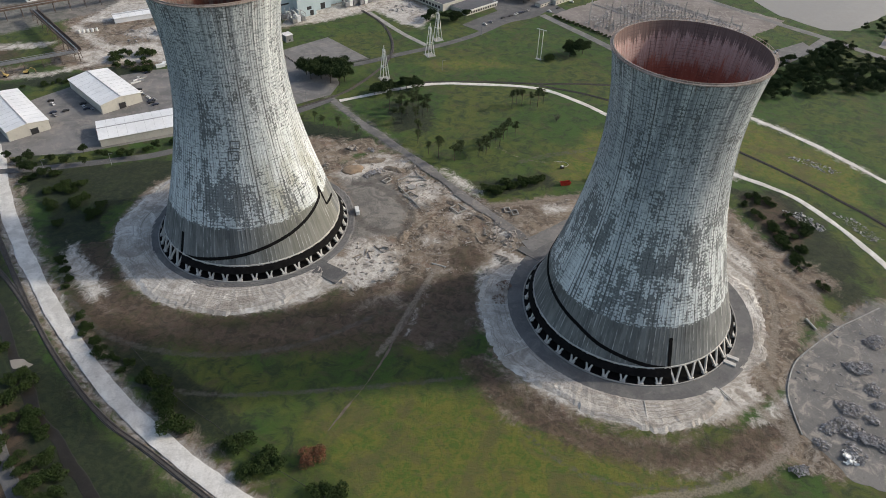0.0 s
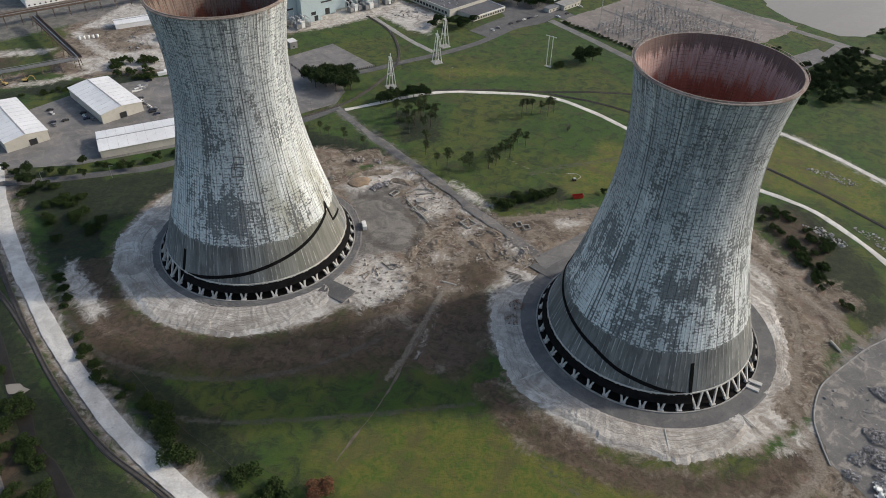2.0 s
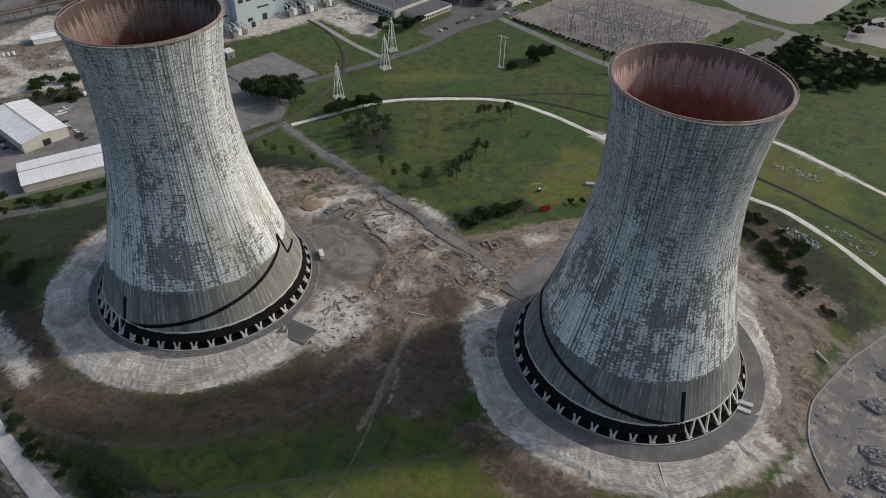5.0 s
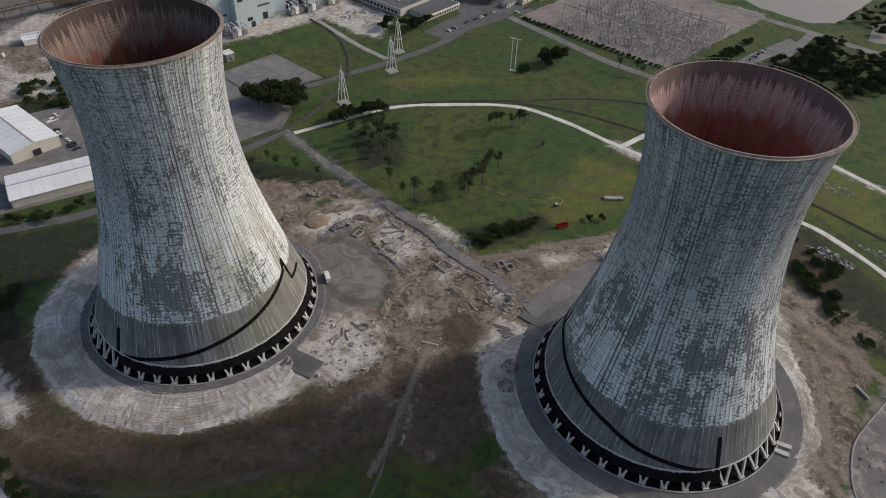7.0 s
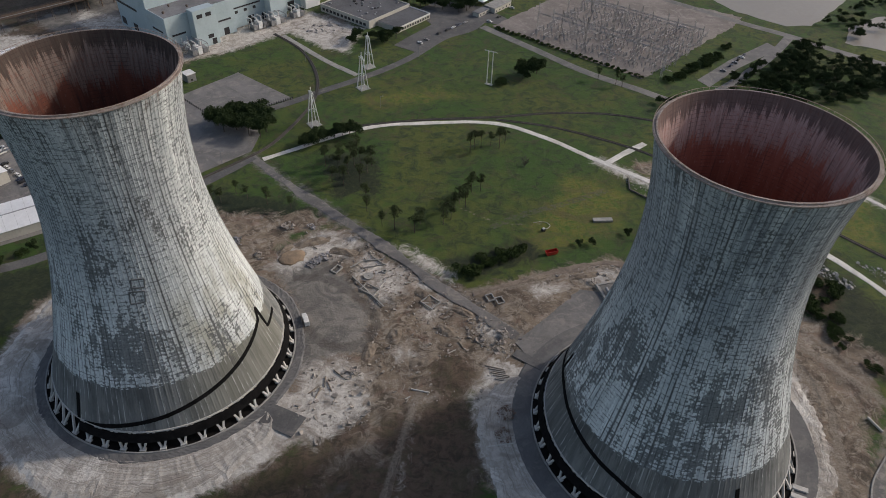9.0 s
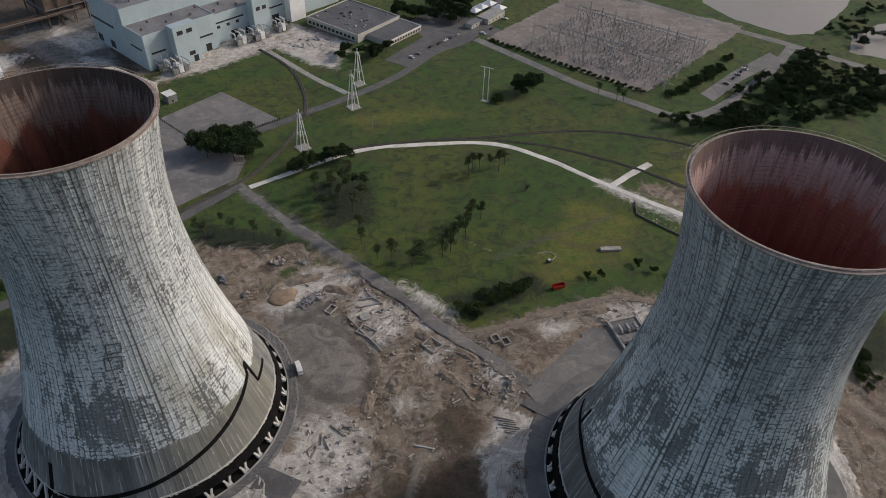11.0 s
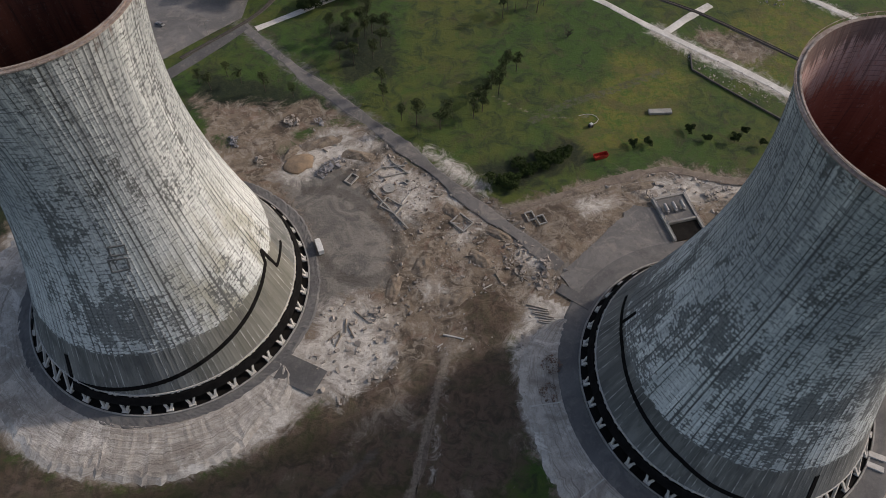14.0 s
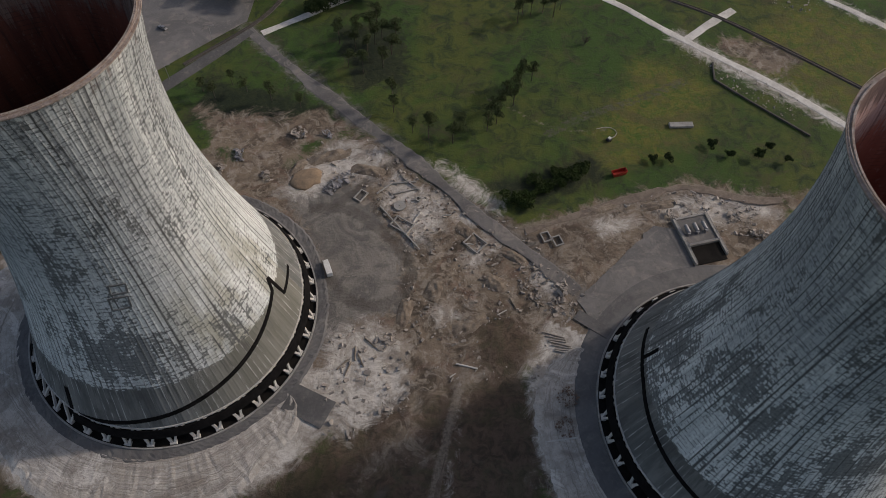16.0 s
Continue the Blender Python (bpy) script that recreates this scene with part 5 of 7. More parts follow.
def gable_shed(x, y, turn, w, l, eave, ridge, label, wall_m=M_CREAM, roof_m=M_WHITE, doors=((0.5, 5.0, 4.5),), vents=0):
    """A metal shed: gable front along local x from 0 to w at y = 0, running back to y = l."""
    sh = thing("shed", pose(x, y, 0, 0, 0, turn), label, "shed", "metal sheds of the plant")
    bm = bmesh.new()
    prof = [(0, -0.3), (w, -0.3), (w, eave), (w / 2, ridge), (0, eave)]
    a = [bm.verts.new((px, 0, pz)) for px, pz in prof]
    b = [bm.verts.new((px, l, pz)) for px, pz in prof]
    bm.faces.new(a)
    bm.faces.new(b[::-1])
    for i in range(5):
        bm.faces.new((a[i], b[i], b[(i + 1) % 5], a[(i + 1) % 5]))
    bmesh.ops.recalc_face_normals(bm, faces=bm.faces)
    part("wall", bm, wall_m, sh)
    for s in (0, 1):
        bm = bmesh.new()
        o = 0.5
        xe = -o if s == 0 else w + o
        ze = eave - (ridge - eave) * o / (w / 2)
        q = []
        for dz in (0.05, 0.3):
            q.append([bm.verts.new(c) for c in ((xe, -o, ze + dz), (xe, l + o, ze + dz), (w / 2, l + o, ridge + dz), (w / 2, -o, ridge + dz))])
        bm.faces.new(q[0])
        bm.faces.new(q[1])
        for i in range(4):
            bm.faces.new((q[0][i], q[0][(i + 1) % 4], q[1][(i + 1) % 4], q[1][i]))
        bmesh.ops.recalc_face_normals(bm, faces=bm.faces)
        rf = part("roof", bm, roof_m, sh)
        n = int(l / 6)
        bm = bmesh.new()
        for i in range(1, n):
            yy = l * i / n
            bar(bm, (xe, yy, ze + 0.33), (w / 2, yy, ridge + 0.33), 0.05, 4)
        part("seam", bm, M_ROOFLINE, rf)
    part("ridge_cap", boxes((w / 2 - 0.45, -0.4, ridge + 0.2, w / 2 + 0.45, l + 0.4, ridge + 0.5), bevel=0.08), M_ROOFLINE, sh)
    for f, dw, dh in doors:
        d = part("door", boxes((f * w - dw / 2, -0.12, 0.05, f * w + dw / 2, -0.02, dh)), M_DARK, sh, "dark roller door")
        part("door_frame", boxes((f * w - dw / 2 - 0.3, -0.2, 0, f * w - dw / 2, 0, dh + 0.3), (f * w + dw / 2, -0.2, 0, f * w + dw / 2 + 0.3, 0, dh + 0.3)), M_STEEL, d)
    for i in range(vents):
        part("side_door", boxes((w + 0.02, l * (i + 0.5) / vents - 2, 0.1, w + 0.12, l * (i + 0.5) / vents + 2, 3.6)), M_DARK, sh)
    return sh


gable_shed(-255, 467, 45.5, 31, 58, 7.5, 9.5, "white-roofed metal shed with cream gable walls")
gable_shed(-303, 424, 44.0, 28, 64, 7.5, 9.3, "white-roofed metal shed with dark doorway", doors=((0.62, 5.0, 4.5),))
gable_shed(-143, 468, 116.5, 28, 106, 5.5, 7.0, "long low shed with bright white roof", doors=((0.3, 4, 4),), vents=7)
gable_shed(-168, 613, 50.0, 19, 47, 7.5, 10.0, "beige metal store beside the plant", roof_m=M_CREAM)
gable_shed(-265, 628, -54.0, 12, 40, 3.5, 5.0, "long white tent-like store on sandy ground", wall_m=M_WHITE)
gable_shed(-320, 655, -60.0, 14, 46, 4.0, 5.5, "long white store on sandy ground", wall_m=M_WHITE)

pp = thing("power_plant", pose(-167, 663, 0, 0, 0, 39.2), "pale blue clad power plant with stepped grey roofs", "power plant")
hall = part("wall", boxes((0, 0, -0.3, 62, 28, 27)), M_BLUE, pp)
part("roof", boxes((0.6, 0.6, 27, 61.4, 27.4, 27.35)), M_ROOF, pp)
part("parapet", boxes((0, 0, 27, 62, 0.6, 27.9), (0, 27.4, 27, 62, 28, 27.9), (0, 0.6, 27, 0.6, 27.4, 27.9), (61.4, 0.6, 27, 62, 27.4, 27.9)), M_BLUE, pp)
part("wall", boxes((62.02, 6, -0.3, 195, 28, 24)), M_BLUE, pp)
part("roof", boxes((62.6, 6.6, 24, 194.4, 27.4, 24.35)), M_ROOF, pp)
part("stair_block", boxes((20, -9, -0.3, 40, -0.02, 30.5), bevel=0.1), M_BLUE, pp)
part("stair_block", boxes((96, -3, -0.3, 112, 5.98, 30)), M_BLUE, pp)
part("stair_block", boxes((134, -2, -0.3, 150, 5.98, 34), bevel=0.1), M_WHITE, pp, "white concrete stair block")
part("boiler_house", boxes((0, 28.02, -0.3, 86, 80, 40)), M_BLUE, pp)
part("boiler_house", boxes((92, 28.02, -0.3, 185, 80, 44)), M_BLUE, pp)
part("boiler_roof", boxes((0.5, 28.5, 40.02, 85.5, 79.5, 40.4)), M_ROOF, pp)
for i, (x, y, w, z0, h) in enumerate([(23, -9.05, 5, 24, 3), (31, -9.05, 5, 24, 3), (30, -9.05, 5, 6, 3), (66, 5.95, 3, 12, 2.2), (75, 5.95, 3, 12, 2.2), (84, 5.95, 3, 12, 2.2), (99, -3.05, 4, 20, 3), (105, -3.05, 4, 20, 3), (4, -0.05, 12, 12, 1.4), (46, -0.05, 12, 12, 1.4), (64, 5.95, 28, 16, 1.2), (114, 5.95, 18, 14, 1.2)]):
    win = part("window", boxes((x, y, z0, x + w, y + 0.08, z0 + h)), M_DARK, pp)
    part("window_frame", boxes((x - 0.2, y - 0.05, z0 - 0.25, x + w + 0.2, y + 0.05, z0)), M_STEEL, win)
for y, w, z0, h in ((6, 18, 14, 1.6), (45, 40, 20, 2.0), (50, 8, 2, 6), (70, 8, 2, 6)):
    x0 = 0
    part("window", boxes((x0 - 0.08, y, z0, x0 - 0.02, y + w * 0.9, z0 + h)), M_DARK, pp)
for x, w, h in ((50, 5, 6), (33, 4, 5), (78, 6, 7), (92, 4, 6), (120, 7, 8)):
    y = -0.1 if x < 62 else 5.9
    y = -9.1 if x == 33 else y
    part("door", boxes((x, y, 0, x + w, y + 0.06, h)), M_DARK, pp)
rv = np.random.default_rng(8)
for i in range(16):
    x, y = 6 + 10.5 * (i % 16), 11 + 10 * (i % 2)
    z = 27.3 if x < 60 else 24.3
    bm = bmesh.new()
    bar(bm, (x, y, z), (x, y, z + 1.2), 0.7, 10)
    bar(bm, (x, y, z + 1.2), (x, y, z + 1.9), 1.3, 10, 0.5)
    part("roof_vent", bm, M_RUST, pp)
for i in range(9):
    x = 14 + 17 * i
    part("duct", bars([((x, 36, 40), (x, 36, 46)), ((x, 36, 46), (x + 9, 46, 46)), ((x + 9, 46, 46), (x + 9, 46, 40))], 0.9, 8), M_STEEL, pp)


def cooler(x, y, turn, w, l, label):
    """A skid of pipes, fans and boxes outside the plant."""
    k = thing("cooling_skid", pose(x, y, 0, 0, 0, turn), label, "machinery", "machinery at the plant wall")
    part("frame", bars([((0, 0, 0), (0, 0, 8)), ((w, 0, 0), (w, 0, 8)), ((0, l, 0), (0, l, 8)), ((w, l, 0), (w, l, 8)), ((0, 0, 8), (w, 0, 8)), ((0, l, 8), (w, l, 8)), ((0, 0, 8), (0, l, 8)), ((w, 0, 8), (w, l, 8))], 0.25), M_STEEL, k)
    for i in range(3):
        part("unit", boxes((0.5 + i * w / 3, 0.8, 0.1, (i + 1) * w / 3 - 0.2, l - 0.8, 4.5 + (i % 2) * 1.5), bevel=0.15), M_WHITEPAINT if i % 2 else M_STEEL, k)
        part("pipe", bars([((1 + i * w / 3, l * 0.5, 4), (1 + i * w / 3, l * 0.5, 9)), ((1 + i * w / 3, l * 0.5, 9), (1 + i * w / 3, l + 2, 9))], 0.5, 8), M_WHITEPAINT, k)
    return k


cooler(-160, 662, 39, 15, 10, "steel frame with pale pipes beside the plant")
cooler(-148, 653, 39, 14, 10, "steel frame with pale pipes beside the plant")
cooler(-104, 700, 39, 14, 9, "steel frame with pipes at the plant wall")
cooler(-90, 708, 39, 15, 10, "steel frame with pipes at the plant wall")
cooler(-72, 724, 39, 12, 8, "steel frame with pipes at the plant wall")

fl = thing("office_block", pose(-7, 698, 0, 0, 0, 44), "low office block with flat grey roof", "building")
part("wall", boxes((0, 0, -0.2, 53, 60, 6)), M_CREAM, fl)
part("roof", boxes((0.5, 0.5, 6, 52.5, 59.5, 6.25)), M_FELT, fl)
part("parapet", boxes((-0.2, -0.2, 5.6, 53.2, 0.5, 7.0), (-0.2, 59.5, 5.6, 53.2, 60.2, 7.0), (-0.2, 0.5, 5.6, 0.5, 59.5, 7.0), (52.5, 0.5, 5.6, 53.2, 59.5, 7.0)), M_CREAM, fl)
part("annex_wall", boxes((10, -24, -0.2, 53, -0.25, 4.2)), M_CREAM, fl)
part("annex_roof", boxes((10.4, -23.6, 4.2, 52.6, -0.6, 4.45)), M_FELT, fl)
part("annex_fascia", boxes((9.8, -24.3, 3.6, 53.3, -24.02, 5.0), (53.02, -24, 3.6, 53.4, -0.3, 5.0)), M_WHITEPAINT, fl)
for i in range(12):
    part("window", boxes((12 + i * 3.4, -24.1, 1.0, 14 + i * 3.4, -24.01, 3.0)), M_DARK, fl)
    part("window", boxes((-0.1, 4 + i * 4.6, 1.5, -0.02, 7 + i * 4.6, 4.0)), M_DARK, fl)
for i in range(26):
    x, y = rv.uniform(4, 49), rv.uniform(4, 56)
    s = rv.uniform(0.5, 1.1)
    part("roof_unit", boxes((x - s, y - s, 6.2, x + s, y + s, 6.2 + s * 1.4), bevel=0.1), M_STEEL if i % 3 else M_DARK, fl)


silo = thing("coal_bunker", pose(-262, 752, 0, 0, 0, 39), "dark steel bunker tower beside the plant", "bunker")
part("body", boxes((2, 2, 8, 34, 44, 46)), M_RUST, silo)
for x in (1, 12, 24, 35):
    for y in (1, 23, 45):
        part("column", bars([((x, y, -0.2), (x, y, 46))], 0.6, 6), M_RUST, silo)
for z in (14, 26, 38):
    part("walkway", boxes((0, 0, z, 36, 1.8, z + 0.4), (0, 1.82, z, 1.8, 46, z + 0.4)), M_STEEL, silo)


def low_building(x, y, turn, w, l, h, wall_m, roof_m, label):
    b = thing("low_building", pose(x, y, 0, 0, 0, turn), label, "building", "small plant buildings")
    part("wall", boxes((0, 0, -0.2, w, l, h)), wall_m, b)
    part("roof", boxes((-0.4, -0.4, h, w + 0.4, l + 0.4, h + 0.35), bevel=0.08), roof_m, b)
    n = max(1, int(w / 5))
    for i in range(n):
        part("window", boxes((w * (i + 0.5) / n - 0.8, -0.1, 1.0, w * (i + 0.5) / n + 0.8, -0.02, min(2.4, h - 0.3))), M_DARK, b)
    return b


low_building(108, 724, 44, 26, 12, 4.5, M_CREAM, M_CONC, "small flat-roofed store by the substation")
low_building(92, 716, 44, 30, 7, 3.5, M_CREAM, M_ROOF, "narrow flat-roofed gatehouse row")
for x, y in ((100, 748), (108, 756), (117, 763), (124, 752)):
    tent = thing("white_canopy", pose(x, y, 0, 0, 0, 44), "white peaked fabric canopy on posts", "canopy", "white canopies")
    bm = bmesh.new()
    bmesh.ops.create_cone(bm, cap_ends=False, segments=4, radius1=7.5, radius2=0.3, depth=2.6, matrix=Matrix.Translation((0, 0, 5.3)) @ pose(0, 0, 0, 0, 0, 45))
    part("canopy", bm, M_WHITE, tent)
    for sx, sy in ((-5, -5), (5, -5), (5, 5), (-5, 5)):
        part("post", bars([((sx, sy, -0.1), (sx, sy, 4.1))], 0.12), M_STEEL, tent)
low_building(-418, 690, 40, 40, 45, 12, M_WHITE, M_WHITE, "large pale industrial hall")
low_building(-146, 609, 39, 7, 8, 6, M_STEEL, M_WHITEPAINT, "pale metal equipment house on a pad")
low_building(-228, 572, 30, 9, 4, 3, M_WHITEPAINT, M_WHITE, "white site cabin on the yard")
fen = thing("fence", pose(0, 0, 0), "dark post fence beside the parking pad", "fence")
for a, b in (((-150, 589), (-119, 552)), ((-68, 579), (-100, 560))):
    a, b = Vector((*a, 0)), Vector((*b, 0))
    n = 20
    for i in range(n + 1):
        q = a.lerp(b, i / n)
        part("post", bars([(q, q + Vector((0, 0, 1.8)))], 0.3, 5), M_DARK, fen)

# ---- steel pylons, substation, conveyor ----
def a_frame(x, y, turn, label):
    py = thing("pylon", pose(x, y, 0, 0, 0, turn), label, "pylon", "white pylons beside the road")
    part("footing", boxes((-4.2, -4.2, -0.3, 4.2, 4.2, 0.35), bevel=0.1), M_CONC, py)
    for sx, sy in ((-3, -3), (3, -3), (3, 3), (-3, 3)):
        part("leg", bars([((sx, sy, 0.3), (sx * 0.12, sy * 0.3, 25.5))], 0.3, 6), M_WHITEPAINT, py)
    part("brace", bars([((-1.85, -2.1, 11), (1.85, -2.1, 11)), ((-1.85, 2.1, 11), (1.85, 2.1, 11)), ((-1.85, -2.1, 11), (-1.85, 2.1, 11)), ((1.85, -2.1, 11), (1.85, 2.1, 11))], 0.14, 5), M_WHITEPAINT, py)
    part("crossbeam", bars([((0, -3.6, 24.2), (0, 3.6, 24.2)), ((0, -0.9, 25.5), (0, 0.9, 25.5)), ((0, 0, 25.5), (0, 0, 28.5))], 0.26, 6), M_WHITEPAINT, py)
    for sy in (-3.3, 3.3):
        part("insulator", bars([((0, sy, 24.2), (0, sy, 22.4))], 0.2, 6), M_STEEL, py)
    return py


a_frame(-52, 541, 30, "white steel pylon on a concrete footing")
a_frame(-16.5, 591, 30, "white steel pylon on a concrete footing")
a_frame(-10.5, 626, 30, "white steel pylon on a concrete footing")
hp = thing("utility_pole", pose(79, 589.5, 0, 0, 0, -35), "white twin-pole utility frame on grass", "utility pole")
part("footing", boxes((-3, -1.5, -0.2, 3, 1.5, 0.2)), M_CONC, hp)
for s in (-1, 1):
    part("pole", bars([((s * 1.9, 0, 0), (s * 1.9, 0, 27))], 0.28, 6), M_WHITEPAINT, hp)
part("crossarm", bars([((-5, 0, 26.5), (5, 0, 26.5))], 0.3, 6), M_WHITEPAINT, hp)

M_LATTICE = surf("dull_lattice_steel", (0.46, 0.44, 0.42), (0.33, 0.31, 0.29), 0.3, 3, 0.8, 0.1, relief=0.0)


def gantry(x, y, turn, w, h):
    g_ = thing("substation_gantry", pose(x, y, 0, 0, 0, turn), "tall steel lattice gantry in the substation", "gantry", "substation gantries")
    for s in (0, w):
        rows_ = []
        for dx, dy in ((-0.7, -0.7), (0.7, -0.7), (0.7, 0.7), (-0.7, 0.7)):
            rows_.append(((s + dx, dy, 0), (s + dx * 0.3, dy * 0.3, h + (9 if h > 15 else 4))))
        for k in range(5):
            z = h * (k + 0.5) / 5
            f = 1 - 0.7 * z / h
            rows_ += [((s - 0.7 * f, -0.7 * f, z), (s + 0.7 * f, 0.7 * f, z + h / 5 * 0.8)), ((s + 0.7 * f, -0.7 * f, z), (s - 0.7 * f, 0.7 * f, z + h / 5 * 0.8))]
        part("post", bars(rows_, 0.09, 4), M_LATTICE, g_)
    rows_ = [((0, dy, h + dz), (w, dy, h + dz)) for dy, dz in ((-0.5, 0), (0.5, 0), (0, 0.9))]
    for i in range(10):
        rows_.append(((w * i / 10, -0.5 + (i % 2), h), (w * (i + 1) / 10, 0.5 - (i % 2), h + 0.6)))
    part("beam", bars(rows_, 0.13, 4), M_LATTICE, g_)
    return g_


SUB_O, SUB_TURN = Vector((150, 664, 0)), 45.0
su = Vector((math.cos(radians(SUB_TURN)), math.sin(radians(SUB_TURN)), 0))
sv = Vector((su.y, -su.x, 0))
first_g = {}
for j in range(5):
    for i in range(4):
        q = SUB_O + sv * (j * 23 - 16) + su * (i * 26 - 6)
        m_ = pose(q.x, q.y, 0, 0, 0, SUB_TURN - 90)
        hgt = 21 if i % 2 == 0 else 13
        if hgt not in first_g:
            first_g[hgt] = gantry(q.x, q.y, SUB_TURN - 90, 23, hgt)
        else:
            copy_thing(first_g[hgt], m_)
sr = np.random.default_rng(21)
v, f = [], []
for i in range(1000):
    a, b = round(sr.uniform(-6, 96) / 6) * 6 + sr.normal(0, 0.5), round(sr.uniform(-22, 98) / 4) * 4 + sr.normal(0, 0.3)
    q = SUB_O + su * a + sv * b
    h, r = sr.uniform(1.5, 4.6), sr.uniform(0.1, 0.24)
    k = len(v)
    for z in (0, h):
        v += [(q.x - r, q.y - r, z), (q.x + r, q.y - r, z), (q.x + r, q.y + r, z), (q.x - r, q.y + r, z)]
    f += [(k, k + 1, k + 5, k + 4), (k + 1, k + 2, k + 6, k + 5), (k + 2, k + 3, k + 7, k + 6), (k + 3, k, k + 4, k + 7), (k + 4, k + 5, k + 6, k + 7)]
    if i % 2 == 0:
        L, d_ = sr.uniform(2, 7), (su if i % 4 else sv)
        e = q + d_ * L
        n_ = Vector((-d_.y, d_.x, 0)) * 0.18
        k = len(v)
        for z in (h - 0.3, h):
            v += [tuple(q - n_ + Vector((0, 0, z))), tuple(e - n_ + Vector((0, 0, z))), tuple(e + n_ + Vector((0, 0, z))), tuple(q + n_ + Vector((0, 0, z)))]
        f += [(k, k + 1, k + 5, k + 4), (k + 1, k + 2, k + 6, k + 5), (k + 2, k + 3, k + 7, k + 6), (k + 3, k, k + 4, k + 7), (k + 4, k + 5, k + 6, k + 7)]
tagged(from_lists("switchgear", v, f, M_LATTICE), "crowded rusty switchgear posts and busbars", "switchgear", kind="stuff")


def conveyor(a, b, z, w, label, step_=14):
    a, b = Vector((*a, z)), Vector((*b, z))
    L = (b - a).length
    turn = math.degrees(math.atan2(b.y - a.y, b.x - a.x))
    cv = thing("conveyor", pose(a.x, a.y, 0, 0, 0, turn), label, "conveyor", "raised conveyors")
    part("deck", boxes((0, -w / 2, z - 0.4, L, w / 2, z)), M_RUST, cv)
    for s in (-w / 2, w / 2):
        part("girder", boxes((0, s - 0.15, z, L, s + 0.15, z + 1.2), (0, s - 0.2, z + 1.9, L, s + 0.2, z + 2.2)), M_RUST if w > 4 else M_STEEL, cv)
    part("pipe", bars([((0, 0, z + 0.6), (L, 0, z + 0.6))], 0.55, 8), M_STEEL, cv)
    for i in range(int(L / step_) + 1):
        x = min(L - 0.3, i * step_ + 0.3)
        part("trestle", bars([((x, -w / 2, -0.2), (x, -w / 2 * 0.7, z)), ((x, w / 2, -0.2), (x, w / 2 * 0.7, z)), ((x, -w / 2 * 0.8, z * 0.5), (x, w / 2 * 0.8, z * 0.5))], 0.25, 5), M_RUST, cv)
    return cv


conveyor((-388, 646), (-310, 559), 9, 6, "dark raised conveyor on steel trestles")
conveyor((-310, 559), (-420, 492), 8, 4, "dark pipe rack on steel trestles")
conveyor((-470, 600), (-240, 770), 10, 6, "raised conveyor with pale cover above dark yard")

# ---- vehicles and skips ----
def make_vehicle(x, y, turn, body_m, label, long=5.2, van=False):
    c = thing("truck" if van else "car", pose(x, y, 0.12, 0, 0, turn), label, "truck" if van else "car", "" if van else "parked cars")
    w = 1.9 if not van else 2.3
    part("body", boxes((-long / 2, -w / 2, 0.35, long / 2, w / 2, 1.0 if not van else 1.3), bevel=0.12), body_m, c)
    if van:
        part("cargo_box", boxes((-long / 2 + 0.1, -w / 2 - 0.05, 1.32, long * 0.18, w / 2 + 0.05, 3.1), bevel=0.08), body_m, c)
        part("cab", boxes((long * 0.2, -w / 2 + 0.05, 1.32, long * 0.42, w / 2 - 0.05, 2.3), bevel=0.2), body_m, c)
        part("windscreen", boxes((long * 0.421, -w / 2 + 0.2, 1.5, long * 0.43, w / 2 - 0.2, 2.15)), M_DARK, c)
    else:
        part("cabin", boxes((-long * 0.32, -w / 2 + 0.1, 1.02, long * 0.2, w / 2 - 0.1, 1.5), bevel=0.18), M_DARK, c)
        part("cabin_roof", boxes((-long * 0.26, -w / 2 + 0.22, 1.5, long * 0.12, w / 2 - 0.22, 1.56)), body_m, c)
    for sx in (-long * 0.31, long * 0.31):
        for sy in (-w / 2 + 0.1, w / 2 - 0.1):
            part("wheel", bars([((sx, sy - 0.12, 0.33), (sx, sy + 0.12, 0.33))], 0.36, 10), M_BLACK, c)
    return c


tk = make_vehicle(-53.5, 353.5, 100, M_WHITEPAINT, "white box truck parked on dusty pavement", 8.2, True)
tk.matrix_basis = pose(-53.5, 353.0, 0.02, 0, 0, 104)
M_CARS = [M_DARK, M_WHITEPAINT, surf("dark_blue_car_paint", (0.03, 0.04, 0.07), (0.04, 0.05, 0.08), 0.3, 2, 0.35, 0.3, relief=0.0, grime=0.05), M_STEEL]
CAR_TEXT = ["black parked car", "white parked car", "dark blue parked car", "silver parked car"]
kinds = [make_vehicle(60 + 6 * i, 690 + 5 * i, 44, M_CARS[i], CAR_TEXT[i] + " on asphalt") for i in range(4)]
vr = np.random.default_rng(4)
for i, (x, y) in enumerate([(-243, 508), (-240, 504), (-228, 490), (-225, 492), (-226, 487), (-273, 477), (-270, 474), (-265, 473), (-302, 485), (-298, 480), (-292, 467), (-289, 463), (-284, 470), (-250, 528), (-247, 539), (-135, 508),
                            (-276, 482), (-231, 495), (-222, 484), (-236, 500), (110, 715), (100, 706), (70, 700), (40, 672), (52, 684), (34, 666), (280, 604), (286, 609), (291, 614), (296, 618), (300, 622), (270, 596), (118, 740), (126, 735)]):
    copy_thing(kinds[i % 4], pose(x, y, 0.12, 0, 0, 44 + 90 * (i % 2) + float(vr.normal(0, 4))))
sk = thing("skip", pose(79, 390.5, 0, 0, 0, 12), "red open steel skip on grass", "skip")
bm = bmesh.new()
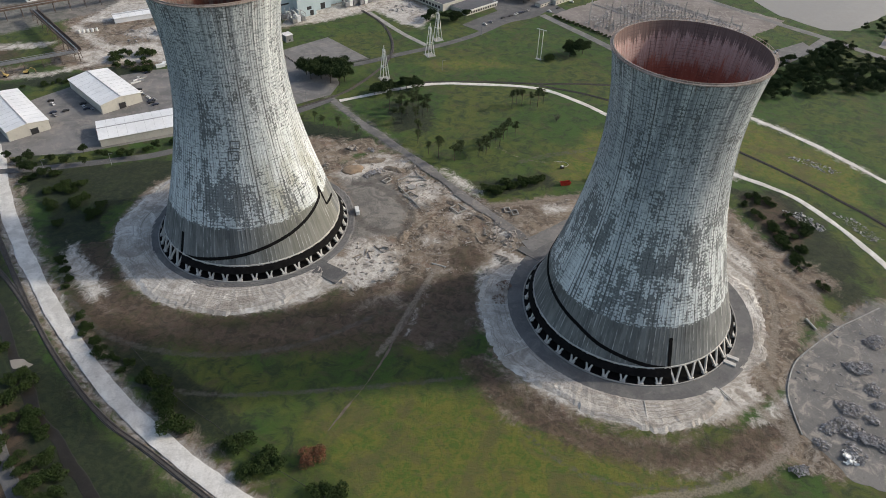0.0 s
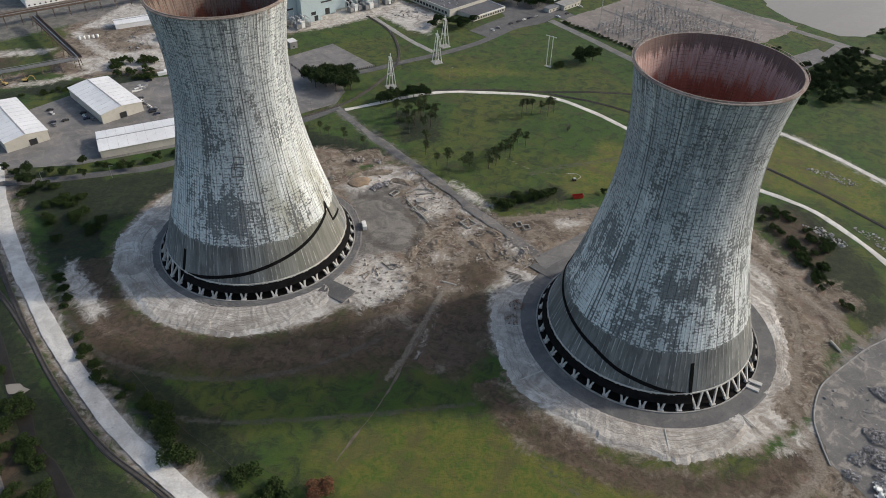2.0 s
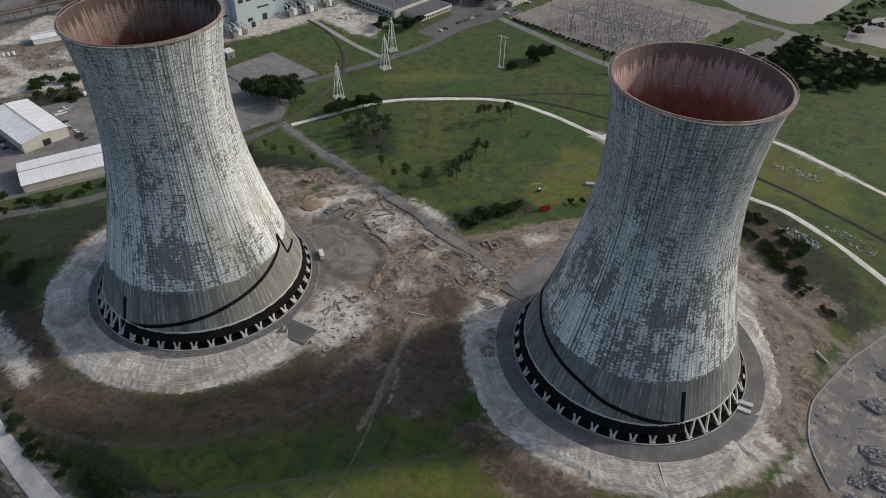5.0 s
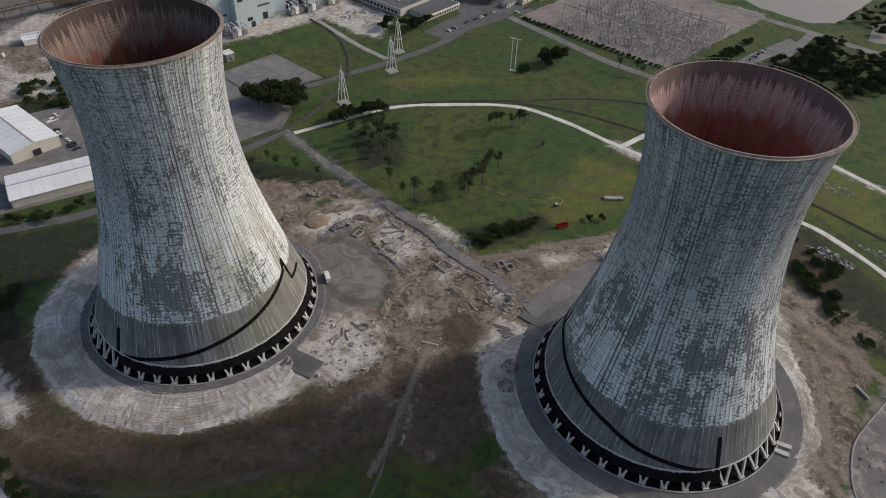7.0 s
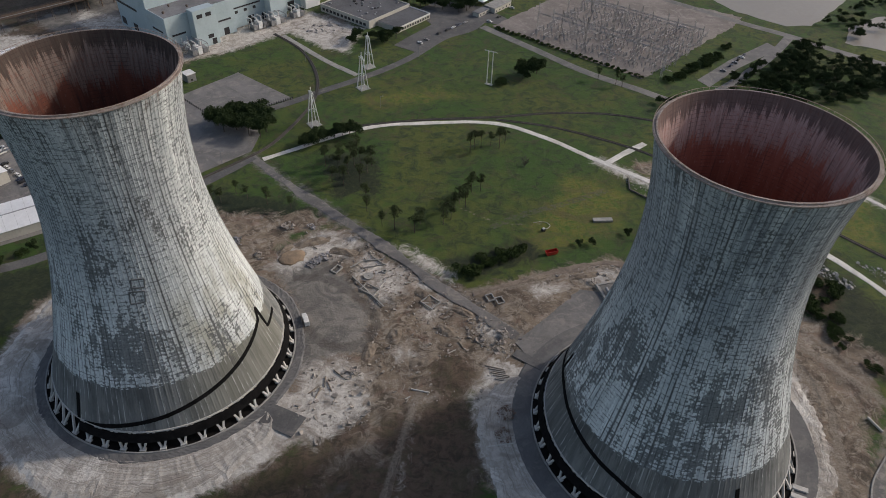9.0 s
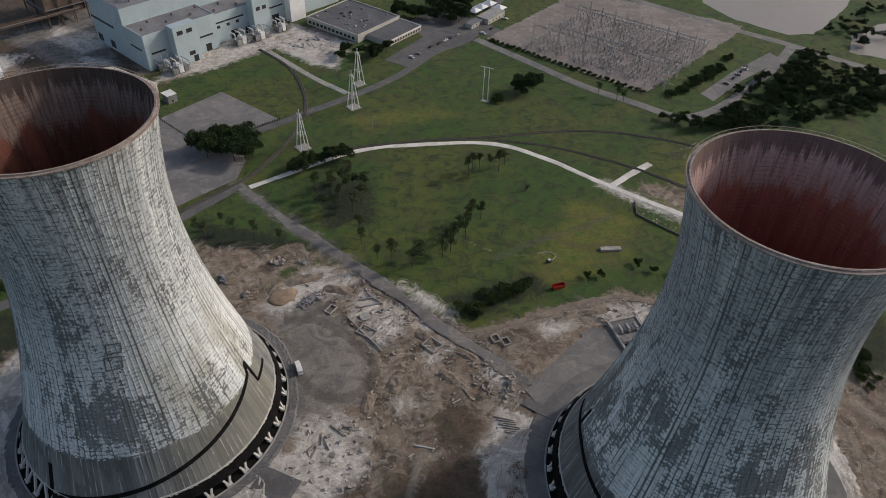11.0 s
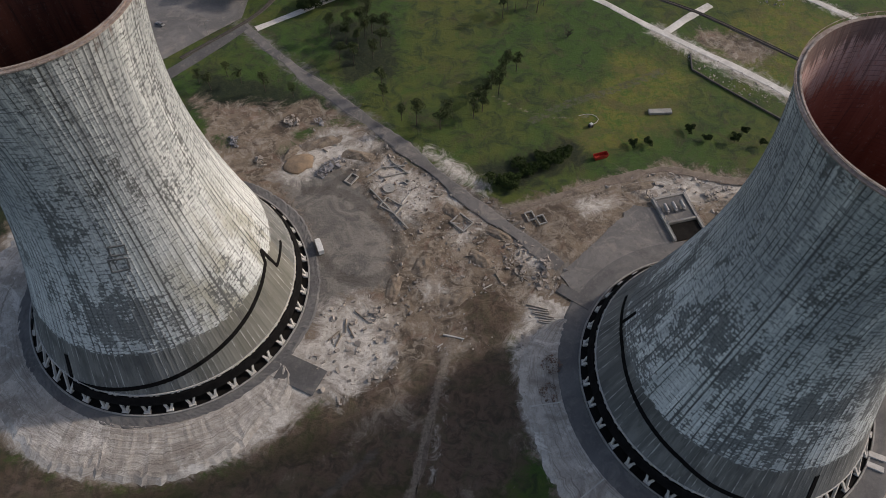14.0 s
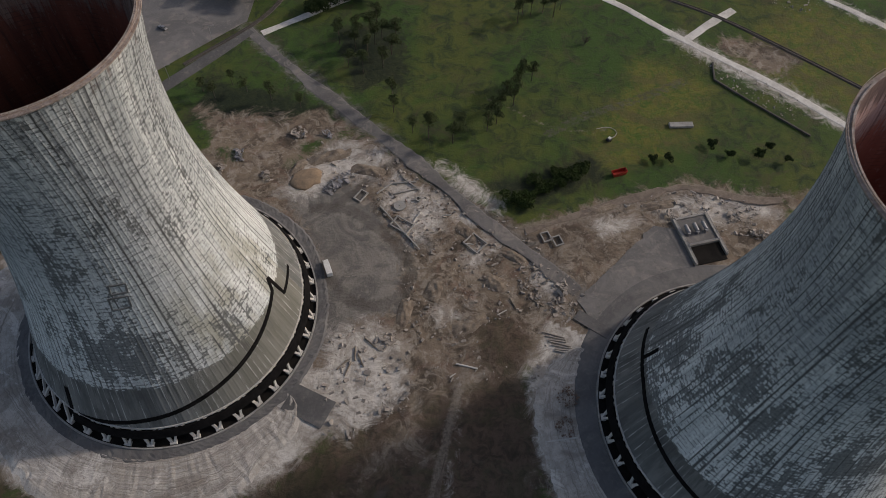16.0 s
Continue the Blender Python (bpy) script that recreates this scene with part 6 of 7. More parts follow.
bot, top_ = [(-3, -1.2), (3, -1.2), (3, 1.2), (-3, 1.2)], [(-3.6, -1.3), (3.6, -1.3), (3.6, 1.3), (-3.6, 1.3)]
vb = [bm.verts.new((x, y, 0.05)) for x, y in bot]
vt = [bm.verts.new((x, y, 2.3)) for x, y in top_]
vi = [bm.verts.new((x * 0.95, y * 0.92, 2.3)) for x, y in top_]
vj = [bm.verts.new((x * 0.95, y * 0.92, 0.3)) for x, y in bot]
bm.faces.new(vb[::-1])
bm.faces.new(vj)
for i in range(4):
    j = (i + 1) % 4
    bm.faces.new((vb[i], vb[j], vt[j], vt[i]))
    bm.faces.new((vt[i], vt[j], vi[j], vi[i]))
    bm.faces.new((vi[i], vi[j], vj[j], vj[i]))
part("bin", bm, M_RED, sk)
for s in (-1, 1):
    part("lifting_lug", bars([((s * 1.5, -1.3, 1.2), (s * 1.5, -1.6, 1.2))], 0.15), M_RED, sk)
    part("rib", boxes((s * 1.0 - 0.1, -1.36, 0.4, s * 1.0 + 0.1, -1.26, 2.2)), M_RED, sk)

# ---- demolition clutter ----
M_RUBBLE = surf("broken_concrete", (0.42, 0.385, 0.34), (0.27, 0.235, 0.2), 0.3, 2, 0.95, relief=0.05, island=0.8)
M_BRICK = surf("red_brown_rubble", (0.25, 0.155, 0.115), (0.15, 0.105, 0.08), 0.3, 2, 0.95, relief=0.05, island=0.8)
M_SCRAP = surf("mixed_scrap_metal", (0.05, 0.046, 0.045), (0.36, 0.35, 0.35), 0.5, 2.5, 0.7, 0.2, relief=0.03, grime=0.5, dirt=(0.05, 0.045, 0.04), island=0.6)
M_PALESCRAP = surf("pale_scrap", (0.70, 0.69, 0.66), (0.16, 0.15, 0.14), 0.5, 2.5, 0.8, relief=0.03, grime=0.4, island=0.9)
M_TIMBER = surf("weathered_timber", (0.26, 0.22, 0.17), (0.17, 0.14, 0.11), 0.3, 3, 0.9, relief=0.03)


def rubble(name, poly, n, lo, hi, material, label, seed, flat=0.6, base=0.0, heap=0.0, centre=None):
    """Broken pieces: skewed blocks of random size scattered over an outline, in one mesh."""
    r = np.random.default_rng(seed)
    P = np.array(poly, float)
    a, b = P.min(0), P.max(0)
    v, f = [], []
    tri = [(0, 3, 2, 1), (4, 5, 6, 7), (0, 1, 5, 4), (1, 2, 6, 5), (2, 3, 7, 6), (3, 0, 4, 7)]
    q = r.uniform(a, b, (n * 6, 2))
    q = q[inside(q[:, 0], q[:, 1], poly) > 0][:n]
    for x, y in q:
        s = lo + (hi - lo) * r.uniform() ** 6
        rz = Euler((r.normal(0, 0.3), r.normal(0, 0.3), r.uniform(0, 6.28))).to_matrix()
        sz = (s * r.uniform(0.6, 1.8), s * r.uniform(0.4, 1.0), s * flat * r.uniform(0.4, 1.0))
        z = base + (heap * max(0.0, 1 - (math.hypot(x - centre[0], y - centre[1]) / centre[2]) ** 1.5) if heap else 0.0)
        k = len(v)
        for cx, cy, cz in ((-1, -1, 0), (1, -1, 0), (1, 1, 0), (-1, 1, 0), (-1, -1, 1), (1, -1, 1), (1, 1, 1), (-1, 1, 1)):
            c = rz @ Vector((cx * sz[0] / 2 * r.uniform(0.7, 1.2), cy * sz[1] / 2 * r.uniform(0.7, 1.2), cz * sz[2] * r.uniform(0.7, 1.2) - sz[2] * 0.3))
            v.append((x + c.x, y + c.y, z + c.z))
        f += [tuple(k + i for i in t_) for t_ in tri]
    return tagged(from_lists(name, v, f, material), label, "rubble", kind="stuff")


ZONE = [(-72, 396), (-56, 422), (-38, 426), (-20, 410), (5, 386), (30, 366), (44, 338), (24, 318), (22, 300), (-10, 296), (-28, 330), (-22, 356), (-32, 392), (-50, 402)]
rubble("rubble", ZONE, 2600, 0.1, 1.2, M_RUBBLE, "scattered pale concrete rubble on bare dirt", 31, base=-0.25)
rubble("rubble", [(-30, 390), (4, 384), (34, 345), (24, 306), (-18, 310), (-20, 350)], 1200, 0.1, 0.7, M_BRICK, "scattered red-brown brick rubble", 32, base=-0.3)
rubble("rubble", [(-58, 322), (-38, 330), (-22, 318), (-26, 290), (-50, 280), (-62, 286)], 500, 0.25, 1.9, M_RUBBLE, "broken limestone slabs beside the tower", 33, base=-0.1)
rubble("rubble", [(26, 352), (46, 340), (50, 330), (40, 318), (24, 332)], 380, 0.25, 1.8, M_RUBBLE, "broken concrete slabs beside the pad", 34, base=-0.1)
rubble("rubble", [(22, 300), (36, 318), (40, 296), (30, 262), (20, 262)], 300, 0.2, 1.5, M_RUBBLE, "broken concrete pieces along the apron", 35, base=0.1)
rubble("rubble", [(70, 376), (104, 380), (140, 368), (128, 350), (100, 362)], 360, 0.25, 1.6, M_RUBBLE, "pale rubble behind the concrete pit", 36, base=-0.1)
rubble("rubble", [(214, 368), (226, 366), (236, 348), (228, 346)], 170, 0.4, 2.0, M_PALESCRAP, "strip of pale scrap along the track", 37)
rubble("rubble", [(240, 434), (252, 434), (272, 416), (262, 412)], 190, 0.4, 2.0, M_PALESCRAP, "pale scrap heap in long grass", 38)
rubble("rubble", [(244, 368), (256, 362), (266, 340), (256, 338)], 170, 0.4, 1.8, M_PALESCRAP, "grey scrap strip beside the road", 39)
rubble("rubble", [(140, 458), (145, 440), (172, 414), (180, 428), (158, 452)], 420, 0.2, 1.1, M_RUBBLE, "stony strip beside the white road", 40, base=-0.1)
rubble("rubble", [(-65, 705), (-35, 720), (-25, 690), (-55, 690)], 90, 0.5, 2.6, M_SCRAP, "scrap and beams on the plant yard", 41, base=0.05)
rubble("rubble", [(-300, 632), (-270, 640), (-262, 605), (-296, 600)], 70, 0.6, 2.6, M_SCRAP, "tanks and scrap on sandy ground", 42)
rubble("rubble", [(-285, 700), (-255, 720), (-240, 700), (-268, 682)], 90, 0.6, 2.6, M_SCRAP, "dark scrap on sandy ground", 43)
rubble("rubble", [(186, 506), (215, 520), (232, 500), (206, 490)], 160, 0.3, 1.8, M_RUBBLE, "pale rubble beside the railway loop", 44, base=-0.05)
HEAPS = [(204, 235, 8), (188, 210, 7), (183, 199, 7), (180, 186, 6), (205, 222, 5), (220, 253, 7), (203, 212, 4), (196, 204, 4), (212, 196, 7), (226, 226, 6), (196, 190, 5), (175, 199, 5), (153, 176, 5), (189, 193, 6), (168, 190, 4), (240, 240, 6), (232, 206, 6)]
for i, (x, y, r) in enumerate(HEAPS):
    poly = [(x + r * math.cos(a) * (0.8 + 0.3 * math.sin(a * 3 + i)), y + r * math.sin(a) * (0.8 + 0.3 * math.cos(a * 2 + i))) for a in np.linspace(0, 6.28, 12, endpoint=False)]
    rubble("scrap_heap", poly, int(r * r * 16), 0.15, 1.1, M_SCRAP, "heap of tangled grey scrap metal", 50 + i, base=0.1, heap=1.6 if r > 3 else 0.6, centre=(x, y, r))
rubble("rubble", [(165, 214), (172, 236), (200, 266), (228, 286), (260, 275), (255, 200), (200, 184)], 1100, 0.15, 1.0, M_SCRAP, "small scrap strewn over the yard", 70, base=0.15)

rubble("crumpled_sheets", [(173, 180), (180, 180), (181, 186), (175, 188)], 60, 0.5, 2.2, M_WHITEPAINT, "pile of crumpled white sheets in the yard", 71, base=0.15, heap=1.2, centre=(177, 184, 5))

berm = thing("scrap_yard_wall", pose(0, 0, 0), "low pale concrete wall round the scrap yard", "wall")
c = curve_points([(161, 195), (161.5, 206), (163.7, 220), (173, 237), (184, 247), (196, 256), (207, 264), (218, 270), (234, 279)], 3.0)
for p0, p1 in zip(c, c[1:]):
    d_ = Vector((p1[0] - p0[0], p1[1] - p0[1], 0))
    ob = part("block", boxes((0, -0.35, -0.2, d_.length - 0.08, 0.35, 0.5), bevel=0.08), M_CONC, berm)
    ob.matrix_basis = pose(p0[0], p0[1], 0, 0, 0, math.degrees(math.atan2(d_.y, d_.x)))
wall_d = thing("retaining_edge", pose(0, 0, 0), "dark low retaining edge in the grass", "wall")
for p0, p1 in zip([(145, 457), (142, 445), (154, 430), (165, 417)], [(142, 445), (154, 430), (165, 417), (176, 404)]):
    d_ = Vector((p1[0] - p0[0], p1[1] - p0[1], 0))
    ob = part("block", boxes((0, -0.4, -0.2, d_.length - 0.05, 0.4, 0.9), bevel=0.06), M_BALLAST, wall_d)
    ob.matrix_basis = pose(p0[0], p0[1], 0, 0, 0, math.degrees(math.atan2(d_.y, d_.x)))

pit = thing("concrete_pit", pose(99, 339, 0, 0, 0, 8), "open concrete pump pit with steel gear on top", "pump pit")
part("pit_wall", boxes((0, 0, -0.2, 1.0, 24, 1.6), (15, 2, -0.2, 16, 24, 1.6), (1.02, 23, -0.2, 14.98, 24, 1.6), (1.02, 9, -0.2, 14.98, 10, 2.2), bevel=0.06), M_CONC, pit)
part("pit_floor", boxes((1.05, 0.2, 0.0, 14.95, 8.95, 0.5)), M_BASIN, pit, "dark wet pit floor")
part("deck", boxes((1.05, 10.05, 0.0, 14.95, 22.95, 1.0)), M_PAD, pit)
for i in range(3):
    part("pump", bars([((3.5 + 4 * i, 15, 0.9), (3.5 + 4 * i, 15, 2.6)), ((3.5 + 4 * i, 15, 2.6), (3.5 + 4 * i, 19, 2.6))], 0.8, 10), M_STEEL, pit)
for x0, y0, x1, y1 in ((0.5, 0.5, 0.5, 23.5), (15.5, 2.5, 15.5, 23.5), (1, 9.5, 15, 9.5)):
    part("rail", bars([((x0, y0, 2.8), (x1, y1, 2.8)), ((x0, y0, 1.5), (x0, y0, 2.8)), ((x1, y1, 1.5), (x1, y1, 2.8)), (((x0 + x1) / 2, (y0 + y1) / 2, 1.5), ((x0 + x1) / 2, (y0 + y1) / 2, 2.8))], 0.12, 5), M_STEEL, pit)


def slab(name, x, y, turn, l, w, h, material, label, category, z=0.1):
    ob = part(name, boxes((-l / 2, -w / 2, -0.15, l / 2, w / 2, h), bevel=min(0.08, h * 0.2)), material, None, "")
    ob.matrix_basis = pose(x, y, z, 0, 0, turn)
    return tagged(ob, label, category)


slab("fallen_post", -2, 304.5, -20, 8.5, 0.6, 0.5, M_COLUMN, "pale concrete post lying on dirt", "post", -0.2)
slab("concrete_block", 116, 416.5, -4, 11.5, 3.0, 1.2, M_CONC, "long low pale concrete block on grass", "block")
slab("steel_plate", -62, 295, -32, 17, 11, 0.12, M_ASPHALT, "dark grey slab laid on the apron", "slab", 0.45)
slab("steel_plate", 50, 317, -42, 15, 5, 0.12, M_ASPHALT, "dark grey slab laid beside the tower", "slab", 0.4)
for i in range(7):
    slab("concrete_plank", 33.5 + 0.55 * i, 314 - 1.35 * i, -18 + (i * 37 % 11) - 5, 9 - (i % 3), 0.55, 0.4, M_RUBBLE, "long pale concrete plank on dirt", "plank", 0.15)
for i, (x, y) in enumerate([(-49, 310), (-47, 308), (-44, 314), (-42, 311), (-38, 318)]):
    slab("timber_beam", x, y, 40 + 23 * i, 6, 0.45, 0.4, M_TIMBER, "weathered timber beam on limestone", "beam", 0.2)
for i, (x, y, r) in enumerate([(34, 288, 4.2), (30.5, 277, 4.0)]):
    poly = [(x + r * math.cos(a), y + r * math.sin(a)) for a in np.linspace(0, 6.28, 10, endpoint=False)]
    rubble("gravel_heap", poly, 150, 0.2, 0.9, M_BRICK, "dark heap of broken pieces on the apron", 90 + i, base=0.7, heap=0.9, centre=(x, y, r))
for x, y, w, l, turn in ((-21.3, 372.2, 9, 6, -40), (-38.1, 389.6, 4, 6, -40), (-13.1, 385.3, 2.4, 2.4, -40), (8.8, 359.8, 8, 7, -50), (39.5, 360, 4, 5, 15), (44, 357.5, 4, 5, 15)):
    fr_ = tagged(part("foundation_frame", boxes((-w / 2, -l / 2, -0.3, w / 2, -l / 2 + 0.5, 0.45), (-w / 2, l / 2 - 0.5, -0.3, w / 2, l / 2, 0.45), (-w / 2, -l / 2 + 0.52, -0.3, -w / 2 + 0.5, l / 2 - 0.52, 0.45), (w / 2 - 0.5, -l / 2 + 0.52, -0.3, w / 2, l / 2 - 0.52, 0.45)), M_CONC), "square concrete foundation frame in rubble", "foundation", "old foundations")
    fr_.matrix_basis = pose(x, y, -0.05, 0, 0, turn)
bm = bmesh.new()
bmesh.ops.create_uvsphere(bm, u_segments=20, v_segments=10, radius=1.0)
for v_ in bm.verts:
    v_.co = Vector((v_.co.x * 7.5, v_.co.y * 5.5, v_.co.z * 1.3)) * (1 + 0.25 * noise.noise(v_.co * 2.0))
pile = part("sand_mound", bm, surf("orange_sand", (0.30, 0.215, 0.14), (0.20, 0.15, 0.105), 0.2, 1.5, 0.95, relief=0.1), None, "", True)
pile.matrix_basis = pose(-62.0, 401.3, 0, 0, 0, 20)
tagged(pile, "orange-brown sand pile on bare ground", "sand pile")
pipe_ = tagged(part("pipe", bars([((-4, 0, 0.5), (4, 0, 0.5))], 0.6, 10), M_CREAM), "pale yellow pipe lying on dirt", "pipe")
pipe_.matrix_basis = pose(192, 265, 0, 0, 0, 105)
cable = thing("fence_line", pose(0, 0, 0), "thin dark fence in long grass", "fence")
c = curve_points([(-150, 235), (-118, 205), (-96, 190), (-80, 178), (-58, 165), (-40, 155)], 5.0)
for p0, p1 in zip(c, c[1:]):
    part("wire", bars([((p0[0], p0[1], 0.9), (p1[0], p1[1], 0.9))], 0.12, 4), M_DARK, cable)
    part("post", bars([((p0[0], p0[1], -0.2), (p0[0], p0[1], 1.5))], 0.14, 5), M_TRUNK, cable)

# ---- more leftovers in the demolition zone ----
for i, (x, y, r) in enumerate([(-50.3, 396.2, 5.0), (-44.2, 400.4, 3.5), (-64.8, 429.1, 4.0), (-52.4, 427.8, 3.0), (-80, 404, 4.0), (41, 333, 4.5), (37, 327, 3.5), (-33, 318, 4.0), (132, 352, 4.0), (124, 362, 3.0), (96, 366, 3.0), (-92, 418, 4.0), (-100, 410, 3.5)]):
    poly = [(x + r * math.cos(a) * (0.7 + 0.4 * math.sin(a * 2 + i)), y + r * math.sin(a)) for a in np.linspace(0, 6.28, 12, endpoint=False)]
    rubble("debris_heap", poly, int(r * r * 6), 0.2, 2.0, M_SCRAP if i in (0, 1, 3, 11) else M_RUBBLE, "low heap of broken concrete and steel", 120 + i, base=-0.05, heap=1.0, centre=(x, y, r))
for ctrl in ([(-30, 383), (-15, 359)], [(-31, 390), (-24, 395)], [(-24, 395), (-13, 395)], [(-24, 389), (-13, 391)], [(-19, 398), (-12, 390)]):
    a_, b_ = Vector((*ctrl[0], 0)), Vector((*ctrl[1], 0))
    d_ = b_ - a_
    ob = tagged(part("foundation_beam", boxes((0, -0.3, -0.3, d_.length, 0.3, 0.4), bevel=0.05), M_CONC), "long pale concrete footing in rubble", "foundation", "old foundations")
    ob.matrix_basis = pose(a_.x, a_.y, 0, 0, 0, math.degrees(math.atan2(d_.y, d_.x)))
for i in range(26):
    x, y = prng.uniform(-60, 40), prng.uniform(300, 410)
    if inside(np.array([x]), np.array([y]), ZONE)[0] > 2:
        slab("loose_beam", float(x), float(y), float(prng.uniform(0, 180)), float(prng.uniform(2.5, 6.5)), 0.4, 0.35, M_TIMBER if i % 3 else M_COLUMN, "loose beam lying in rubble", "beam", -0.2)
for x, y, turn in ((141, 236, -32), (143.5, 239.5, -30)):
    slab("concrete_ramp", x, y, turn, 6.0, 2.2, 0.7, M_COLUMN, "pale concrete ramp at the basin kerb", "ramp", 0.35)
for x, y in ((-109, 497), (-60, 640), (30, 640), (-128, 470), (-222, 398), (-262, 388), (-5, 560)):
    lp = thing("street_lamp", pose(x, y, 0), "thin grey street lamp beside the road", "street lamp", "street lamps")
    part("pole", bars([((0, 0, -0.1), (0, 0, 9))], 0.14), M_STEEL, lp)
    part("arm", bars([((0, 0, 9), (2.0, 0, 9.4))], 0.1), M_STEEL, lp)
    part("head", boxes((1.7, -0.2, 9.3, 2.7, 0.2, 9.5), bevel=0.05), M_STEEL, lp)
tank = tagged(part("tank_base", ring_bm([(0.3, -0.3), (2.6, -0.3), (2.6, 0.35), (0.3, 0.35)], 32), M_CONC), "round concrete tank base in rubble", "foundation", "old foundations")
tank.matrix_basis = pose(-21.5, 382.4, 0)
# radial concrete kerbs across the apron of the second tower
for a, r_in, r_out in ((182.3, 64.3, 76.5), (210.2, 64.3, 77.5), (266.2, 64.3, 75.8), (300.6, 64.3, 72.0)):
    rm, al = (r_in + r_out) / 2, radians(a)
    slab("concrete_kerb", TOWER_B[0] + rm * math.cos(al), TOWER_B[1] + rm * math.sin(al), a, r_out - r_in, 0.5, 0.35, M_COLUMN, "thin pale concrete kerb across the apron", "kerb", 0.45)
# pump with a pale hose in the grass
pm = thing("water_pump", pose(79.5, 410.8, 0, 0, 0, 30), "small black and white pump on grass", "pump")
part("housing", boxes((-1.6, -0.9, 0.3, 1.0, 0.9, 1.5), bevel=0.2), M_DARK, pm)
part("tank", boxes((-0.9, -0.7, 1.52, 0.6, 0.7, 2.1), bevel=0.2), M_WHITEPAINT, pm, "white tank")
for sy in (-0.95, 0.95):
    part("wheel", bars([((0, sy - 0.12, 0.4), (0, sy + 0.12, 0.4))], 0.45, 12), M_BLACK, pm)
hose = [(80.2, 411.5), (82.6, 412.7), (84.3, 414.8), (83.6, 416.8), (82.0, 418.3), (79.0, 418.9), (75.1, 418.2)]
part("hose", bars([((p0[0] - pm.location.x, p0[1] - pm.location.y, 0.25), (p1[0] - pm.location.x, p1[1] - pm.location.y, 0.25)) for p0, p1 in zip(hose, hose[1:])], 0.16, 6), M_CREAM, pm, "pale hose").matrix_basis = pose(0, 0, 0, 0, 0, -30)

# ---- machines and stores on the sandy ground behind the sheds ----
M_YELLOW = surf("faded_yellow_paint", (0.50, 0.36, 0.12), (0.40, 0.29, 0.11), 0.4, 2, 0.6, relief=0.01, grime=0.5)


def excavator(x, y, turn):
    ex = thing("excavator", pose(x, y, 0, 0, 0, turn), "faded yellow tracked excavator on bare ground", "excavator", "excavators")
    for sy in (-1.2, 1.2):
        part("track", boxes((-2.0, sy - 0.35, -0.1, 2.0, sy + 0.35, 0.85), bevel=0.3), M_BLACK, ex)
    part("body", boxes((-2.2, -1.3, 0.95, 1.1, 1.3, 2.1), bevel=0.2), M_YELLOW, ex)
    cab = part("cab", boxes((0.2, 0.2, 2.1, 1.7, 1.3, 3.1), bevel=0.12), M_YELLOW, ex)
    part("window", boxes((1.71, 0.3, 2.2, 1.75, 1.2, 2.9)), M_DARK, cab)
    part("boom", bars([((1.0, -0.3, 1.7), (4.2, -0.3, 4.6)), ((4.2, -0.3, 4.6), (6.6, -0.3, 3.6))], 0.28, 6), M_YELLOW, ex)
    part("arm", bars([((6.6, -0.3, 3.7), (7.2, -0.3, 1.0))], 0.22, 6), M_YELLOW, ex)
    part("bucket", boxes((6.4, -0.9, 0.0, 7.5, 0.3, 1.0), bevel=0.2), M_RUST, ex)


excavator(-356, 525, 160)
excavator(-343, 532, 20)
for i in range(5):
    tk_ = thing("storage_tank", pose(-336 + 3.4 * i, 617.5 + 1.6 * i, 0, 0, 0, 25), "white plastic storage tank on sandy ground", "tank", "row of white tanks")
    bm = bmesh.new()
    bar(bm, (0, 0, -0.1), (0, 0, 2.4), 1.3, 14)
    bar(bm, (0, 0, 2.4), (0, 0, 2.9), 1.3, 14, 0.5)
    part("body", bm, M_WHITEPAINT, tk_)
    part("lid", bars([((0, 0, 2.9), (0, 0, 3.1))], 0.45, 10), M_STEEL, tk_)
for x, y, turn in ((-240, 551, 32), (-236.5, 556.5, 32)):
    cn = thing("container", pose(x, y, 0.1, 0, 0, turn), "white steel container on the yard", "container", "white containers")
    part("body", boxes((-3.6, -1.3, 0, 3.6, 1.3, 2.6), bevel=0.06), M_WHITE, cn)
    part("door", boxes((3.61, -1.15, 0.15, 3.66, 1.15, 2.45)), M_STEEL, cn)
    for k in range(9):
        part("rib", boxes((-3.2 + 0.8 * k, -1.36, 0.1, -3.0 + 0.8 * k, -1.31, 2.5)), M_WHITE, cn)
for i in range(4):
    slab("pipe_bundle", -250 + 2.2 * (i % 2), 521 + 2.4 * i, 38 + 6 * i, 8, 1.6, 0.9, M_STEEL if i % 2 else M_WHITEPAINT, "stack of pale pipes on the yard", "pipe stack", 0.1)
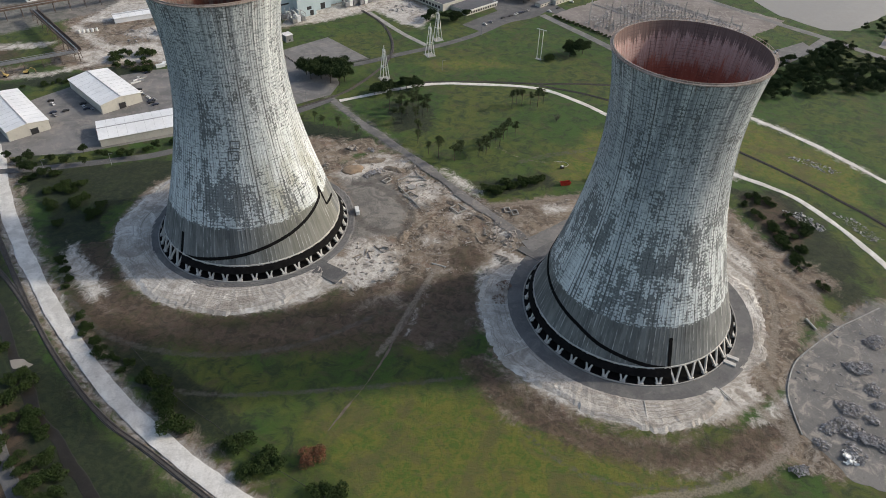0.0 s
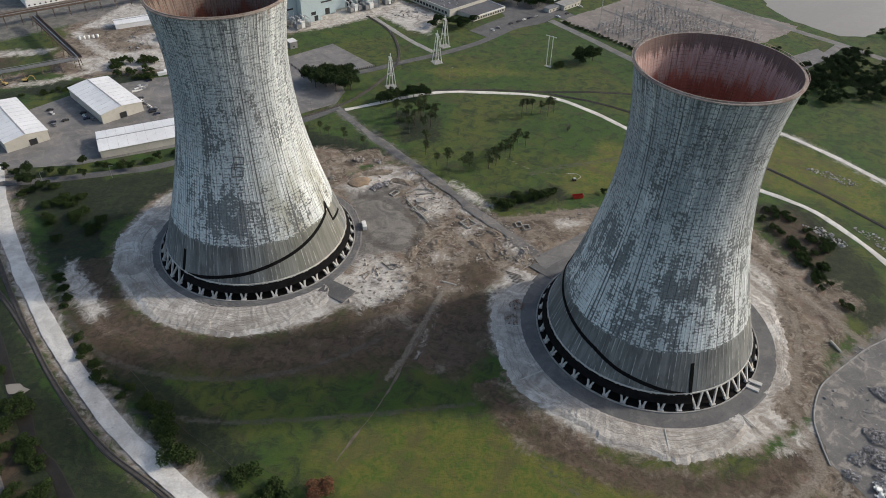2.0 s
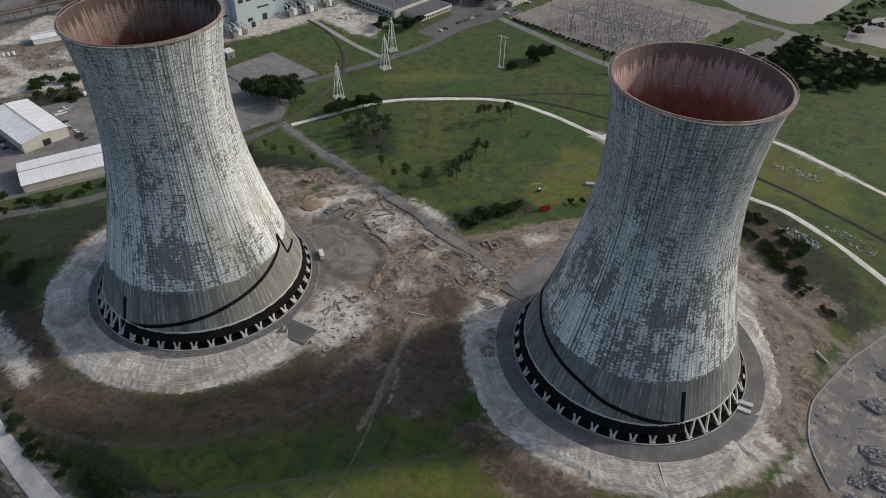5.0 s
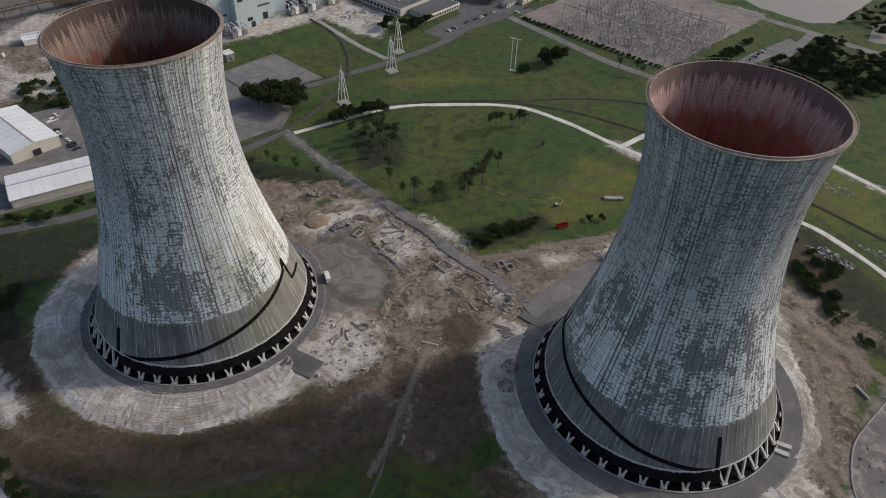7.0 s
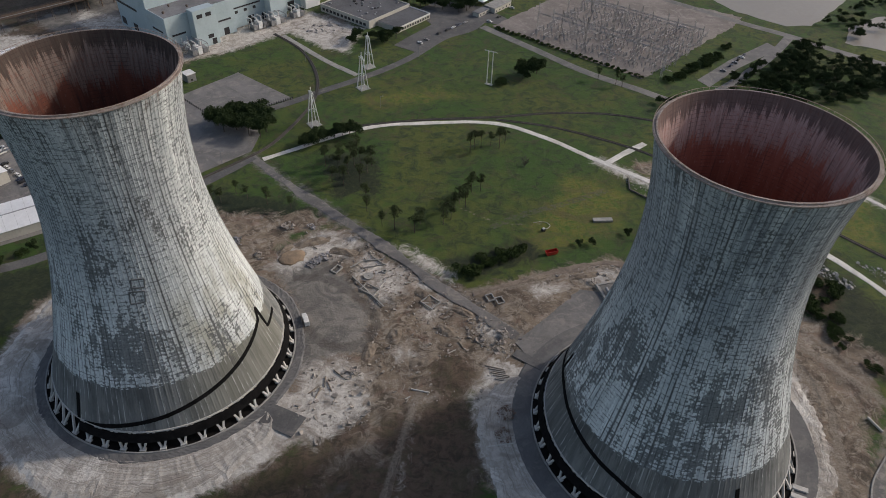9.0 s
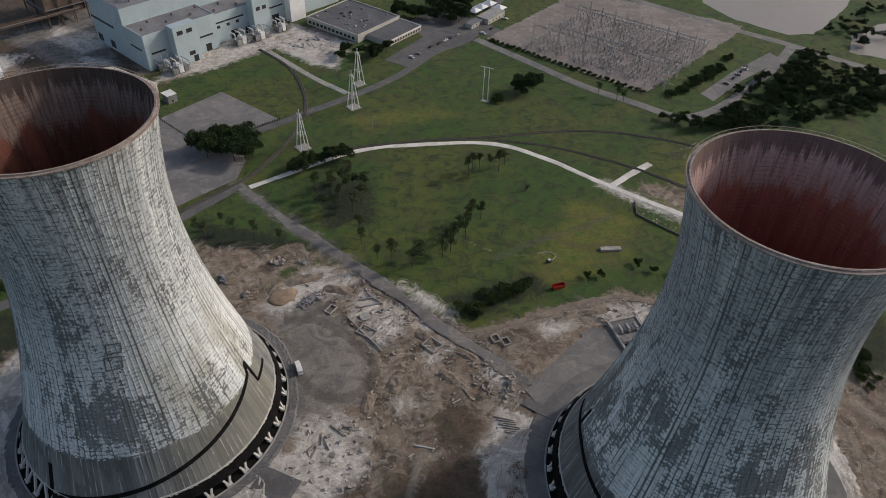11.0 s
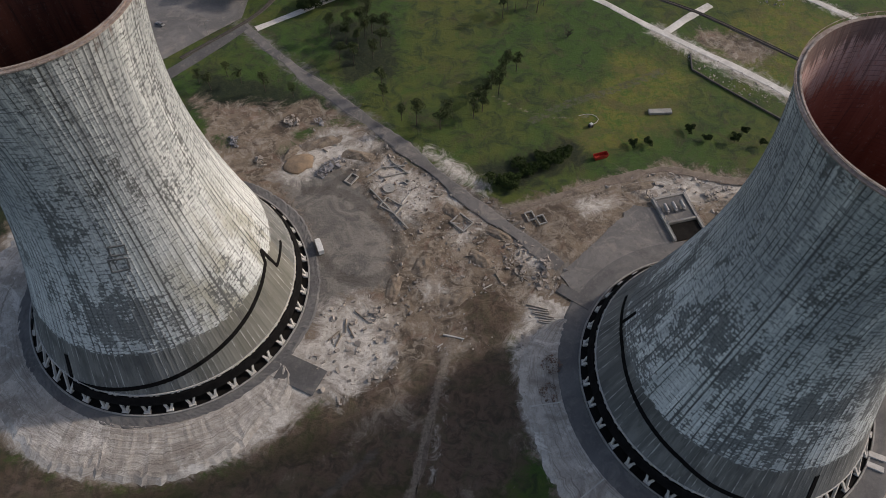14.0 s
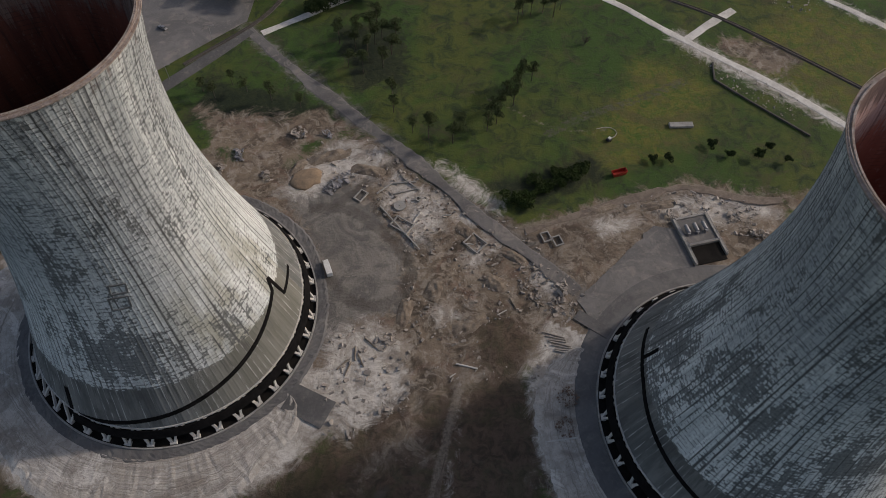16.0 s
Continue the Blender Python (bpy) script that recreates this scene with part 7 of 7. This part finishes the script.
# leafless shrub in the field
dt = thing("dead_tree", pose(82.6, 477, 0), "leafless grey-brown tree in the grass", "tree")
tr_ = np.random.default_rng(77)
part("trunk", trunk_bm(4.5, 0.3, [], tr_), M_TRUNK, dt)
for i in range(26):
    a, h0 = tr_.uniform(0, 6.28), tr_.uniform(0.6, 3.8)
    L = tr_.uniform(2.0, 4.2)
    p0 = Vector((0, 0, h0))
    p1 = p0 + Vector((math.cos(a) * L * 0.6, math.sin(a) * L * 0.6, L * 0.55))
    p2 = p1 + Vector((math.cos(a + tr_.normal(0, 0.7)) * L * 0.4, math.sin(a + tr_.normal(0, 0.7)) * L * 0.4, tr_.uniform(0.2, 1.2)))
    bm = bmesh.new()
    bar(bm, p0, p1, 0.12, 5, 0.07)
    bar(bm, p1, p2, 0.07, 4, 0.02)
    part("branch", bm, M_TRUNK, dt)
# low spoil ridges pushed up by the diggers
M_SPOIL = surf("spoil_soil", (0.25, 0.205, 0.155), (0.13, 0.10, 0.075), 0.25, 1.4, 0.95, relief=0.2, dirt=(0.36, 0.32, 0.265), grime=0.7)
for i, (x, y, lx, ly, h, turn) in enumerate([(-50, 414, 13, 3.5, 1.6, 15), (-34, 404, 8, 3, 1.1, -20), (-10, 341, 7, 4, 1.2, 60), (2, 322, 9, 4, 1.1, 20), (14, 340, 6, 3.5, 1.3, -35),
                                             (-24, 330, 7, 3, 1.0, 70), (24, 352, 7, 2.6, 1.0, -40), (66, 372, 11, 2.6, 1.1, 12), (92, 372, 9, 2.4, 1.0, 5), (-66, 408, 7, 3, 1.2, 50), (6, 366, 6, 3, 0.9, -45)]):
    bm = bmesh.new()
    bmesh.ops.create_grid(bm, x_segments=26, y_segments=12, size=1.0)
    for v_ in bm.verts:
        q = v_.co.copy()
        e = max(0.0, 1 - q.x ** 2) * max(0.0, 1 - q.y ** 2)
        v_.co = Vector((q.x * lx, q.y * ly, -0.5 + (h + 0.5) * e * (0.85 + 0.6 * noise.noise(Vector((q.x * 3 + i * 5, q.y * 2.5, i))))))
    ob = part("spoil_ridge", bm, M_SPOIL, None, "", True)
    ob.matrix_basis = pose(x, y, -0.15, 0, 0, turn)
    tagged(ob, "low ridge of brown spoil pushed up from bare soil", "spoil ridge", "spoil ridges")
